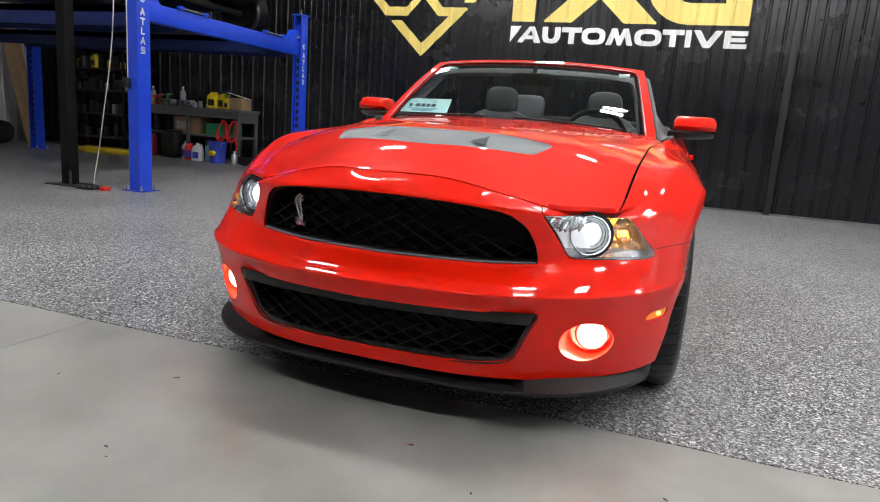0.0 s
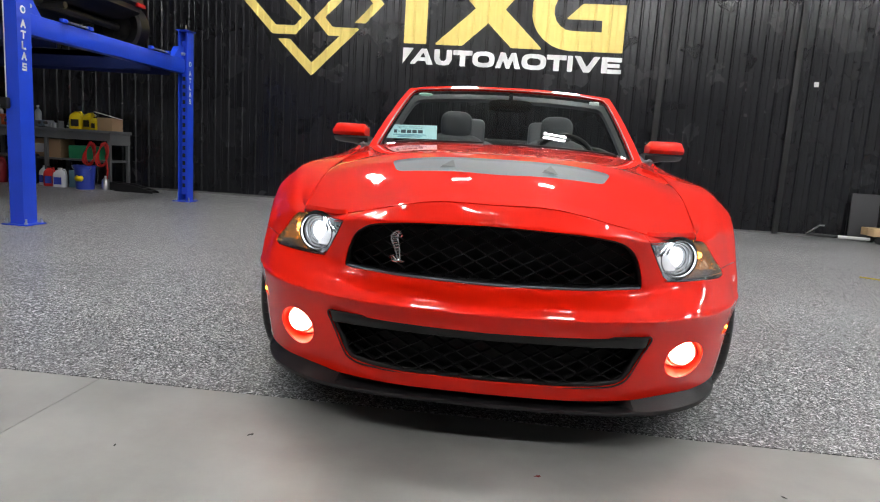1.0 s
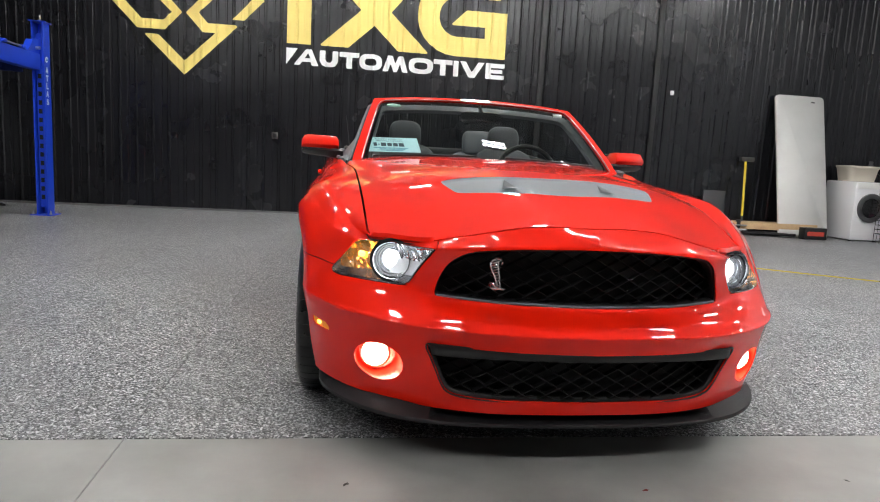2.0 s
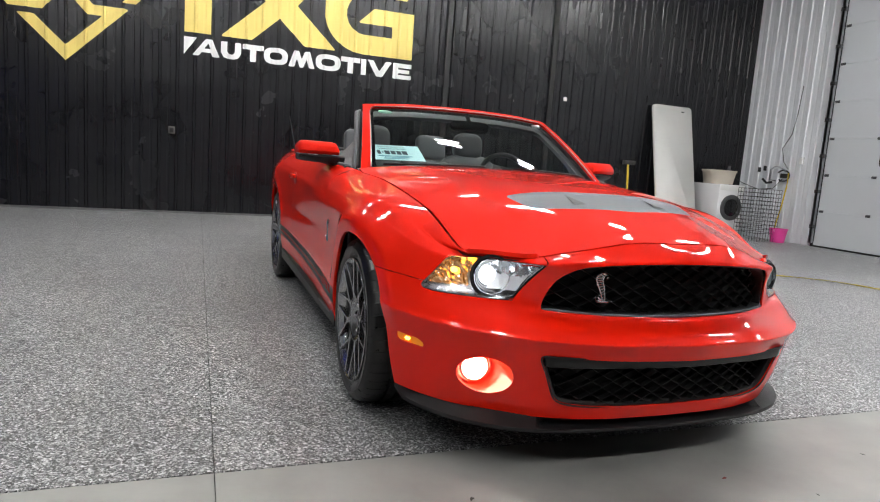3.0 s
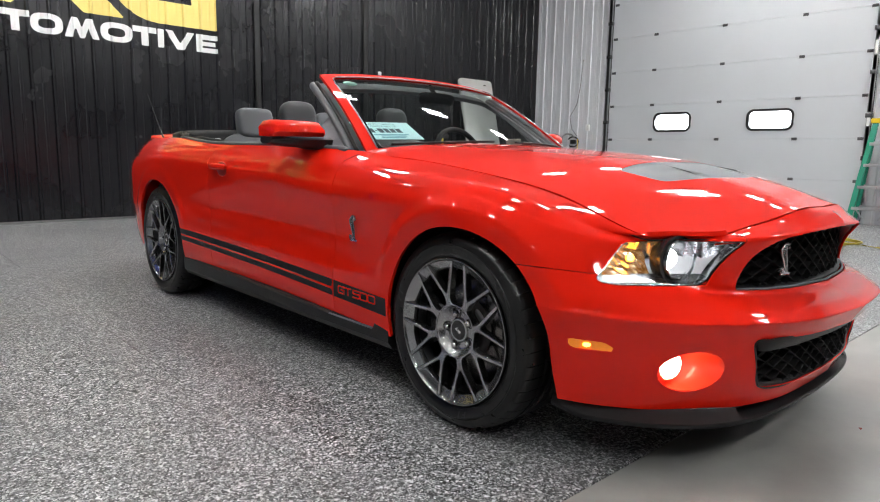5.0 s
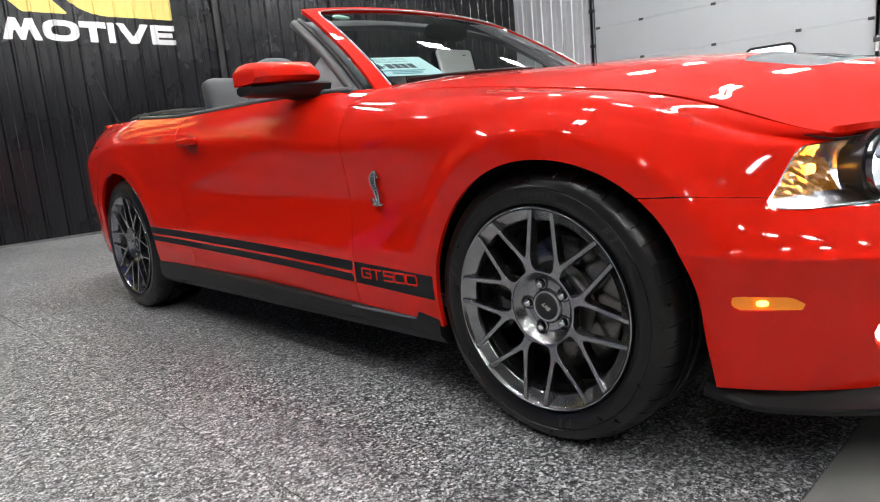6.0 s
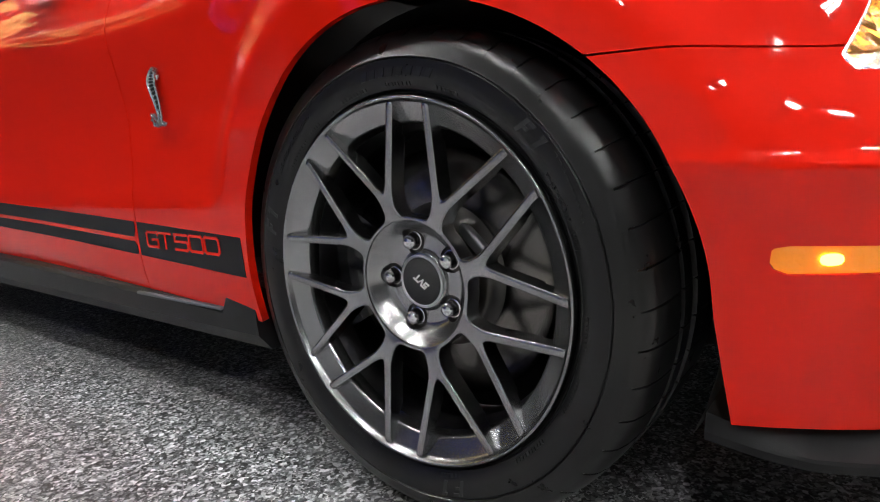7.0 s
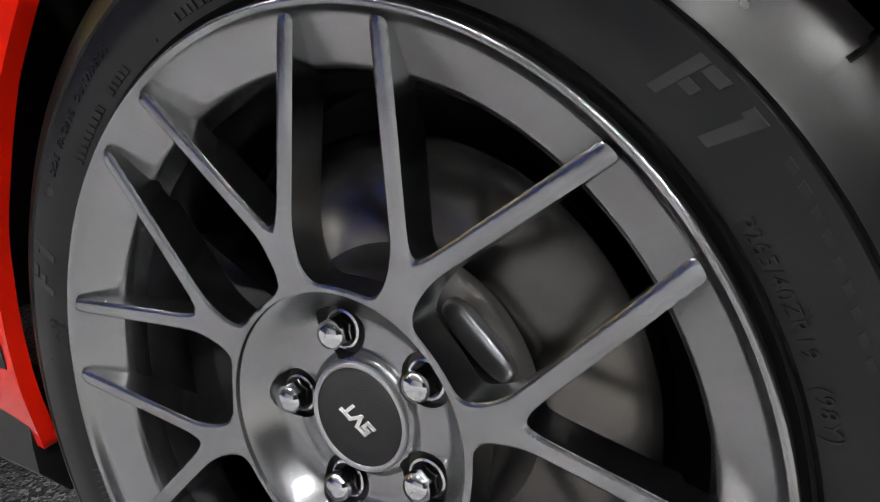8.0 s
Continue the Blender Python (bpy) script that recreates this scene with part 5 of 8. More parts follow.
    bm = pad(bmesh.new(), 0.024, 0.018, 0.020, pose(k * 0.690, skin_y(0.690, 0.637) + 0.030, 0.637), p=2.4)
    part("signal_bulb", bm, AMBER_GLOW, lamp)
    # fog lamp: red bucket, lit lens
    fog = new("fog_lamp")
    fog.parent = car
    tagged(fog, "lit round fog lamp in a red bucket")
    fy = skin_y(FOG_X, FOG_Z)
    n = 48
    bm = bmesh.new()
    rings = []
    for q, dy in ((1.0, 0.0), (0.985, 0.006), (0.93, 0.035), (0.80, 0.060), (0.0, 0.066)):
        ring = []
        for i in range(n):
            a = 2 * math.pi * i / n
            x, z = FOG_X + 0.074 * math.cos(a) * q, FOG_Z + 0.063 * math.sin(a) * q
            rim_y = skin_y(FOG_X + 0.074 * math.cos(a), FOG_Z + 0.063 * math.sin(a))
            ring.append(bm.verts.new((k * x, rim_y * (1 - dy / 0.066) + (fy + 0.105) * dy / 0.066, z)))
        rings.append(ring)
    for a, b in zip(rings, rings[1:]):
        for i in range(n):
            f = (a[i], a[(i + 1) % n], b[(i + 1) % n], b[i])
            bm.faces.new(f if k > 0 else tuple(reversed(f)))
    part("bucket", bm, FOG_BUCKET, fog, "warm lit red bucket")
    m = Matrix.Translation((k * (FOG_X + 0.006), fy + 0.082, FOG_Z + 0.006)) @ pose(0, 0, 0, 90, 0, k * 8)
    part("fog_ring", lathe(bmesh.new(), [(0.049, -0.01), (0.051, 0.006), (0.049, 0.011), (0.046, 0.012), (0.0445, 0.006)], 40, m), LAMP_CHROME, fog)
    part("fog_lens", lathe(bmesh.new(), [(0.043, 0.010), (0.041, 0.018), (0.034, 0.026), (0.025, 0.031), (0.012, 0.034), (0.0005, 0.035)], 40, m), FOG_GLOW, fog, "lit white fog lens")
    V, F = carve(lambda V: 0.1 - V[:, 3], lambda V: np.where((V[:, 1] > -0.6), -sd_mark(V[:, 1], V[:, 2]) + 0.001, -1))
    V = V.copy()
    V[:, 0] -= 0.004
    mk = panel("side_marker", V, F, AMBER, car, depth=0.02, flip=flip, label="amber side marker lamp")
    part("marker_bulb", pad(bmesh.new(), 0.005, 0.022, 0.012, pose(k * (0.826), -0.468, 0.389, 0, 0, k * -33), p=2.5), AMBER_GLOW, mk)

# ---- car: side details ----


def side_decal(name, test, mat, lift=0.0012, s0=0.36, s1=2.45, flips=(True, False)):
    V, F = carve(lambda V: V[:, 3] - s0, lambda V: s1 - V[:, 3], arch_f, arch_r, test)
    V = V.copy()
    V[:, 0] += lift
    for flip in flips:
        panel(name, V, F, mat, car, depth=0.0008, flip=flip)


def climb(V):
    return V[:, 2] - 0.037 * (V[:, 1] - 0.74)


def inside(f, lo, hi):
    return np.minimum(f - lo, hi - f)


side_decal("side_stripe", lambda V: np.minimum(inside(climb(V), 0.370, 0.402), V[:, 1] - 0.742), STRIPE)
side_decal("side_stripe", lambda V: np.minimum(inside(climb(V), 0.334, 0.360), V[:, 1] - 0.742), STRIPE)
side_decal("stripe_block", lambda V: np.minimum(inside(climb(V), 0.334, 0.402), 0.730 - V[:, 1]), STRIPE)
# red marks in the block


def side_x(y, z):
    G = SKIN[120:330, :, :3].reshape(-1, 3)
    d = (G[:, 1] - y) ** 2 + (G[:, 2] - z) ** 2
    i = np.argsort(d)[:4]
    w = 1 / (d[i] + 1e-6)
    return float((G[i, 0] * w).sum() / w.sum())


GLYPHS = (
    (0.692, 0.046, ([(0.96, 0.86), (0.9, 1), (0.1, 1), (0, 0.86), (0, 0.14), (0.1, 0), (0.96, 0), (0.96, 0.5), (0.5, 0.5)],)),
    (0.640, 0.044, ([(0, 1), (1, 1)], [(0.5, 1), (0.5, 0)])),
    (0.580, 0.046, ([(1, 1), (0, 1), (0, 0.54), (0.9, 0.54), (1, 0.44), (1, 0.1), (0.9, 0), (0, 0)],)),
    (0.527, 0.046, ([(0.1, 0), (0.9, 0), (1, 0.14), (1, 0.86), (0.9, 1), (0.1, 1), (0, 0.86), (0, 0.14), (0.1, 0)],)),
    (0.474, 0.046, ([(0.1, 0), (0.9, 0), (1, 0.14), (1, 0.86), (0.9, 1), (0.1, 1), (0, 0.86), (0, 0.14), (0.1, 0)],)),
)
for sx in (-1, 1):
    for y0, w, lines in GLYPHS:
        if sx > 0:
            y0, w = 1.12 - y0, -w
        ys = (y0, y0 - w / 2, y0 - w)
        xo = max(side_x(q, z) for q in ys for z in (0.353, 0.370, 0.386)) - 0.0008
        flat = [[(x * abs(w), z * 0.0285) for x, z in line] for line in lines]
        place = Matrix(((0, 0, sx, sx * xo), (-1 if w > 0 else 1, 0, 0, y0), (0, 1, 0, 0.3548), (0, 0, 0, 1)))
        bm = strokes(flat, 0.0050, place, 0.0036)
        for i, v in enumerate(bm.verts):  # laid on the curved flank
            outer = abs(v.co.x) > xo + 0.0018
            v.co.x = sx * (side_x(v.co.y, v.co.z) + (0.0027 + 0.00008 * (i // 8) if outer else -0.001))
        bmesh.ops.recalc_face_normals(bm, faces=bm.faces)
        part("stripe_mark", bm, RED, car, smooth=False)


def emblem(name, m, h, parent):
    """A chrome serpentine badge, h high: two curved edges joined by a ladder of ribs. z of m is outwards, y up."""
    bm = bmesh.new()
    q = np.linspace(0, 1, 15)
    t = (0, 0.18, 0.36, 0.6, 0.86, 1.0)
    left = np.stack([cubic(t, (-0.05, -0.19, -0.18, -0.05, 0.05, 0.09))(q), cubic(t, (0.48, 0.34, 0.17, -0.10, -0.37, -0.45))(q)], 1)
    right = np.stack([cubic(t, (0.05, 0.03, 0.03, 0.09, 0.125, 0.14))(q), cubic(t, (0.42, 0.32, 0.20, -0.05, -0.36, -0.44))(q)], 1)
    for line, r in ((left, 0.030), (right, 0.022)):
        tube(bm, [(x * h, y * h, 0) for x, y in line], r * h, 7)
    for a, b in zip(left[1:], right[1:]):
        tube(bm, [(a[0] * h, a[1] * h, 0), ((a[0] + b[0]) / 2 * h, (a[1] + b[1]) / 2 * h, 0.012 * h), (b[0] * h, b[1] * h, 0)], 0.016 * h, 6)
    for line, rad in (((-0.05, 0.48), (0.03, 0.485), (0.11, 0.45), (0.17, 0.37), (0.13, 0.30)), (0.030, 0.050, 0.060, 0.046, 0.022)), (((0.06, 0.41), (0.02, 0.36), (0.05, 0.30)), (0.03, 0.03, 0.015)), (((0.11, -0.44), (0.00, -0.47), (-0.12, -0.45), (-0.21, -0.37), (-0.20, -0.28), (-0.11, -0.29), (-0.03, -0.38), (0.08, -0.44), (0.20, -0.47), (0.28, -0.45)), (0.05, 0.055, 0.055, 0.05, 0.042, 0.042, 0.045, 0.05, 0.045, 0.018)):
        tube(bm, [(x * h, y * h, 0) for x, y in line], 0.01, 8, [r * h for r in rad])
    bmesh.ops.transform(bm, verts=bm.verts, matrix=m @ Matrix.Diagonal((1, 1, 0.9, 1)))
    ob = part(name, bm, EMBLEM_M, parent, "silver serpentine badge")
    n = len(left)
    back = bm_of([(m @ Vector((x * h, y * h, -0.012 * h))) for x, y in (*left, *right)], [(i, n + i, n + i + 1, i + 1) for i in range(n - 1)])
    part("badge_back", back, DARK, ob, smooth=False)
    return ob


EMBLEM_M = material("badge_silver", (0.62, 0.62, 0.64), 0.25, metal=1.0, bump=0.5, bump_scale=700)
emblem("grille_badge", Matrix.Translation((-0.292, skin_y(0.292, 0.63) + 0.012, 0.632)) @ pose(0, 0, 0, 90, 0, -16), 0.098, car)
emblem("fender_badge", right_side(-0.917, 0.578, 0.632), 0.102, car)
emblem("fender_badge", left_side(0.917, 0.578, 0.632), 0.102, car)

# rocker mouldings, mirrors, door handles
for sx in (-1, 1):
    bm = bmesh.new()
    rows = []
    for y in np.linspace(0.36, 2.36, 61):
        zt = 0.252 + 0.02 * (y - 0.4)
        front = 1 if y < 0.455 else 0
        xo = 0.905
        rows.append([bm.verts.new(v) for v in ((sx * 0.84, y, zt + 0.02), (sx * (xo + 0.004 * front), y, zt + 0.055 * front), (sx * (xo + 0.006), y, zt - 0.008), (sx * (xo + 0.004), y, 0.215), (sx * 0.885, y, 0.185), (sx * 0.80, y, 0.180))])
    for a, b in zip(rows, rows[1:]):
        for i in range(6):
            bm.faces.new((a[i], b[i], b[(i + 1) % 6], a[(i + 1) % 6]))
    bm.faces.new(rows[0])
    bm.faces.new(rows[-1])
    bmesh.ops.recalc_face_normals(bm, faces=bm.faces)
    rk = part("rocker_moulding", bm, BLACK_PL, car, "black plastic side skirt", angle=30)
    part("rocker_insert", boxes((sx * 0.900, 0.46, 0.2495, sx * 0.9145, 0.765, 0.2555), bevel=0.002), SCOOP, rk)
    # mirror
    mir = new("side_mirror")
    mir.parent = car
    prof = []
    bm = bmesh.new()
    rows = []
    for q in np.linspace(0, 1, 15):
        x = 0.800 + 0.205 * q
        e = (1 - abs(2 * q - 1) ** 8) ** 0.4 if 0 < q < 1 else 0.0
        e2 = 0.70 + 0.30 * e
        top, y0, y1 = 0.985 + 0.075 * e2 + 0.004 * q, 0.955 + 0.075 * q * q, 1.10 + 0.075 * q
        rows.append([bm.verts.new((sx * x, y0 + (y1 - y0) * a, 0.992 + (top - 0.992) * b)) for a, b in ((0.12, 0.0), (0.0, 0.25), (0.03, 0.62), (0.22, 0.92), (0.55, 1.0), (0.92, 0.95), (1.0, 0.80), (0.98, 0.0))])
    for a, b in zip(rows, rows[1:]):
        for i in range(7):
            bm.faces.new((a[i], b[i], b[i + 1], a[i + 1]))
    bm.faces.new(rows[0])
    bm.faces.new(list(reversed(rows[-1])))
    bmesh.ops.recalc_face_normals(bm, faces=bm.faces)
    part("mirror_cap", bm, RED, mir, angle=50)
    bm = bmesh.new()
    rows = []
    for q in np.linspace(0, 1, 15):
        x = 0.775 + 0.228 * q
        y0, y1 = 0.93 + 0.10 * q * q + 0.02 * q, 1.07 + 0.095 * q
        zb = 0.924 + 0.022 * min(1, q * 2.2) + 0.012 * q ** 4
        rows.append([bm.verts.new((sx * x, y, z)) for y, z in ((y0 + 0.02, 0.987), (y0, 0.978), (y0 + 0.02, zb + 0.008), (y0 + 0.05, zb), (y1 - 0.02, zb), (y1, 0.97), (y1 - 0.005, 0.987))])
    for a, b in zip(rows, rows[1:]):
        for i in range(6):
            bm.faces.new((a[i], b[i], b[i + 1], a[i + 1]))
    bm.faces.new(rows[0])
    bm.faces.new(list(reversed(rows[-1])))
    bmesh.ops.recalc_face_normals(bm, faces=bm.faces)
    part("mirror_base", bm, BLACK_PL, mir, "black plastic mirror base", angle=40)
    part("mirror_glass", boxes((sx * 0.815, 1.172, 0.99, sx * 0.99, 1.176, 1.05), bevel=0.002, m=Matrix.Identity(4)), CHROME, mir)
    # door handle
    hd = part("door_handle", pad(bmesh.new(), 0.030, 0.205, 0.034, pose(sx * (side_x(1.79, 0.836) + 0.020), 1.79, 0.840), p=2.8), RED, car)
    # a raised pad in darkened body red stands in for the shaded recess
    part("handle_recess", pad(bmesh.new(), 0.012, 0.115, 0.078, pose(sx * (side_x(1.79, 0.820) - 0.002), 1.785, 0.828), p=2.3), RED_SHADED, hd)

# ---- the shop ----
RIB = ((0.0, 0.0), (0.075, 0.0), (0.084, 0.004), (0.105, 0.004), (0.114, 0.0), (0.178, 0.0), (0.193, -0.019), (0.212, -0.019), (0.227, 0.0))
PITCH = 0.2286


def rib_line(x0, x1):
    xs, ys = [], []
    x = x0
    while x < x1:
        for dx, dy in RIB:
            if x + dx < x1:
                xs.append(x + dx)
                ys.append(dy)
        x += PITCH
    return xs + [x1], ys + [0.0]


def ribbed(name, x0, x1, z1, mat, place, label):
    """A wall of ribbed steel sheet, thick behind: x along it, z up. The ribs stand proud towards -y."""
    xs, ys = rib_line(x0, x1)
    n = len(xs)
    V = [(a, b, 0.0) for a, b in zip(xs, ys)] + [(a, b, z1) for a, b in zip(xs, ys)] + [(x0, 0.12, 0), (x1, 0.12, 0), (x0, 0.12, z1), (x1, 0.12, z1)]
    F = [(i, i + 1, n + i + 1, n + i) for i in range(n - 1)]
    k = 2 * n
    F += [(k + 1, k, k + 2, k + 3), (k, 0, n, k + 2), (n - 1, k + 1, k + 3, 2 * n - 1)]
    ob = raw(name, V, F, mat)
    ob.matrix_basis = place
    return tagged(ob, label, "wall", kind="structure")


DOOR_Y0, DOOR_Y1, DOOR_H = 1.36, 5.70, 4.356
ribbed("wall_north", WALL_L, WALL_R, CEIL, BLACK_WALL, pose(0, WALL_Y, 0), "black ribbed steel wall panel")
WL = "white ribbed steel wall panel"
ribbed("wall_east", 0, WALL_Y - DOOR_Y1, CEIL, WHITE_WALL, pose(WALL_R, WALL_Y, 0, 0, 0, -90), WL)
ribbed("wall_east_front", 0, DOOR_Y0 - WALL_F, CEIL, WHITE_WALL, pose(WALL_R, DOOR_Y0, 0, 0, 0, -90), WL)
ribbed("wall_east_over", 0, DOOR_Y1 - DOOR_Y0, CEIL - DOOR_H, WHITE_WALL, pose(WALL_R, DOOR_Y1, DOOR_H, 0, 0, -90), WL)
ribbed("wall_west", 0, WALL_Y - WALL_F, CEIL, WHITE_WALL, pose(WALL_L, WALL_F, 0, 0, 0, 90), WL)
ribbed("wall_south", 0, WALL_R - WALL_L, CEIL, BLACK_WALL, pose(WALL_R, WALL_F, 0, 0, 0, 180), "black ribbed steel wall panel")

JOINT = -1.445


def edge_y(x):
    return -0.545 - 0.008 * x


def slab(name, x0, x1, y0, y1, z, mat, label, d=0.0):
    """A floor slab between two x, with y ends given as functions of x."""
    V = [(x0, y0(x0), z), (x1, y0(x1), z), (x1, y1(x1), z), (x0, y1(x0), z)]
    V += [(x, y, z - 0.12) for x, y, _ in V]
    ob = raw(name, V, [(0, 1, 2, 3), (7, 6, 5, 4), (0, 4, 5, 1), (1, 5, 6, 2), (2, 6, 7, 3), (3, 7, 4, 0)], mat)
    return tagged(ob, label, "floor", kind="structure")


XW, XE = WALL_L - 0.2, WALL_R + 0.4
back, front = (lambda x: WALL_Y + 0.2), (lambda x: WALL_F - 0.2)
slab("floor", XW, JOINT - 0.0016, edge_y, back, 0.0, FLOOR_M, "grey speckled epoxy flake floor")
slab("floor_east", JOINT + 0.0016, XE, edge_y, back, 0.0, FLOOR_M, "grey speckled epoxy flake floor")
below = lambda x: edge_y(x) - 0.003
slab("floor_apron", XW, JOINT - 0.0016, front, below, -0.002, CONCRETE, "smooth grey concrete floor")
slab("floor_apron_east", JOINT + 0.0016, XE, front, below, -0.002, CONCRETE, "smooth grey concrete floor")
slab("floor_base", XW, XE, front, back, -0.02, DARK, "dark floor joint filler")
tagged(part("ceiling", boxes((XW, WALL_F - .2, CEIL, XE, WALL_Y + .2, CEIL + .15)), CEIL_M, smooth=False), "grey metal ceiling", "ceiling", kind="structure")

# ceiling lights: twin-strip high bays


def high_bay():
    ob = new("ceiling_light")
    part("housing", boxes((-.28, -.125, 0.02, .28, .125, .07), bevel=.01), WHITE, ob)
    for y in (-.075, .075):
        part("light_strip", boxes((-.26, y - .034, 0.0, .26, y + .034, .018), bevel=.004), LED, ob)
    for x in (-.2, .2):
        part("hanger", rods(((x, 0, .07), (x, 0, .5), .006)), SILVER, ob)
    return tagged(ob, "white twin-strip hanging workshop light", "ceiling light", "ceiling lights")


first = high_bay()
rows_of_lights = ((-4.9, (-5.2, -3.1, -1.0, 1.1, 3.2, 5.3)), (-2.3, (-5.2, 3.2)), (0.35, (-3.1, -1.0, 1.1, 3.2, 5.3, 7.4)), (3.05, (-3.1, 1.1, 3.2, 5.3, 7.4)), (5.6, (-3.4, -0.9, 1.1)))
spots = [(x, y) for y, xs in rows_of_lights for x in xs]
first.matrix_basis = pose(spots[0][0], spots[0][1], CEIL - 0.5)
for x, y in spots[1:]:
    copy_thing(first, pose(x, y, CEIL - 0.5))

# painted wall sign, following the ribs


def wall_paint(name, poly, mat, parent=None, lift=0.0014, step=0.02, hole=()):
    """Paint on the black wall inside an outline in x and z, and outside its hole."""
    P = np.array(poly)
    x0, x1, z0, z1 = P[:, 0].min() - 0.02, P[:, 0].max() + 0.02, P[:, 1].min() - 0.02, P[:, 1].max() + 0.02
    xs, ys = rib_line(WALL_L, WALL_R)
    fx = np.array(sorted({round(float(v), 4) for v in np.concatenate([xs, np.arange(x0, x1, step * 1.5)]) if x0 < v < x1}))
    fy = np.interp(fx, xs, ys)
    zs = np.arange(z0, z1 + step, step)
    G = np.zeros((len(fx), len(zs), 3))
    G[..., 0], G[..., 1], G[..., 2] = fx[:, None], WALL_Y + fy[:, None] - lift, zs[None]
    V, F = sheet(G)
    sd = poly_sd(poly)
    V, F = trim(V, F, lambda V: -sd(V[:, 0], V[:, 2]))
    if hole:
        gap = poly_sd(hole)
        V, F = trim(V, F, lambda V: gap(V[:, 0], V[:, 2]))
    return raw(name, V, F, mat, parent)


sign = tagged(new("wall_sign"), "large gold and white sign painted on the black ribbed wall", "sign")
K, TX, TZ = 0.00472, -3.176, 1.988
knot = [(273, 30), (513, 272), (452, 336), (416, 336), (475, 272), (273, 72), (70, 272), (147, 352), (212, 352), (236, 327), (146, 243), (273, 120), (395, 243), (316, 322), (342, 352), (436, 352),
        (273, 513), (154, 396), (196, 396), (273, 470), (365, 380), (327, 380), (277, 325), (355, 243), (273, 160), (187, 243), (267, 325), (216, 381), (135, 381), (30, 272)]
wall_paint("diamond_knot", [(TX + (x - 273) * K, TZ + (513 - y) * K) for x, y in knot], GOLD, sign)
wall_paint("gold_block", [(-1.724, 2.556), (-1.362, 2.556), (-1.362, 3.72), (-1.724, 3.72)], GOLD, sign)
wall_paint("gold_cross", [(-1.24, 2.556), (-.803, 2.556), (-.418, 2.906), (-.048, 2.556), (.429, 2.556), (-.17, 3.12), (.33, 3.72), (-.12, 3.72), (-.40, 3.40), (-.74, 3.72), (-1.20, 3.72), (-.626, 3.115)], GOLD, sign)
arc = [(0.844 + 0.62 * math.cos(a), 3.14 + 0.585 * math.sin(a)) for a in np.linspace(-math.pi / 2, -1.5 * math.pi, 14)]
arc_in = [(0.844 + 0.28 * math.cos(a), 3.14 + 0.292 * math.sin(a)) for a in np.linspace(-1.5 * math.pi, -math.pi / 2, 10)]
wall_paint("gold_bracket", arc + [(1.626, 3.725), (1.5, 3.432)] + arc_in + [(1.292, 2.848), (1.287, 3.016), (.746, 3.016), (.988, 3.25), (1.626, 3.25), (1.626, 2.556)], GOLD, sign)
wall_paint("white_wedge", [(-1.728, 2.492), (-1.545, 2.492), (-1.722, 2.245)], WHITE, sign)
for i in range(3):
    x0, x1 = ((-.55, -.05), (.10, .62), (.78, 1.62))[i]
    wall_paint("small_white_bar", [(x0, 3.90), (x1, 3.90), (x1, 4.02), (x0, 4.02)], WHITE, sign)
def sign_letter(x, outline, hole=()):
    """One wide white letter: outline and hole in letter units from its left edge and the baseline up."""
    u, x0, z0 = 0.0033, -1.605 + x * 0.0033, 2.25
    wall_paint("sign_letter", [(x0 + a * u, z0 + b * u) for a, b in outline], WHITE, sign, step=0.010, hole=[(x0 + a * u, z0 + b * u) for a, b in hole])


def round_box(cx, cy, a, b, power=2.8, n=36):
    """A rounded oblong about a centre."""
    pts = []
    for q in range(n):
        c, d = math.cos(2 * math.pi * q / n), math.sin(2 * math.pi * q / n)
        pts.append((cx + a * math.copysign(abs(c) ** (2 / power), c), cy + b * math.copysign(abs(d) ** (2 / power), d)))
    return pts


letter_t = [(0, 72), (90, 72), (90, 50), (58, 50), (58, 0), (32, 0), (32, 50), (0, 50)]
sign_letter(0, [(0, 0), (53, 72), (79, 72), (111, 0), (81, 0), (74, 16), (37, 16), (25, 0)], [(64, 56), (73, 32), (48, 32)])
sign_letter(115, [(0, 72), (26, 72), (26, 32), (34, 20), (50, 20), (58, 32), (58, 72), (84, 72), (84, 26), (72, 6), (54, 0), (30, 0), (12, 6), (0, 26)])
sign_letter(205, letter_t)
sign_letter(296, round_box(52, 36, 52, 36), round_box(52, 36, 27, 16))
sign_letter(403, [(0, 0), (24, 72), (46, 72), (59, 37), (73, 72), (95, 72), (118, 0), (92, 0), (81, 38), (67, 0), (51, 0), (37, 38), (26, 0)])
sign_letter(525, round_box(57, 36, 57, 36), round_box(57, 36, 31, 16))
sign_letter(641, letter_t)
sign_letter(736, [(0, 0), (24, 0), (24, 72), (0, 72)])
sign_letter(765, [(0, 72), (30, 72), (60, 24), (90, 72), (120, 72), (74, 0), (46, 0)])
sign_letter(891, [(0, 72), (90, 72), (90, 52), (26, 52), (26, 44), (82, 44), (82, 27), (26, 27), (26, 19), (90, 19), (90, 0), (0, 0)])

# wall trims, switch and outlet
TRIM = material("black_trim", (0.008, 0.008, 0.009), 0.5)
for x in (4.12, 2.18):
    tagged(part("trim", boxes((x, WALL_Y - 0.05, 0, x + 0.085, WALL_Y - 0.0195, CEIL - 0.01), bevel=0.004), TRIM), "black vertical wall trim", "trim", kind="structure")
sw = new("light_switch")
part("plate", boxes((4.43, WALL_Y - 0.035, 2.205, 4.495, WALL_Y - 0.0195, 2.275), bevel=0.004), WHITE, sw)
part("toggle", boxes((4.455, WALL_Y - 0.042, 2.225, 4.475, WALL_Y - 0.0352, 2.25), bevel=0.002), WHITE, sw)
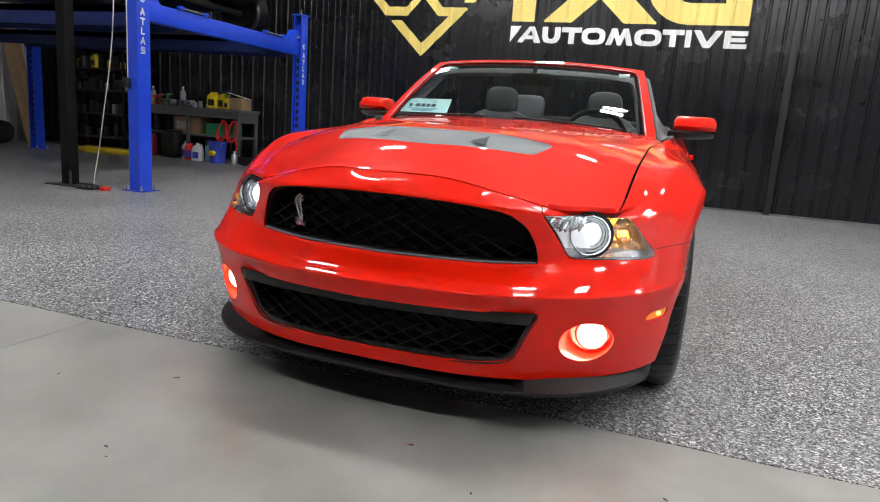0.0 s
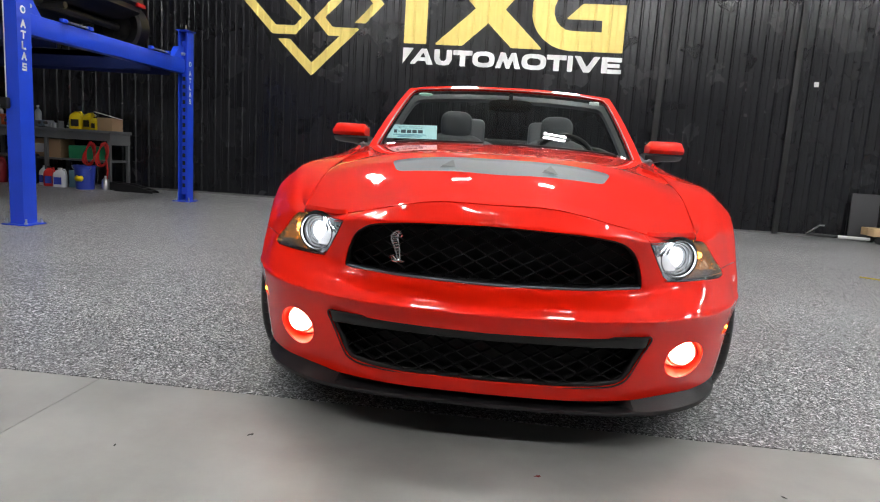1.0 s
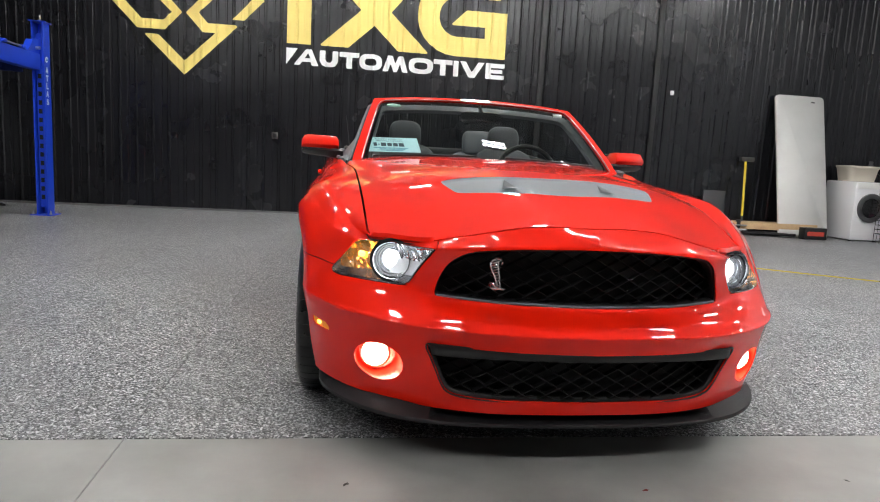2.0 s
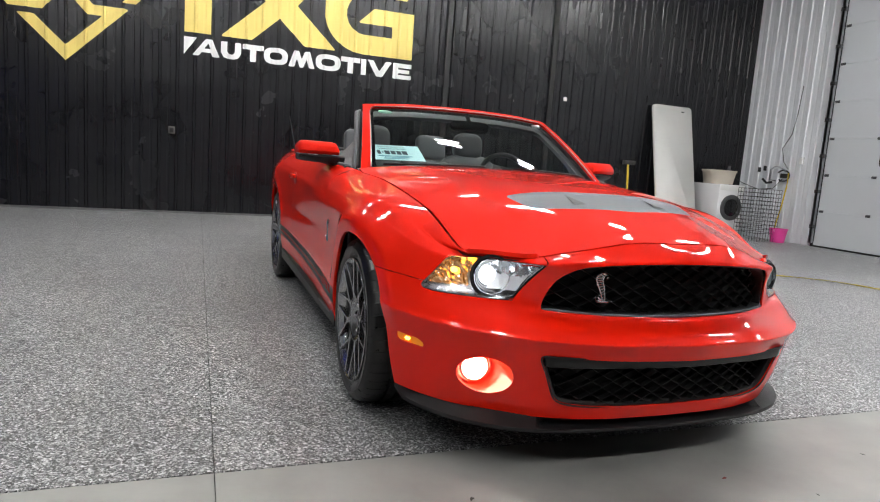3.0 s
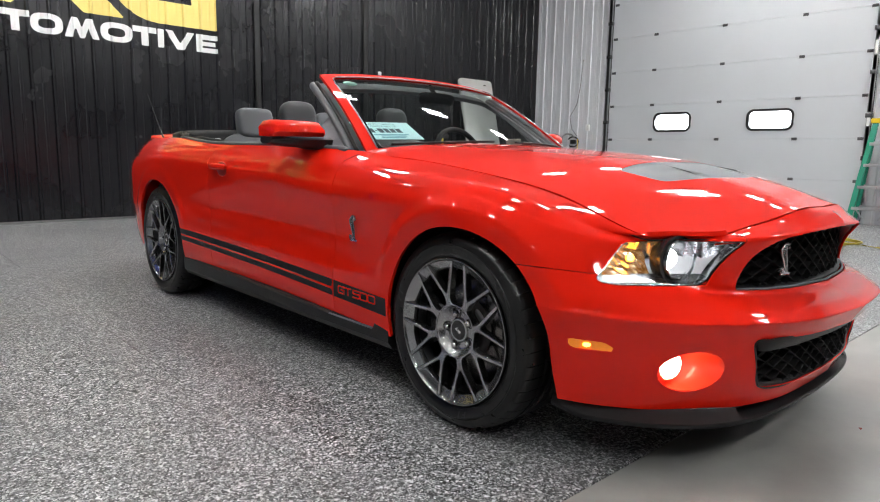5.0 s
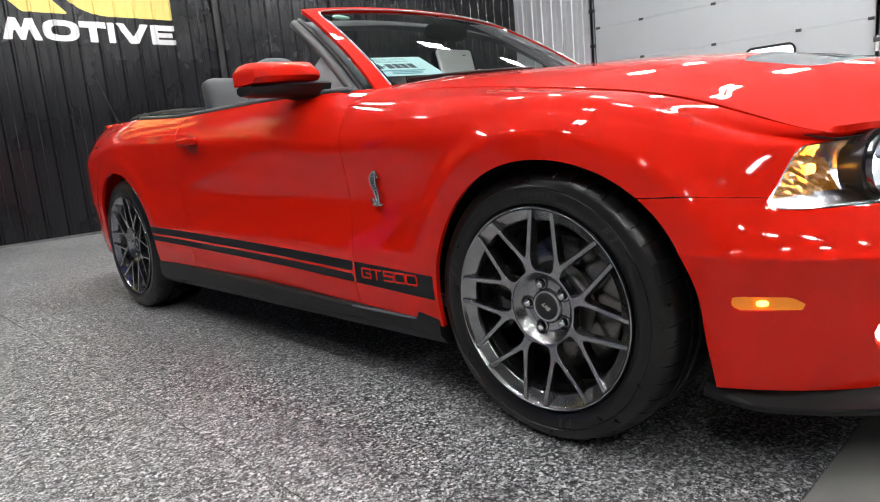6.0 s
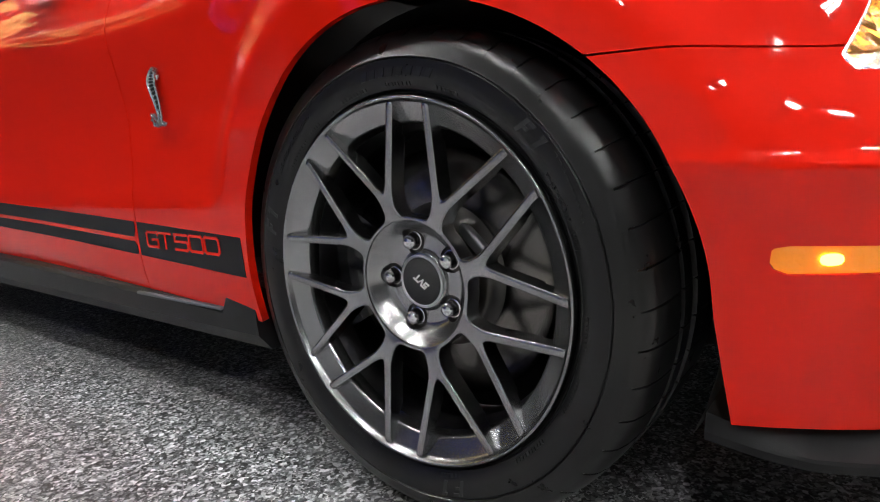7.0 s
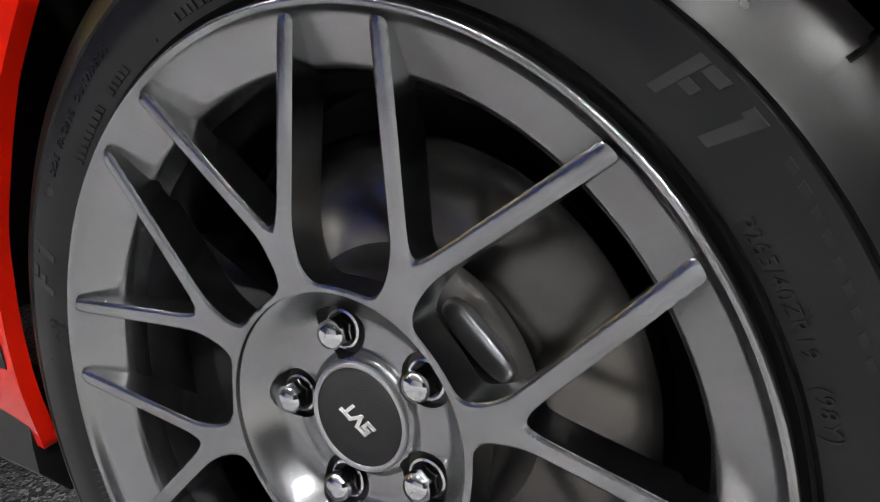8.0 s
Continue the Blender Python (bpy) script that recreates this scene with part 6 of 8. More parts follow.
tagged(sw, "white switch box on the black wall", "switch")
ol = new("wall_outlet")
part("box", boxes((-1.905, WALL_Y - 0.05, 1.13, -1.815, WALL_Y - 0.0195, 1.23), bevel=0.006), DARKSTEEL, ol)
part("socket", boxes((-1.885, WALL_Y - 0.056, 1.15, -1.835, WALL_Y - 0.0505, 1.21), bevel=0.003), TRIM, ol)
tagged(ol, "dark metal outlet box on the black wall", "outlet")
tagged(part("baseboard", boxes((WALL_L, WALL_Y - 0.03, 0.0, WALL_R, WALL_Y - 0.0195, 0.03)), material("dusty_base", (0.12, 0.12, 0.12), 0.8, vary=0.6, vary_scale=14), smooth=False), "dusty strip at the foot of the black wall", "baseboard", kind="structure")

# ---- sectional garage door in the east wall ----
door = tagged(new("garage_door"), "white insulated sectional garage door with two oval windows, closed", "garage door")
DX = WALL_R - 0.03
SEC = 0.622
DARKGREY = material("dark_grey_metal", (0.09, 0.09, 0.095), 0.45, metal=0.6)
LOUD = glowing("daylight_outside", (0.95, 0.98, 1.0), 5.0)
WINDOWS = ((2.37, 3.07), (4.05, 4.74))


def window_sd(V, grow=0.0):
    f = np.full(len(V), 9.0)
    for a, b in WINDOWS:
        r = 0.10
        qx = np.abs(V[:, 1] - (a + b) / 2) - ((b - a) / 2 - r)
        qz = np.abs(V[:, 2] - 1.548) - (0.158 - r)
        f = np.minimum(f, np.hypot(np.maximum(qx, 0), np.maximum(qz, 0)) + np.minimum(np.maximum(qx, qz), 0) - r - grow)
    return f


for i in range(7):
    z0, z1 = i * SEC + 0.0025, (i + 1) * SEC + 0.0005
    if i == 2:
        ys, zs = np.arange(DOOR_Y0, DOOR_Y1 + 0.01, 0.02), np.linspace(z0, z1, 31)
        G = np.zeros((len(ys), len(zs), 3))
        G[..., 0], G[..., 1], G[..., 2] = DX, ys[::-1][:, None], zs[None]
        V, F = sheet(G)
        V, F = trim(V, F, window_sd)
        panel("door_section", V, F, DOOR_M, door, depth=0.045)
    else:
        part("door_section", boxes((DX, DOOR_Y0, z0, DX + 0.045, DOOR_Y1, z1), bevel=0.002), DOOR_M, door, smooth=False)
    if 0 < i:
        for y in (1.42, 2.325, 3.56, 4.80, 5.64):
            bm = boxes((DX - 0.008, y - 0.040, z0 - 0.026, DX - 0.002, y + 0.040, z0 + 0.018), (DX - 0.028, y - 0.033, z0 - 0.013, DX - 0.004, y + 0.033, z0 + 0.006), bevel=0.002)
            part("hinge", bm, DARKGREY, door)
for a, b in WINDOWS:
    ys, zs = np.arange(a - 0.1, b + 0.1, 0.012), np.arange(1.548 - 0.25, 1.548 + 0.25, 0.012)
    G = np.zeros((len(ys), len(zs), 3))
    G[..., 0], G[..., 1], G[..., 2] = DX - 0.012, ys[::-1][:, None], zs[None]
    V, F = sheet(G)
    V, F = trim(V, F, lambda V: np.minimum(window_sd(V) + 0.022, 0.016 - window_sd(V)))
    wnd = panel("window_frame", V, F, TRIM, door, depth=0.04)
    pane = part("pane", boxes((DX + 0.015, a - 0.01, 1.38, DX + 0.02, b + 0.01, 1.715)), CLEAR, wnd, smooth=False)
    pane.visible_shadow = False
for i, (a, b) in enumerate(WINDOWS):
    tagged(part("backdrop_%d" % (i + 1), boxes((WALL_R + 0.06, a - 0.06, 1.30, WALL_R + 0.07, b + 0.06, 1.79)), LOUD, smooth=False), "bright daylight outside the door window", "backdrop", kind="structure")
part("bottom_seal", boxes((DX - 0.006, DOOR_Y0, 0.0, DX + 0.05, DOOR_Y1, 0.03)), TRIM, door, smooth=False)
GALV = material("galvanised_steel", (0.42, 0.43, 0.45), 0.42, metal=1.0, vary=0.2, vary_scale=30)
for y, d in ((DOOR_Y0 - 0.03, -1), (DOOR_Y1 + 0.03, 1)):
    part("track", boxes((DX - 0.075, y - 0.022, 0.06, DX - 0.02, y + 0.022, DOOR_H), (DX - 0.075, y - 0.03, 0.06, DX - 0.07, y + 0.03, DOOR_H)), GALV, door, smooth=False)
    part("jamb_seal", boxes((DX - 0.018, y - 0.028, 0.0, DX - 0.004, y + 0.028, DOOR_H)), TRIM, door, smooth=False)
    for z in np.arange(0.35, 4.2, 0.61):
        part("track_bracket", boxes((DX - 0.08, y - 0.045, z - 0.03, DX - 0.018, y + 0.045, z + 0.03), bevel=0.003), DARKGREY, door)
for z in (1.0, 2.0):
    part("track_label", boxes((DX - 0.078, DOOR_Y0 - 0.05, z + 0.42, DX - 0.0755, DOOR_Y0 - 0.012, z + 0.62)), WHITE, door, smooth=False)
part("strut", boxes((DX - 0.06, 3.53, 3.70, DX - 0.006, 3.60, 4.25), bevel=0.004), STEEL, door)

# cable and hose hooks on the white wall
pts = [(WALL_R - 0.03, 6.36, 2.81), (WALL_R - 0.03, 6.40, 2.3), (WALL_R - 0.035, 6.46, 1.95), (WALL_R - 0.035, 6.62, 1.7), (WALL_R - 0.04, 6.55, 1.45), (WALL_R - 0.05, 6.42, 1.32)]
tagged(part("wall_cable", tube(bmesh.new(), pts, 0.006, 6), TRIM), "thin black cable hanging on the white wall", "cable")
hk = new("hose_hook")
bm = tube(bmesh.new(), [(WALL_R - 0.06, 6.50 + 0.13 * math.cos(a), 1.20 + 0.10 * math.sin(a)) for a in np.linspace(0.5, 5.4, 20)], 0.014, 8)
part("hook", bm, TRIM, hk)
part("bracket", boxes((WALL_R - 0.07, 6.44, 1.16, WALL_R - 0.02, 6.56, 1.24), bevel=0.006), TRIM, hk)
YELLOW = material("yellow_plastic", (0.72, 0.52, 0.02), 0.4)
part("hose", tube(bmesh.new(), [(WALL_R - 0.07, 6.38, 1.25), (WALL_R - 0.10, 6.36, 1.0), (WALL_R - 0.10, 6.42, 0.6), (WALL_R - 0.14, 6.46, 0.25), (WALL_R - 0.2, 6.4, 0.06)], 0.012, 8), YELLOW, hk, "yellow air hose")
tagged(hk, "black hook with a yellow hose on the white wall", "hook")
uh = new("steel_hook")
part("bracket", tube(bmesh.new(), [(WALL_R - 0.02, 6.70, 1.10), (WALL_R - 0.16, 6.70, 1.11), (WALL_R - 0.17, 6.69, 1.30), (WALL_R - 0.16, 6.60, 1.36), (WALL_R - 0.15, 6.48, 1.35), (WALL_R - 0.05, 6.46, 1.28)], 0.016, 8), GALV, uh)
part("handle_grip", tube(bmesh.new(), [(WALL_R - 0.10, 6.92, 1.12), (WALL_R - 0.12, 6.80, 1.05), (WALL_R - 0.10, 6.70, 1.07)], 0.022, 8), TRIM, uh)
tagged(uh, "bent steel hook with a black grip on the white wall", "hook")
pts = [(8.02, 7.18, 1.16), (8.20, 7.05, 1.02), (8.42, 6.86, 0.92), (WALL_R - 0.09, 6.66, 0.96), (WALL_R - 0.07, 6.50, 1.14)]
tagged(part("hanging_cable", tube(bmesh.new(), pts, 0.007, 6), TRIM), "thin black cable strung from the canister to the hook", "cable")
for y, z in ((6.95, 1.28), (7.08, 1.25)):
    tagged(part("wall_clip", boxes((WALL_R - 0.05, y, z, WALL_R - 0.0, y + 0.03, z + 0.09), bevel=0.004), TRIM), "small black clip on the white wall", "clip", "wall clips")
tagged(part("wall_socket", boxes((WALL_R - 0.035, 6.15, 1.42, WALL_R - 0.0, 6.23, 1.54), bevel=0.004), WHITE), "small white socket on the white wall", "socket")

# step ladder
GREEN = material("green_fibreglass", (0.01, 0.26, 0.16), 0.4, vary=0.1)
ALU = material("aluminium", (0.62, 0.63, 0.65), 0.35, metal=1.0, rough_vary=0.08, vary_scale=12)
lad = new("step_ladder")
for y0, y1 in ((1.36, 1.19), (0.82, 0.93)):
    bm = boxes((-.02, -.035, 0, .02, .035, 1.0))
    for v in bm.verts:
        k = v.co.z
        v.co = Vector((8.20 + 0.20 * k + v.co.x, y0 + (y1 - y0) * k + v.co.y, k * 1.47))
    part("front_rail", bm, GREEN, lad, smooth=False)
    bm = boxes((-.015, -.025, 0, .015, .025, 1.0))
    for v in bm.verts:
        k = v.co.z
        v.co = Vector((8.54 - 0.12 * k + v.co.x, y0 + (y1 - y0) * k + v.co.y, k * 1.44))
    part("rear_rail", bm, GREEN, lad, smooth=False)
    part("foot", boxes((8.17, y0 - .045, 0, 8.24, y0 + .045, .05), bevel=0.006), TRIM, lad)
for z in (.26, .56, .87, 1.17):
    k = z / 1.47
    part("step", boxes((8.16 + 0.20 * k, 0.82 + 0.11 * k, z - .03, 8.26 + 0.20 * k, 1.36 - 0.17 * k, z + .012), bevel=0.004), ALU, lad)
    part("rear_bar", boxes((8.52 - 0.12 * k, 0.84 + 0.11 * k, z, 8.535 - 0.12 * k, 1.34 - 0.17 * k, z + .03)), ALU, lad, smooth=False)
for y, d in ((1.30, -1), (0.88, 1)):
    part("brace", rods(((8.22, y, .27), (8.24, y + d * 0.12, .10), .010)), ALU, lad)
part("top_cap", boxes((8.36, 0.87, 1.45, 8.50, 1.25, 1.52), bevel=0.012), YELLOW, lad, "yellow plastic top cap")
tagged(lad, "green fibreglass step ladder with aluminium steps and yellow cap", "ladder")
tagged(part("caster_wheel", lathe(bmesh.new(), [(0.02, -0.03), (0.075, -0.03), (0.085, -0.015), (0.085, 0.015), (0.075, 0.03), (0.02, 0.03)], 28, pose(8.0, 0.48, 0.085, 90, 0, 30)), RUBBER), "black rubber caster wheel lying by the ladder", "wheel")

# yellow extension cord
CORD = material("yellow_cord", (0.62, 0.48, 0.04), 0.45)
random.seed(4)
pts = [(3.4, 3.6, 0.008), (4.3, 3.0, 0.008), (5.0, 2.55, 0.008), (5.2, 2.0, 0.008), (5.32, 1.55, 0.008), (5.55, 1.2, 0.008)]
for i in range(70):
    a = i * 0.42
    pts.append((5.72 + (0.34 + 0.05 * math.sin(i * 1.7)) * math.cos(a), 0.80 + (0.22 + 0.05 * math.cos(i * 0.9)) * math.sin(a), 0.010 + 0.0006 * i))
pts += [(5.75, 0.45, 0.01), (5.65, 0.1, 0.008), (5.9, -0.5, 0.008), (6.6, -1.3, 0.008), (7.5, -1.8, 0.008)]
f = [cubic(range(len(pts)), [p[c] for p in pts]) for c in range(3)]
fine = [tuple(float(g(t)) for g in f) for t in np.linspace(0, len(pts) - 1, len(pts) * 4)]
tagged(part("coiled_cable", tube(bmesh.new(), [(x, y, max(0.007, z)) for x, y, z in fine], 0.0065, 6), CORD), "coiled yellow power cable lying on the floor", "cable")

# folding table leaning on the black wall
TABLE = material("white_table_plastic", (0.66, 0.66, 0.64), 0.5, vary=0.1, vary_scale=3, bump=0.2, bump_scale=250)
tb = new("folding_table")
w2, h2, r = 0.44, 1.19, 0.07
out = []
for cx, cy, a0 in ((w2 - r, h2 - r, 0), (-w2 + r, h2 - r, 90), (-w2 + r, -h2 + r, 180), (w2 - r, -h2 + r, 270)):
    out += [(cx + r * math.cos(radians(a0 + q)), cy + r * math.sin(radians(a0 + q))) for q in range(0, 91, 15)]
lean = Matrix.Translation((6.70, 7.235, 1.165)) @ pose(0, 0, 0, 90 - 13, 0, 0)
part("tabletop", prism(bmesh.new(), out, lean, 0.045), TABLE, tb)
part("frame_rail", boxes((-0.36, -1.05, -0.025, -0.33, 1.05, -0.0004), m=lean), DARKGREY, tb, smooth=False)
part("frame_rail", boxes((0.33, -1.05, -0.025, 0.36, 1.05, -0.0004), m=lean), DARKGREY, tb, smooth=False)
part("table_mark", boxes((0.20, 1.08, 0.0455, 0.27, 1.10, 0.047), m=lean), TRIM, tb, smooth=False)
tagged(tb, "white plastic folding table leaning upright on the black wall", "table")

# washing machine, tub, rack and bucket in the corner
APPL = material("white_enamel", (0.75, 0.75, 0.76), 0.25, coat=0.3)
wm = new("washing_machine")
part("cabinet", boxes((7.38, 6.75, 0.02, 7.97, 7.42, 0.97), bevel=0.015), APPL, wm)
part("control_panel", boxes((7.40, 6.742, 0.86, 7.95, 6.7495, 0.95), bevel=0.003), TABLE, wm)
part("door_ring", lathe(bmesh.new(), [(0.235, 0.0), (0.235, 0.03), (0.215, 0.04), (0.17, 0.035), (0.16, 0.02)], 40, pose(7.68, 6.749, 0.55, 90)), DARKGREY, wm)
part("door_glass", lathe(bmesh.new(), [(0.165, 0.015), (0.12, 0.03), (0.0005, 0.035)], 40, pose(7.68, 6.749, 0.55, 90)), BLACK_GLOSS, wm)
for x, y in ((7.45, 6.82), (7.9, 6.82), (7.45, 7.35), (7.9, 7.35)):
    part("foot", rods(((x, y, 0), (x, y, 0.03), .025)), TRIM, wm)
tagged(wm, "white front-loading washing machine with a dark door", "washing machine")
TUB = material("beige_plastic", (0.55, 0.50, 0.42), 0.5, vary=0.1)
bm = bmesh.new()
prev = None
for k, z in ((0.84, 0.972), (0.97, 1.18), (1.0, 1.185), (1.03, 1.20), (1.03, 1.225), (0.96, 1.225), (0.92, 1.18), (0.80, 0.985)):
    ring = [bm.verts.new((7.64 + 0.30 * k * math.copysign(abs(math.cos(a)) ** 0.5, math.cos(a)), 7.08 + 0.20 * k * math.copysign(abs(math.sin(a)) ** 0.5, math.sin(a)), z)) for a in np.linspace(0, 2 * math.pi, 33)[:-1]]
    if prev:
        for i in range(32):
            bm.faces.new((prev[i], prev[(i + 1) % 32], ring[(i + 1) % 32], ring[i]))
    prev = ring
bm.faces.new(prev)
tagged(part("laundry_tub", bm, TUB), "beige plastic tub on the washing machine", "tub")
tagged(part("spray_can", rods(((7.98, 7.2, 0.97), (7.98, 7.2, 1.26), .04), ((7.98, 7.2, 1.26), (7.98, 7.2, 1.32), .03)), DARKGREY), "dark metal canister on the washing machine", "canister")
rk = new("wire_rack")
WIRE = material("black_wire", (0.02, 0.02, 0.02), 0.4, metal=0.5)
for z in np.linspace(0.15, 0.93, 12):
    part("wire_ring", rods(((7.74, 6.16, z), (8.24, 6.16, z), .004), ((8.24, 6.16, z), (8.24, 6.66, z), .004), ((7.74, 6.66, z), (8.24, 6.66, z), .004), ((7.74, 6.16, z), (7.74, 6.66, z), .004), seg=5), WIRE, rk)
for x in np.linspace(7.74, 8.24, 9):
    part("wire_upright", rods(((x, 6.16, 0.0), (x, 6.16, 0.93), .004), seg=5), WIRE, rk)
for y in np.linspace(6.22, 6.66, 8):
    part("wire_upright", rods(((7.74, y, 0.0), (7.74, y, 0.93), .004), seg=5), WIRE, rk)
tagged(rk, "black wire cage rack standing in the corner", "rack")
PINK = material("pink_plastic", (0.75, 0.06, 0.32), 0.4)
pk = new("pink_bucket")
part("body", lathe(bmesh.new(), [(0.0005, 0.0), (0.115, 0.0), (0.15, 0.23), (0.158, 0.235), (0.158, 0.25), (0.146, 0.25), (0.11, 0.012), (0.0005, 0.012)], 36, pose(8.30, 6.18, 0)), PINK, pk)
part("handle", tube(bmesh.new(), [(8.30 + 0.155 * math.cos(a), 6.18 - 0.04, 0.24 - 0.10 * math.sin(a)) for a in np.linspace(0, math.pi, 14)], 0.004, 6), WHITE, pk)
tagged(pk, "pink plastic bucket on the floor in the corner", "bucket")

# along the black wall: board, sledgehammer, timber, jack parts
tagged(part("leaning_board", boxes((5.18, 7.40, 0.0, 5.58, 7.425, 1.17), bevel=0.004, m=Matrix.Translation((0, 0, 0)) @ pose(0, 0.62, 0.0, -4) @ Matrix.Translation((0, -0.62 + 0.02, 0.0))), material("charcoal_board", (0.035, 0.036, 0.04), 0.45)), "dark grey board leaning on the black wall", "board")
WOOD = material("pine_timber", (0.52, 0.35, 0.19), 0.55, vary=0.25, vary_scale=9, bump=0.2, bump_scale=60)
hm = new("sledgehammer")
part("handle", rods(((5.74, 7.20, 0.30), (5.86, 7.46, 1.24), .019), seg=10), YELLOW, hm)
part("grip", rods(((5.72, 7.16, 0.16), (5.74, 7.20, 0.30), .020), seg=10), TRIM, hm)
part("head", boxes((5.76, 7.42, 1.20, 6.00, 7.50, 1.275), bevel=0.012), DARKSTEEL, hm)
tagged(hm, "yellow-handled sledgehammer leaning on the black wall", "sledgehammer")
tm = new("timber_dolly")
part("deck_board", boxes((5.28, 6.95, 0.11, 6.95, 7.12, 0.22), bevel=0.006), WOOD, tm)
part("deck_board", boxes((5.28, 7.13, 0.11, 6.95, 7.30, 0.22), bevel=0.006), WOOD, tm)
for x in (5.40, 6.8):
    for y in (7.0, 7.25):
        part("caster", rods(((x, y - .02, 0.055), (x, y + .02, 0.055), .055), ((x, y, 0.055), (x, y, 0.112), .015), seg=16), TRIM, tm)
tagged(tm, "pine timber dolly on small black wheels", "dolly")
jk = new("tow_bar")
part("bar", rods(((4.55, 7.36, 0.05), (6.5, 6.86, 0.05), .022)), TRIM, jk)
part("sticker", rods(((4.95, 7.257, 0.05), (5.35, 7.155, 0.05), .0235)), WHITE, jk)
part("hitch", rods(((4.55, 7.36, 0.06), (4.72, 7.34, 0.20), .016), ((4.72, 7.34, 0.20), (4.78, 7.33, 0.20), .020)), CHROME, jk)
part("clamp", boxes((5.50, 6.93, 0.0, 5.56, 6.99, 0.26), bevel=0.01), TRIM, jk)
part("clamp_bolt", rods(((5.40, 6.92, 0.10), (5.66, 6.92, 0.10), .022), ((5.40, 6.92, 0.17), (5.66, 6.92, 0.17), .014)), CHROME, jk)
part("ratchet_box", boxes((6.55, 6.72, 0.0, 6.95, 6.86, 0.19), bevel=0.01), BLACK_PL, jk)
part("box_label", boxes((6.60, 6.716, 0.06, 6.90, 6.7195, 0.13)), material("label_red", (0.5, 0.05, 0.03), 0.5), jk, smooth=False)
tagged(jk, "black steel tow bar with chrome fittings on the floor", "tow bar")
tagged(part("chain", tube(bmesh.new(), [(6.36 + 0.012 * math.sin(i * 2.1), 7.15, 0.22 + 0.02 * i) for i in range(25)], 0.016, 6, [0.013 + 0.007 * (i % 2) for i in range(25)]), CHROME), "hanging bright steel chain", "chain")

# small litter and scuffs on the concrete
SCUFF = material("dark_scuff", (0.05, 0.05, 0.047), 0.8)
LEAF = material("dry_red_leaf", (0.20, 0.02, 0.015), 0.7)
rs = random.Random(11)


def fleck(x, y, size, turn, mat, name, label, category, group):
    """A curled scrap: an uneven outline a few millimetres high."""
    n = 9
    bm = bmesh.new()
    rim_v = []
    for i in range(n):
        a = 2 * math.pi * i / n
        q = size * rs.uniform(0.45, 1.0)
        u, v = q * math.cos(a), 0.45 * q * math.sin(a)
        rim_v.append(bm.verts.new((x + u * math.cos(turn) - v * math.sin(turn), y + u * math.sin(turn) + v * math.cos(turn), -0.0016 + rs.uniform(0, 0.1) * size)))
    top_v = bm.verts.new((x, y, -0.001 + 0.12 * size))
    for i in range(n):
        bm.faces.new((rim_v[i], rim_v[(i + 1) % n], top_v))
    tagged(part(name, bm, mat, smooth=False), label, category, group)


fleck(0.184, -0.932, 0.016, 0.4, LEAF, "leaf_scrap", "dry dark red leaf scrap on the concrete", "leaf", "")
for x, y, sz in ((-1.08, -1.02, 0.012), (-0.56, -1.32, 0.011), (-0.52, -1.36, 0.008), (0.02, -1.40, 0.013), (-0.72, -0.86, 0.018), (-1.28, -1.28, 0.007), (0.42, -1.10, 0.010), (-1.9, -1.0, 0.010), (0.9, -0.9, 0.012), (1.5, -0.75, 0.010)):
    fleck(x, y, sz, rs.uniform(0, 3), SCUFF, "floor_scrap", "small dark scrap of dirt on the concrete", "scrap", "floor scraps")

# ---- four-post lift and the things round it ----


def lift_column(x, y, face):
    """A blue channel post with a foot plate and a slotted latch rail inside; face: which way along y its open side looks."""
    ob = new("lift_column")
    w, d, h = 0.135, 0.175, 2.33
    y_web, y_lip = y - face * d / 2, y + face * d / 2
    bm = boxes((x - w / 2, min(y_web, y_lip), 0.012, x - w / 2 + 0.014, max(y_web, y_lip), h), (x + w / 2 - 0.014, min(y_web, y_lip), 0.012, x + w / 2, max(y_web, y_lip), h))
    box(bm, x - w / 2 + 0.014, min(y_web, y_web + face * 0.012), 0.012, x + w / 2 - 0.014, max(y_web, y_web + face * 0.012), h)
    part("post", bm, BLUE, ob, smooth=False)
    part("foot_plate", boxes((x - 0.13, y - 0.13, 0, x + 0.13, y + 0.13, 0.012), bevel=0.003), BLUE, ob)
    for a, b in ((-.1, -.1), (.1, -.1), (-.1, .1), (.1, .1)):
        part("anchor_bolt", rods(((x + a, y + b, 0.012), (x + a, y + b, 0.06), .009), ((x + a, y + b, 0.012), (x + a, y + b, 0.028), .016), seg=8), SILVER, ob)
    part("top_plate", boxes((x - w / 2 - .02, y - d / 2 - .02, h, x + w / 2 + .02, y + d / 2 + .02, h + .014), bevel=.002), BLUE, ob)
    part("top_bolt", rods(((x, y, h + .014), (x, y, h + .09), .009), ((x, y, h + .014), (x, y, h + .035), .018), seg=8), SILVER, ob)
    yr = y + face * 0.045
    rail = part("latch_rail", boxes((x - 0.034, yr - .006, 0.1, x + 0.034, yr + .006, 2.2)), BLUE, ob, smooth=False)
    for z in np.arange(0.2, 1.75, 0.105):
        part("latch_slot", boxes((x - 0.020, yr - .0085, z, x + 0.020, yr + .0085, z + 0.055)), DARK, rail, smooth=False)
    return tagged(ob, "blue steel post of a four-post car lift", "lift column", "lift columns")


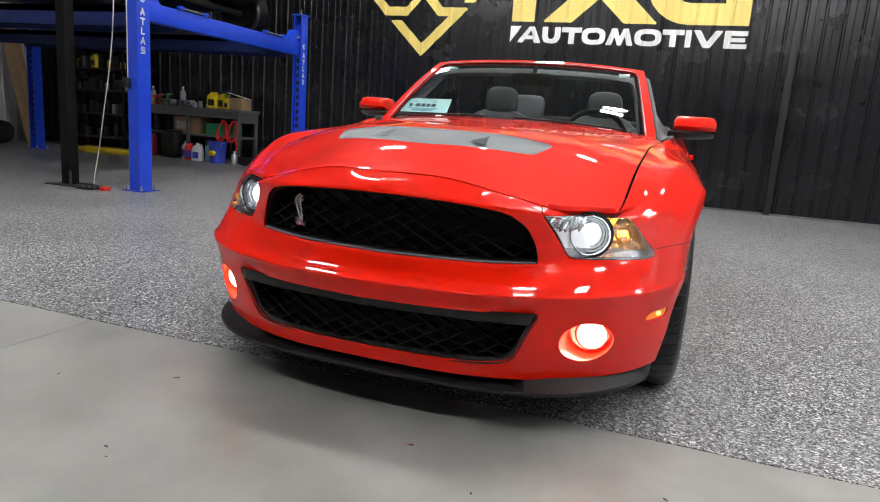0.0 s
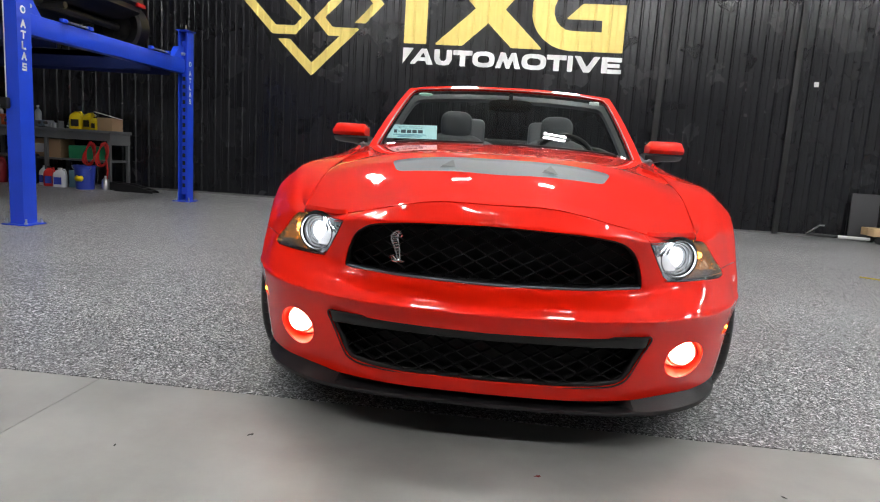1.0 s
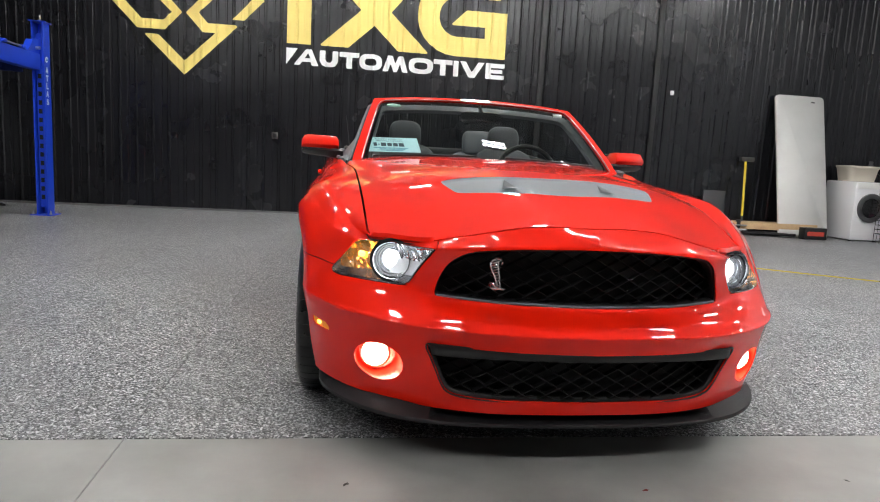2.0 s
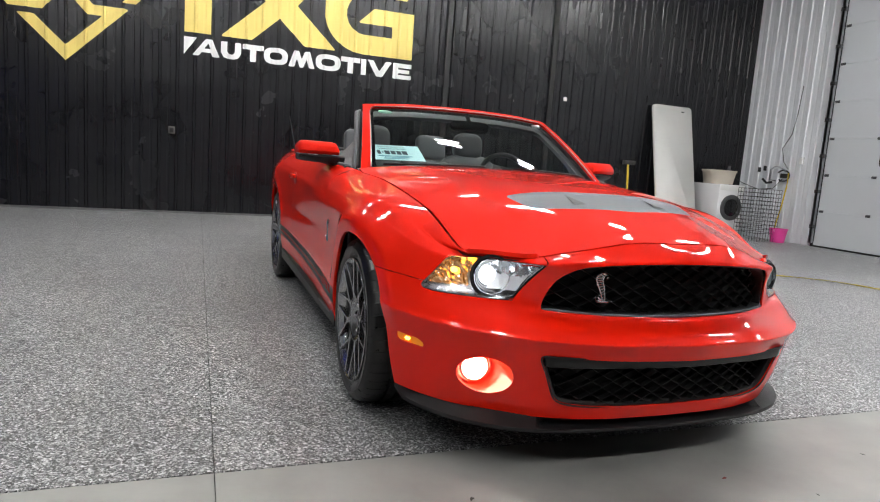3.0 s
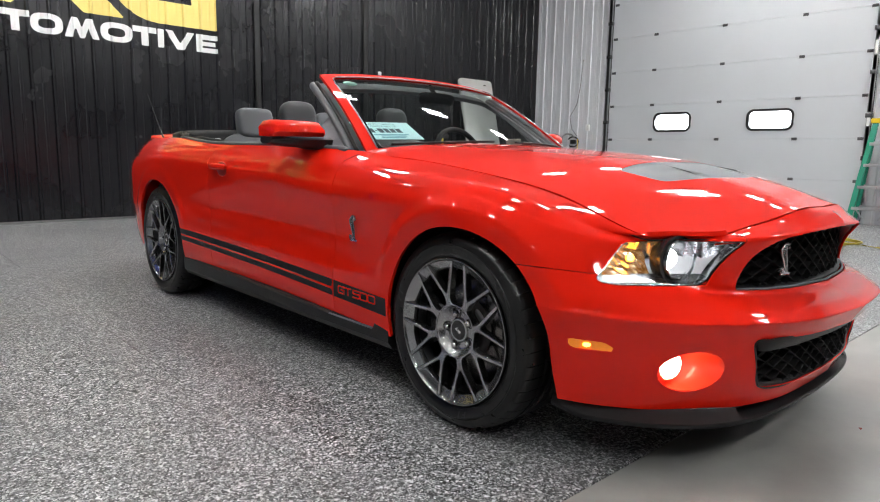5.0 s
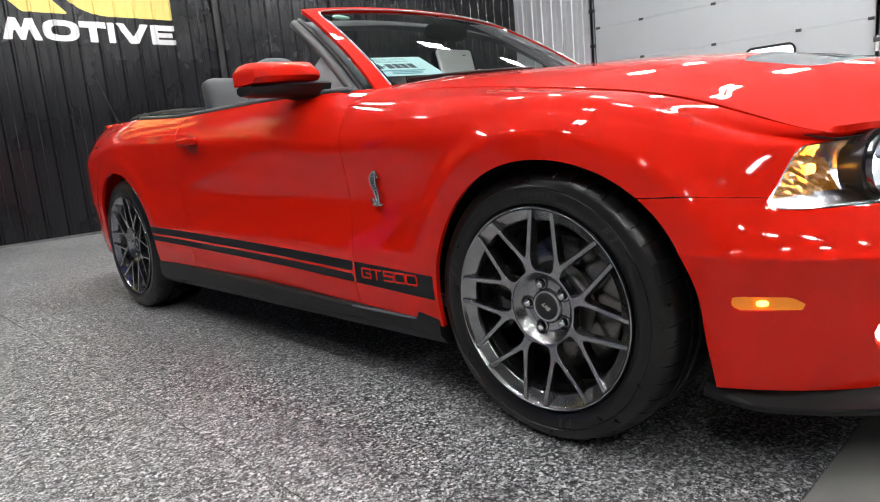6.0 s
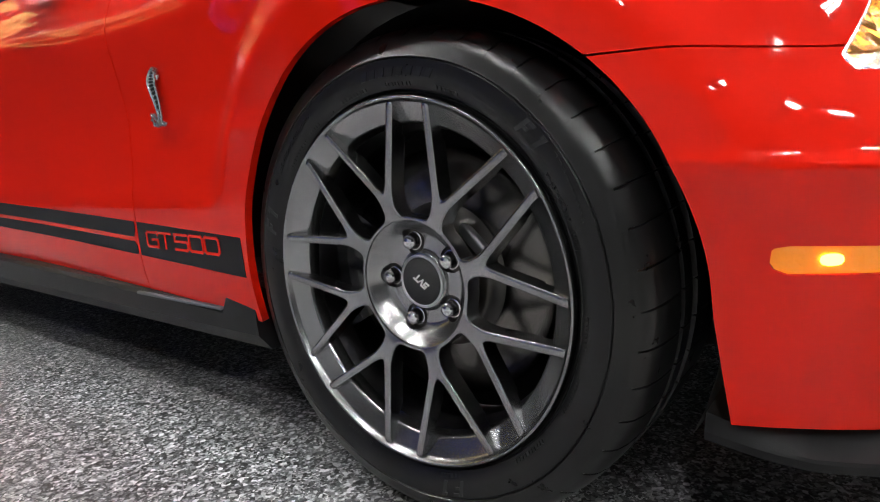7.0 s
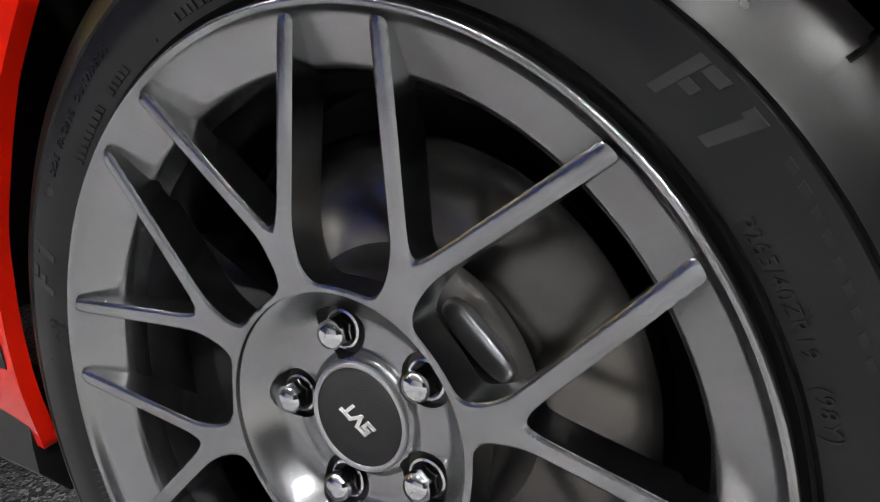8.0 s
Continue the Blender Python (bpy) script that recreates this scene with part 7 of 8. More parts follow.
# the lift's blue darkened, the shadow under the runways put into its colour
SHADED_BLUE = material("shaded_blue_steel", (0.006, 0.018, 0.12), 0.5)
GLASSBLUE = material("badge_blue", (0.05, 0.2, 0.5), 0.4)
CX0, CX1, CY0, CY1 = -4.495, -9.78, 2.935, 6.065
cols = [lift_column(CX0, CY0, 1), lift_column(CX0, CY1, -1), lift_column(CX1, CY1, -1), lift_column(CX1, CY0, 1)]
WEDGE = ([(0, 0), (0.023, 0.055), (0.046, 0)], [(0.012, 0.018), (0.034, 0.018)])
POST_MARKS = (WEDGE, ([(0, 0.055), (0.046, 0.055)], [(0.023, 0.055), (0.023, 0)]), ([(0.006, 0.055), (0.006, 0), (0.042, 0)],), WEDGE, ([(0.044, 0.052), (0.004, 0.055), (0.004, 0.030), (0.044, 0.026), (0.044, 0), (0.002, 0.002)],))
for ob, y in ((cols[0], CY0), (cols[1], CY1)):
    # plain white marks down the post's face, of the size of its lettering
    top = 1.86 if y < 4 else 1.80
    part("post_badge", lathe(bmesh.new(), [(0.0005, 0.003), (0.024, 0.003), (0.033, 0.002), (0.035, 0.0)], 24, Matrix.Translation((CX0 + 0.0678, y - 0.01, top + 0.10)) @ pose(0, 0, 0, 0, 90, 0)), WHITE, ob)
    part("post_badge_core", lathe(bmesh.new(), [(0.0005, 0.0045), (0.020, 0.004)], 24, Matrix.Translation((CX0 + 0.0678, y - 0.01, top + 0.10)) @ pose(0, 0, 0, 0, 90, 0)), GLASSBLUE, ob)
    for i, lines in enumerate(POST_MARKS):
        place = Matrix(((0, 0, 1, CX0 + 0.0662), (1, 0, 0, y - 0.034), (0, 1, 0, top - 0.052 - i * 0.095), (0, 0, 0, 1)))
        part("post_mark", strokes(lines, 0.0175, place, 0.0026), WHITE, ob, smooth=False)
lift = new("lift_platform")
for x, d in ((CX0 - 0.03, 1), (CX1 + 0.03, -1)):
    part("cross_beam", boxes((x - 0.075, CY0 + 0.07, 1.765, x + 0.055, CY1 - 0.07, 1.955), bevel=0.008), BLUE, lift)
    for y in (CY0 + 0.10, CY1 - 0.10):
        k = 1 if y < 4 else -1
        bm = prism(bmesh.new(), [(0, 0), (0.30, 0), (0.27, 0.03), (0.16, 0.16), (0.0, 0.18)], Matrix(((0, 0, 1, x - 0.05), (k, 0, 0, y - k * 0.07), (0, 1, 0, 1.95), (0, 0, 0, 1))), 0.08)
        part("beam_gusset", bm, BLUE, lift, smooth=False)
        part("gusset_pin", rods(((x + 0.03, y + k * 0.02, 2.02), (x + 0.075, y + k * 0.02, 2.02), .020), seg=10), SILVER, lift)
for y0, y1 in ((3.12, 3.62), (5.36, 5.86)):
    part("runway", boxes((CX1 + 0.06, y0, 1.86, CX0 - 0.115, y1, 1.93), (CX1 + 0.06, y0, 1.72, CX0 - 0.115, y0 + 0.012, 1.93), (CX1 + 0.06, y1 - 0.012, 1.72, CX0 - 0.115, y1, 1.93)), SHADED_BLUE, lift, smooth=False)
for y in (3.72, 5.32):
    part("release_bar", rods(((CX0 + 0.04, y - 0.20, 1.975), (CX0 + 0.04, y + 0.20, 1.975), .010), seg=8), SILVER, lift)
    part("bar_clamp", boxes((CX0 + 0.015, y - 0.24, 1.955, CX0 + 0.06, y - 0.17, 1.995), bevel=.004), BLUE, lift)
    part("bar_clamp", boxes((CX0 + 0.015, y + 0.17, 1.955, CX0 + 0.06, y + 0.24, 1.995), bevel=.004), BLUE, lift)
tagged(lift, "blue platform of a four-post car lift, raised", "lift platform")

# the dark vehicle on the lift
veh = new("lifted_vehicle")
VB = material("dark_vehicle_paint", (0.012, 0.012, 0.014), 0.3)
bm = bmesh.new()
prof = [(-9.3, 2.50), (-9.25, 2.30), (-8.6, 2.26), (-5.5, 2.27), (-4.85, 2.36), (-4.70, 2.46), (-4.74, 2.75), (-4.95, 2.98), (-5.6, 3.45), (-7.6, 3.45), (-8.2, 2.98), (-9.25, 2.85)]
prism(bm, prof, Matrix(((1, 0, 0, 0), (0, 0, -1, 5.45), (0, 1, 0, 0), (0, 0, 0, 1))), 1.75)
bmesh.ops.bevel(bm, geom=list(bm.edges), offset=0.06, segments=2, affect="EDGES")
part("body", bm, VB, veh)
part("exhaust", rods(((-6.5, 4.1, 2.20), (-4.85, 4.1, 2.24), .035)), DARKSTEEL, veh)
part("axle", rods(((-5.15, 3.5, 2.26), (-5.15, 5.5, 2.26), .05)), DARKSTEEL, veh)
part("tail_lamp", boxes((-4.735, 5.24, 2.475, -4.685, 5.40, 2.525), bevel=.01), material("red_lens", (0.45, 0.01, 0.01), 0.2), veh)
for x in (-5.15, -8.2):
    for y in (3.37, 5.61):
        w = new("wheel")
        w.parent = veh
        part("tyre", lathe(bmesh.new(), [(0.20, -0.11), (0.30, -0.125), (0.335, -0.10), (0.34, 0), (0.335, 0.10), (0.30, 0.125), (0.20, 0.11)], 40, pose(x, y, 2.27, 90)), RUBBER, w)
        part("rim", lathe(bmesh.new(), [(0.0005, -0.10), (0.19, -0.10), (0.205, -0.11), (0.205, 0.11), (0.19, 0.10), (0.0005, 0.10)], 30, pose(x, y, 2.27, 90)), DARKSTEEL, w)
tagged(veh, "dark car raised on the blue lift", "car")

# black post, hanging cords
POST_M = material("flat_black_steel", (0.006, 0.006, 0.0065), 0.7, spec=0.2, vary=0.3, vary_scale=8)
pst = new("black_post")
part("post", boxes((-5.36, 2.71, 0.008, -5.24, 2.83, CEIL - 0.01), bevel=0.006), POST_M, pst)
part("base_plate", boxes((-5.48, 2.60, 0, -5.12, 2.94, 0.008), bevel=0.002), BLACK_PL, pst)
part("bolt", rods(((-5.20, 2.68, 0.008), (-5.20, 2.68, 0.16), .012), seg=8), DARKSTEEL, pst)
tagged(pst, "black steel post standing on a floor plate", "post")
CORDW = material("white_cord", (0.62, 0.60, 0.55), 0.5)


def cord(name, pts, r, mat, label):
    f = [cubic(range(len(pts)), [p[c] for p in pts]) for c in range(3)]
    fine = [tuple(float(g(t)) for g in f) for t in np.linspace(0, len(pts) - 1, len(pts) * 6)]
    return tagged(part(name, tube(bmesh.new(), fine, r, 6), mat), label, "cable")


cord("extension_cable", [(-4.62, 2.80, 3.6), (-4.64, 2.79, 2.6), (-4.68, 2.78, 1.6), (-4.78, 2.76, 0.9), (-4.86, 2.74, 0.4), (-4.92, 2.72, 0.05), (-4.80, 2.68, 0.012)], 0.0055, CORDW, "white power cord hanging to the floor")
cord("extension_cable", [(-4.545, 2.835, 3.6), (-4.545, 2.835, 2.6), (-4.545, 2.834, 1.6), (-4.545, 2.833, 1.17)], 0.0055, CORDW, "white power cord hanging along the blue post")
tagged(part("plug_box", boxes((-4.58, 2.79, 1.07, -4.51, 2.845, 1.17), bevel=0.012), BLACK_PL), "black plug box hanging on a cord", "plug box")
random.seed(9)
cord("floor_cables", [(-4.95 + 0.16 * math.cos(i * 1.3) + 0.003 * i, 2.62 + 0.10 * math.sin(i * 1.9), 0.012 + 0.004 * (i % 5)) for i in range(36)], 0.007, TRIM, "tangle of black cables on the floor")
tagged(part("cable_clip", boxes((-4.73, 2.60, 0.0, -4.65, 2.68, 0.04), bevel=0.008), material("red_plastic", (0.6, 0.03, 0.02), 0.4)), "red clip lying on the cables", "clip")

# ---- workbench, shelf and their clutter along the black wall ----
GREYM = material("grey_bench_steel", (0.11, 0.115, 0.12), 0.5, vary=0.2, vary_scale=6)
REDP = material("red_hose_plastic", (0.60, 0.02, 0.02), 0.4)
BLUEP = material("blue_bucket_plastic", (0.03, 0.06, 0.42), 0.4)
GREENP = material("green_plastic", (0.02, 0.30, 0.13), 0.4)
CARD = material("cardboard", (0.42, 0.28, 0.16), 0.75, vary=0.12)
YEL = material("yellow_jug_plastic", (0.80, 0.62, 0.01), 0.35)
WHITEP = material("white_jug_plastic", (0.72, 0.74, 0.78), 0.4)
bench = new("workbench")
part("top", boxes((-8.5, 6.92, 0.87, -6.16, 7.50, 0.92), bevel=0.006), GREYM, bench)
part("apron", boxes((-8.48, 6.935, 0.76, -6.18, 6.955, 0.8695)), GREYM, bench, smooth=False)
part("end_panel", boxes((-6.20, 6.96, 0.70, -6.18, 7.48, 0.8695)), GREYM, bench, smooth=False)
part("shelf", boxes((-8.46, 6.98, 0.42, -6.22, 7.48, 0.45), bevel=0.004), GREYM, bench)
for x in (-8.46, -7.3, -6.24):
    for y in (6.94, 7.44):
        part("leg", boxes((x, y, 0, x + 0.05, y + 0.05, 0.87), bevel=0.003), GREYM, bench)
tagged(bench, "grey steel workbench against the black wall", "workbench")


def jug(name, x, y, z, w, d, h, mat, label, turn=0):
    """A moulded jug with shoulders, handle and cap."""
    ob = new(name)
    bm = bmesh.new()
    prev = None
    for k, q in ((0.92, 0.0), (1.0, 0.03), (1.0, 0.62), (0.9, 0.74), (0.55, 0.86), (0.30, 0.90), (0.28, 0.95)):
        ring = [bm.verts.new((w / 2 * k * math.copysign(abs(math.cos(a)) ** 0.6, math.cos(a)), d / 2 * k * math.copysign(abs(math.sin(a)) ** 0.6, math.sin(a)), h * q)) for a in np.linspace(0, 2 * math.pi, 21)[:-1]]
        if prev:
            for i in range(20):
                bm.faces.new((prev[i], prev[(i + 1) % 20], ring[(i + 1) % 20], ring[i]))
        else:
            bm.faces.new(list(reversed(ring)))
        prev = ring
    bm.faces.new(prev)
    tube(bm, [(w * 0.18, 0, h * 0.90), (w * 0.36, 0, h * 0.93), (w * 0.46, 0, h * 0.80), (w * 0.47, 0, h * 0.62)], w * 0.07, 8)
    part("body", bm, mat, ob)
    part("cap", rods(((0, 0, h * 0.94), (0, 0, h), w * 0.17), seg=14), TRIM if mat is not WHITEP else WHITE, ob)
    part("label_panel", boxes((-w * 0.30, -d / 2 - 0.003, h * 0.15, w * 0.30, -d / 2 - 0.0005, h * 0.52)), TRIM if mat is YEL else BLUEP, ob, smooth=False)
    ob.matrix_basis = pose(x, y, z, 0, 0, turn)
    return tagged(ob, label, "jug")


jug("yellow_jug", -6.80, 7.03, 0.92, 0.20, 0.13, 0.29, YEL, "yellow plastic oil jug on the workbench", 10)
jug("yellow_jug", -6.60, 7.06, 0.92, 0.20, 0.13, 0.28, YEL, "yellow plastic oil jug on the workbench", -15)
jug("yellow_bottle", -6.475, 7.0, 0.92, 0.10, 0.09, 0.20, YEL, "small yellow plastic bottle on the workbench")
bx = new("cardboard_box")
part("carton", boxes((-6.42, 6.98, 0.92, -6.17, 7.26, 1.12), bevel=0.004), CARD, bx)
part("flap", boxes((-6.50, 6.99, 1.132, -6.12, 7.2, 1.138), m=Matrix.Translation((-6.3, 7.1, 1.135)) @ pose(0, 0, 0, 0, 14, 20) @ Matrix.Translation((6.3, -7.1, -1.115))), WHITE, bx, "white paper sheet on top")
tagged(bx, "brown cardboard box with papers on the workbench", "box")
SOCKET_M = material("socket_steel", (0.75, 0.75, 0.76), 0.4, metal=0.6)
cs = new("socket_case")
tilt = Matrix.Translation((-6.90, 7.22, 0.92)) @ pose(0, 0, 0, 62, 0, -8)
part("case", boxes((-0.26, 0.0, -0.03, 0.26, 0.30, 0.0), bevel=0.006, m=tilt), TRIM, cs)
for i in range(5):
    for j in range(9):
        part("socket", rods(((tilt @ Vector((-0.22 + 0.055 * j, 0.04 + 0.055 * i, 0.0))), (tilt @ Vector((-0.22 + 0.055 * j, 0.04 + 0.055 * i, 0.022))), .012 + 0.002 * (j % 3)), seg=8), SOCKET_M, cs)
tagged(cs, "open black case of chrome sockets on the workbench", "tool case")
GREYB = material("grey_bottle", (0.28, 0.30, 0.32), 0.4)


def bottle(x, y, z, r, h, mat, label):
    ob = new("bottle")
    part("body", lathe(bmesh.new(), [(0.0005, 0), (r, 0), (r, h * 0.66), (r * 0.8, h * 0.76), (r * 0.32, h * 0.84), (r * 0.32, h * 0.9), (0.0005, h * 0.9)], 20, pose(x, y, z)), mat, ob)
    part("cap", rods(((x, y, z + h * 0.9), (x, y, z + h), r * 0.38), seg=10), WHITE, ob)
    return tagged(ob, label, "bottle")


bottle(-7.54, 7.15, 0.92, 0.05, 0.34, GREYB, "grey spray bottle on the workbench")
bottle(-8.18, 7.12, 0.92, 0.05, 0.32, GREYB, "grey spray bottle on the workbench")
bottle(-8.30, 7.05, 0.92, 0.045, 0.27, material("teal_bottle", (0.1, 0.25, 0.3), 0.4), "teal plastic bottle on the workbench")
for i, (x, c) in enumerate(((-7.95, (0.5, 0.04, 0.02)), (-7.86, (0.02, 0.2, 0.08)), (-7.78, (0.55, 0.45, 0.02)), (-7.70, (0.2, 0.2, 0.22)), (-7.40, (0.12, 0.16, 0.2)), (-7.28, (0.3, 0.32, 0.34)))):
    tl = new("power_tool")
    m = material("tool_colour", c, 0.45)
    part("body", boxes((x - .04, 6.98, 0.93, x + .05, 7.12, 1.03), bevel=0.02), m, tl)
    part("nose", rods(((x, 6.94, 0.99), (x, 6.99, 0.99), .022, .03)), DARKSTEEL, tl)
    part("base", boxes((x - .035, 7.0, 0.92, x + .035, 7.10, 0.932), bevel=0.004), TRIM, tl)
    tagged(tl, "small coloured hand tool lying on the workbench", "tool", "tools on the bench")
# under the bench
ho = new("hose_coil")
for i in range(8):
    cx, w = (-6.50, -6.28)[i % 2] + 0.012 * (i // 2), 0.062 + 0.010 * (i // 2)
    part("loop", tube(bmesh.new(), [(cx + w * math.cos(a) * (1 - 0.25 * math.sin(a)) + 0.02 * (i // 2) * math.sin(a), 6.90 - 0.010 * i, 0.55 + (0.165 + 0.012 * (i % 3)) * math.sin(a)) for a in np.linspace(0, 2 * math.pi, 25)], 0.009, 7), REDP, ho)
part("tail", tube(bmesh.new(), [(-6.24, 6.9, 0.55), (-6.20, 6.89, 0.3), (-6.22, 6.88, 0.10)], 0.014, 7), REDP, ho)
tagged(ho, "coiled red air hose hanging on the workbench end", "hose")
bk = new("blue_bucket")
part("body", lathe(bmesh.new(), [(0.0005, 0), (0.13, 0), (0.155, 0.34), (0.165, 0.345), (0.165, 0.37), (0.15, 0.37), (0.125, 0.012), (0.0005, 0.012)], 32, pose(-6.52, 6.80, 0)), BLUEP, bk)
part("bucket_mark", prism(bmesh.new(), [(-.08, 0), (-.045, .045), (.045, .045), (.08, 0), (.045, -.045), (-.045, -.045)], Matrix.Translation((-6.52, 6.657, 0.17)) @ pose(0, 0, 0, 90 - 4), 0.004), YEL, bk, "plain yellow emblem")
part("handle", tube(bmesh.new(), [(-6.52 + 0.16 * math.cos(a), 6.72, 0.36 - 0.10 * math.sin(a)) for a in np.linspace(0, math.pi, 12)], 0.004, 6), SILVER, bk)
tagged(bk, "blue plastic bucket on the floor by the workbench", "bucket")
jug("white_jug", -6.95, 6.82, 0, 0.20, 0.14, 0.30, WHITEP, "white plastic jug on the floor", 5)
jug("white_jug", -7.33, 6.98, 0, 0.15, 0.13, 0.31, WHITEP, "white plastic jug on the floor", -10)
jug("red_jug", -7.16, 6.86, 0, 0.16, 0.14, 0.31, REDP, "red plastic jug on the floor", 20)
jug("red_fuel_can", -8.15, 6.95, 0, 0.34, 0.2, 0.42, material("dark_red_plastic", (0.28, 0.02, 0.03), 0.45), "dark red fuel can under the workbench", 0)
tagged(part("black_drum", pad(bmesh.new(), 0.38, 0.36, 0.50, pose(-7.62, 7.0, 0.25), p=4), BLACK_PL), "black plastic drain container under the workbench", "container")
tagged(part("green_bin", boxes((-6.95, 7.02, 0.45, -6.45, 7.4, 0.66), bevel=0.02), GREENP), "green plastic bin on the workbench shelf", "bin")
tagged(part("blue_carton", boxes((-6.86, 6.90, 0.0, -6.66, 7.1, 0.27), bevel=0.006), material("pale_blue_carton", (0.22, 0.42, 0.55), 0.6)), "pale blue carton on the floor", "carton")
for x0, d in ((-6.32, 0.0), (-6.02, -0.16)):
    rp = new("car_ramp")
    side = [(0, 0), (0.62, 0), (0.62, 0.025), (0.40, 0.085), (0.20, 0.125), (0.0, 0.125)]
    for y in (6.95 + d, 7.14 + d):
        part("side_plate", prism(bmesh.new(), side, Matrix(((1, 0, 0, x0), (0, 0, -1, y), (0, 1, 0, 0), (0, 0, 0, 1))), 0.018), BLACK_PL, rp, smooth=False)
    for q in range(5):
        part("rung", boxes((x0 + 0.03 + 0.115 * q, 6.9502 + d, 0.10 - 0.018 * q, x0 + 0.09 + 0.115 * q, 7.1218 + d, 0.115 - 0.018 * q), bevel=0.003), BLACK_PL, rp)
    tagged(rp, "low black plastic car ramp on the floor", "ramp", "car ramps")
cord("coiled_hose", [(-8.7 + 0.55 * math.cos(i * 1.17) + 0.1 * math.sin(i * 2.3), 6.45 + 0.22 * math.sin(i * 1.43), 0.018 + 0.010 * (i % 6)) for i in range(60)], 0.016, YELLOW, "heap of yellow air hose on the floor")
bag = tagged(part("yellow_bag", pad(bmesh.new(), 0.20, 0.14, 0.40, pose(-7.98, 6.62, 0.20, 0, 8, 20), p=3.5), YEL), "yellow bag of absorbent leaning on the bench", "bag")

# more on and under the bench
bottle(-6.22, 6.86, 0.0, 0.055, 0.22, SILVER, "silver metal can on the floor by the bucket")
kb = new("brown_box")
part("carton", boxes((-7.66, 7.05, 0.45, -7.10, 7.40, 0.74), bevel=0.005), CARD, kb)
part("label_panel", boxes((-7.60, 7.046, 0.52, -7.36, 7.0495, 0.66)), TABLE, kb, smooth=False)
tagged(kb, "brown cardboard box on the workbench shelf", "box")
for x, y, h, c in ((-7.02, 6.97, 0.11, (0.20, 0.21, 0.22)), (-6.98, 7.16, 0.14, (0.15, 0.16, 0.17)), (-7.12, 6.96, 0.08, (0.35, 0.36, 0.38)), (-7.47, 7.0, 0.10, (0.10, 0.11, 0.12))):
    ob = part("tin", lathe(bmesh.new(), [(0.0005, 0), (0.042, 0), (0.044, 0.006), (0.042, 0.012), (0.042, h - 0.012), (0.044, h - 0.006), (0.040, h), (0.0005, h - 0.003)], 18, pose(x, y, 0.92)), material("tin_metal", c, 0.35, metal=0.6))
    tagged(ob, "small grey metal tin on the workbench", "tin", "tins on the bench")
paper = part("paper_roll", lathe(bmesh.new(), [(0.02, 0.0), (0.058, 0.0), (0.058, 0.10), (0.02, 0.10)], 24, pose(-8.42, 7.02, 0.985, 90, 0, 15), close=True), WHITE)
tagged(paper, "white paper roll lying on the workbench", "paper roll")
for i, (x, c) in enumerate(((-8.02, (0.62, 0.10, 0.02)), (-7.90, (0.60, 0.05, 0.03)), (-7.74, (0.08, 0.30, 0.10)))):
    gun = new("air_tool")
    m = material("air_tool_colour", c, 0.4)
    part("barrel", rods(((x - 0.06, 6.99 + 0.03 * i, 1.06 + 0.02 * i), (x + 0.08, 6.96, 1.07 + 0.02 * i), 0.026, 0.020), seg=14), m, gun)
    part("grip", boxes((x - 0.022, 6.97, 0.92, x + 0.022, 7.01, 1.06 + 0.02 * i), bevel=0.008), m, gun)
    part("nozzle", rods(((x + 0.08, 6.96, 1.07 + 0.02 * i), (x + 0.13, 6.95, 1.072 + 0.02 * i), 0.008), seg=10), CHROME, gun)
    tagged(gun, "coloured air tool standing on the workbench", "air tool", "air tools")

# shelf unit
sh = new("shelf_unit")
for x in (-10.3, -8.75):
    for y in (7.0, 7.45):
        part("post", boxes((x - .02, y - .02, 0, x + .02, y + .02, 2.05)), TRIM, sh, smooth=False)
for z in (0.25, 0.68, 1.12, 1.50, 1.86):
    part("board", boxes((-10.32, 6.98, z - .03, -8.73, 7.47, z), bevel=.004), material("dark_shelf", (0.03, 0.028, 0.026), 0.6), sh)
tagged(sh, "dark shelving unit crowded with shop supplies", "shelf")
random.seed(21)
TINTS = ((0.55, 0.03, 0.02), (0.05, 0.25, 0.10), (0.6, 0.6, 0.6), (0.70, 0.55, 0.02), (0.05, 0.10, 0.4), (0.04, 0.04, 0.04), (0.3, 0.3, 0.32), (0.5, 0.2, 0.05))
TM = [material("tin_colour", c, 0.45) for c in TINTS]
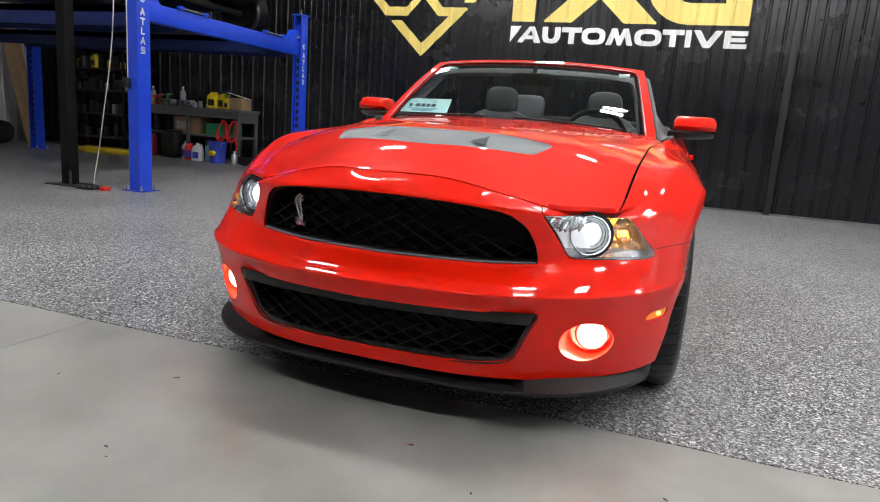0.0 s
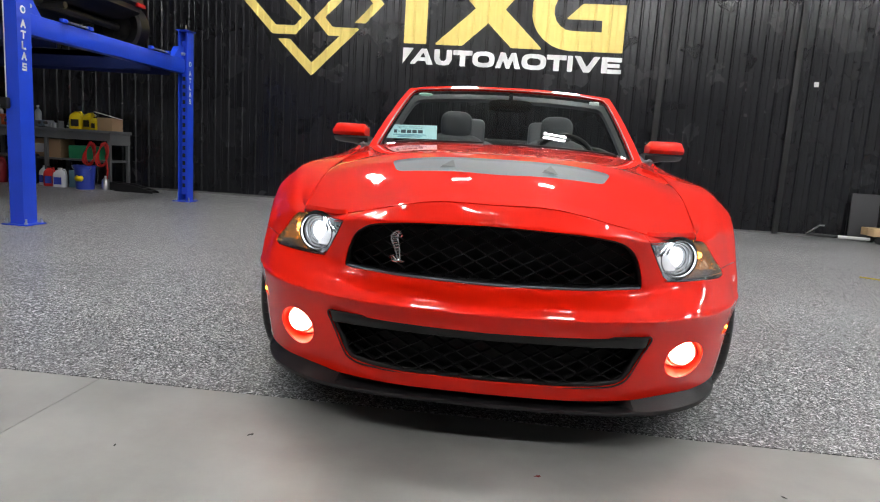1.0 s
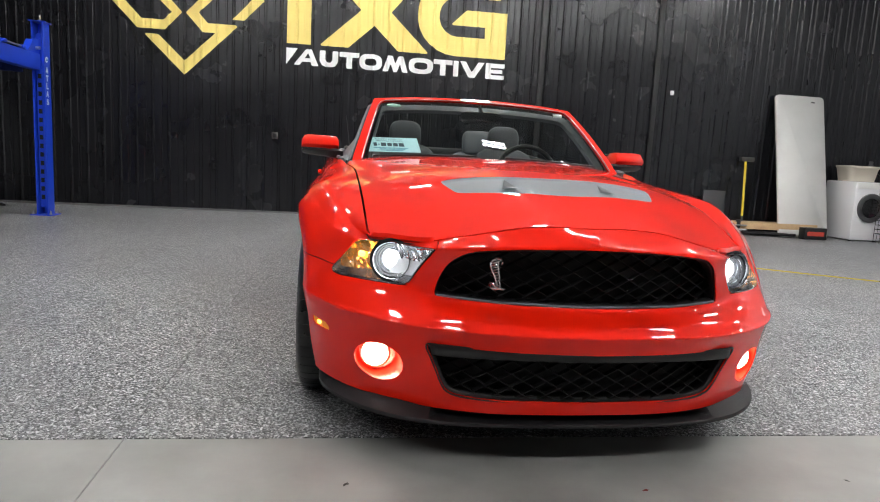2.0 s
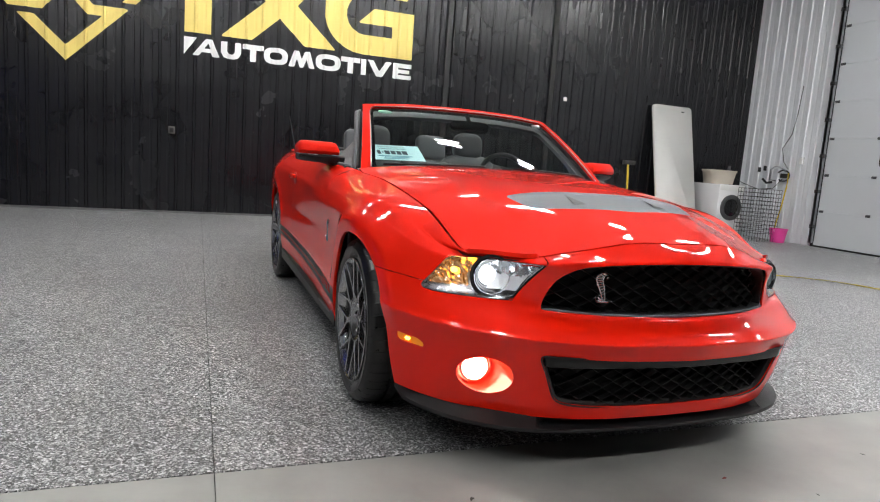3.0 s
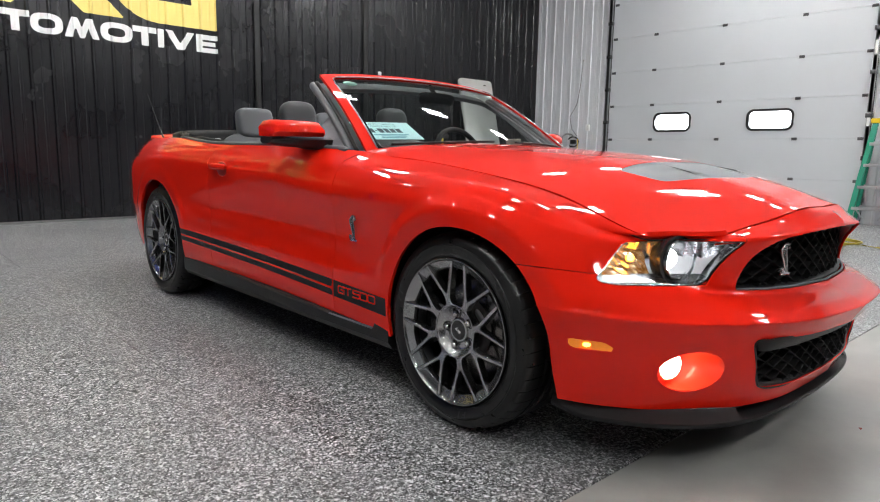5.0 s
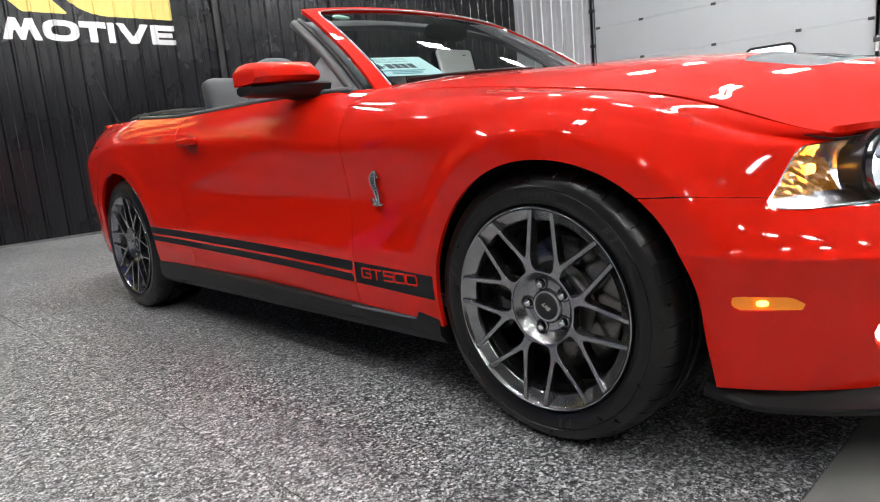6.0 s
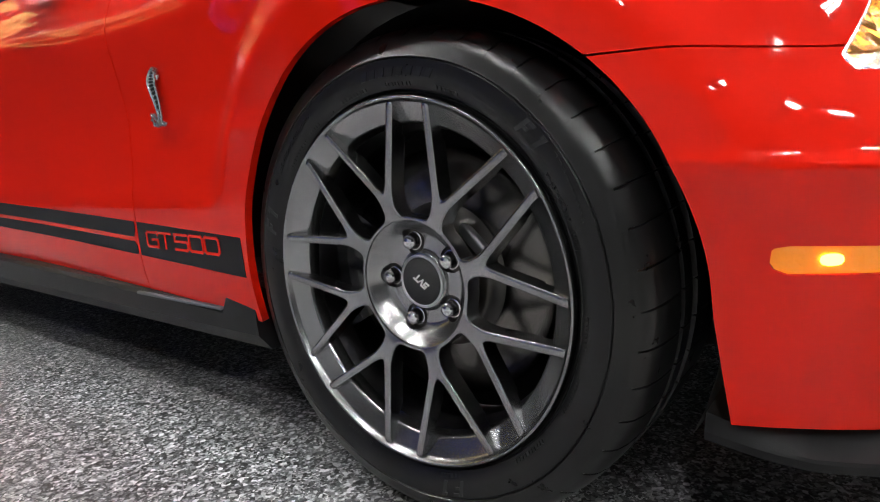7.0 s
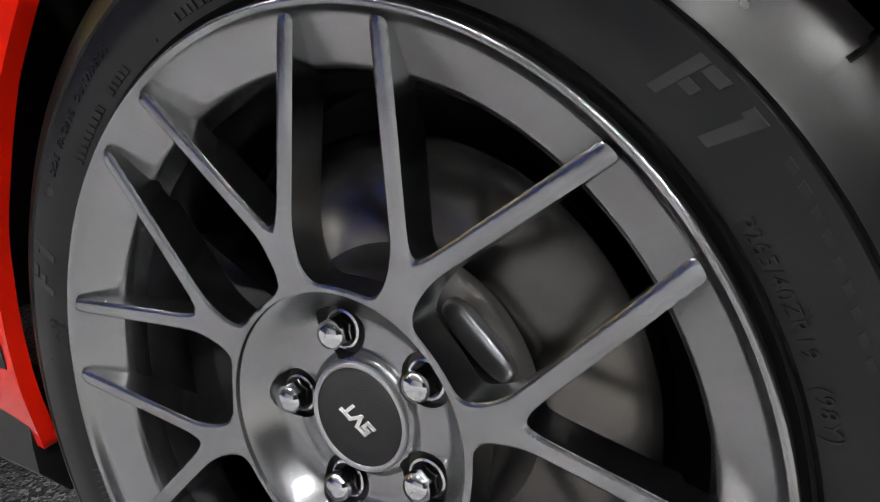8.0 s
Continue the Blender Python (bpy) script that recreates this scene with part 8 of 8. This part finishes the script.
for z, n in ((1.86, 15), (1.50, 11), (1.12, 11), (0.68, 9), (0.25, 7)):
    for i in range(n):
        x = -10.2 + 1.4 * (i + 0.5) / n + random.uniform(-.02, .02)
        h, r = random.uniform(0.11, 0.26), random.uniform(0.032, 0.05)
        m = TM[random.randrange(8) if z > 1.6 else random.choice((5, 6, 5, 5, 5, 3 if z > 1.2 else 5, 0 if z > 1.2 else 5))]
        if random.random() < 0.5:
            ob = part("tin", lathe(bmesh.new(), [(0.0005, 0), (r, 0), (r, h * 0.9), (r * 0.85, h * 0.93), (r * 0.5, h), (0.0005, h)], 14, pose(x, 7.12 + random.uniform(-.05, .1), z)), m)
            tagged(ob, "small painted tin on the shelf", "tin", "shelf supplies")
        else:
            y = 7.1 + random.uniform(-.05, .1)
            ob = part("carton", boxes((x - r, y - .06, z, x + r, y + .06, z + h), bevel=.004), m)
            tagged(ob, "small coloured carton on the shelf", "carton", "shelf supplies")
jug("yellow_jug", -9.42, 7.02, 1.50, 0.16, 0.12, 0.26, YEL, "yellow plastic jug on the shelf", 0)
# pegged straps on the wall between shelf and bench
for x, c in ((-8.62, (0.6, 0.18, 0.02)), (-8.55, (0.45, 0.12, 0.02)), (-8.68, (0.25, 0.2, 0.05))):
    st = part("ratchet_strap", tube(bmesh.new(), [(x, 7.44, 1.75), (x + .02, 7.40, 1.4), (x - .03, 7.38, 1.1), (x + .03, 7.38, 0.85), (x - .01, 7.4, 1.05), (x, 7.44, 1.5)], 0.018, 6), material("strap", c, 0.6))
    tagged(st, "orange ratchet strap hanging on the wall", "strap", "hanging straps")
# planks and a dark bag by the west wall
for i, (y, z) in enumerate(((6.80, 2.3), (6.98, 2.2))):
    tagged(part("plank", boxes((-0.02, -0.09, 0, 0.02, 0.09, 2.3), bevel=0.004, m=Matrix.Translation((-11.12, y + 0.22, 0.0)) @ pose(0, 0, 0, 5, -9, 0)), WOOD), "pine plank leaning on the white wall", "plank", "leaning planks")
tagged(part("dark_bag", pad(bmesh.new(), 0.5, 0.45, 0.42, pose(-11.05, 6.30, 0.21), p=2.6), DARK_CLOTH), "dark cloth bag on the floor by the white wall", "bag")
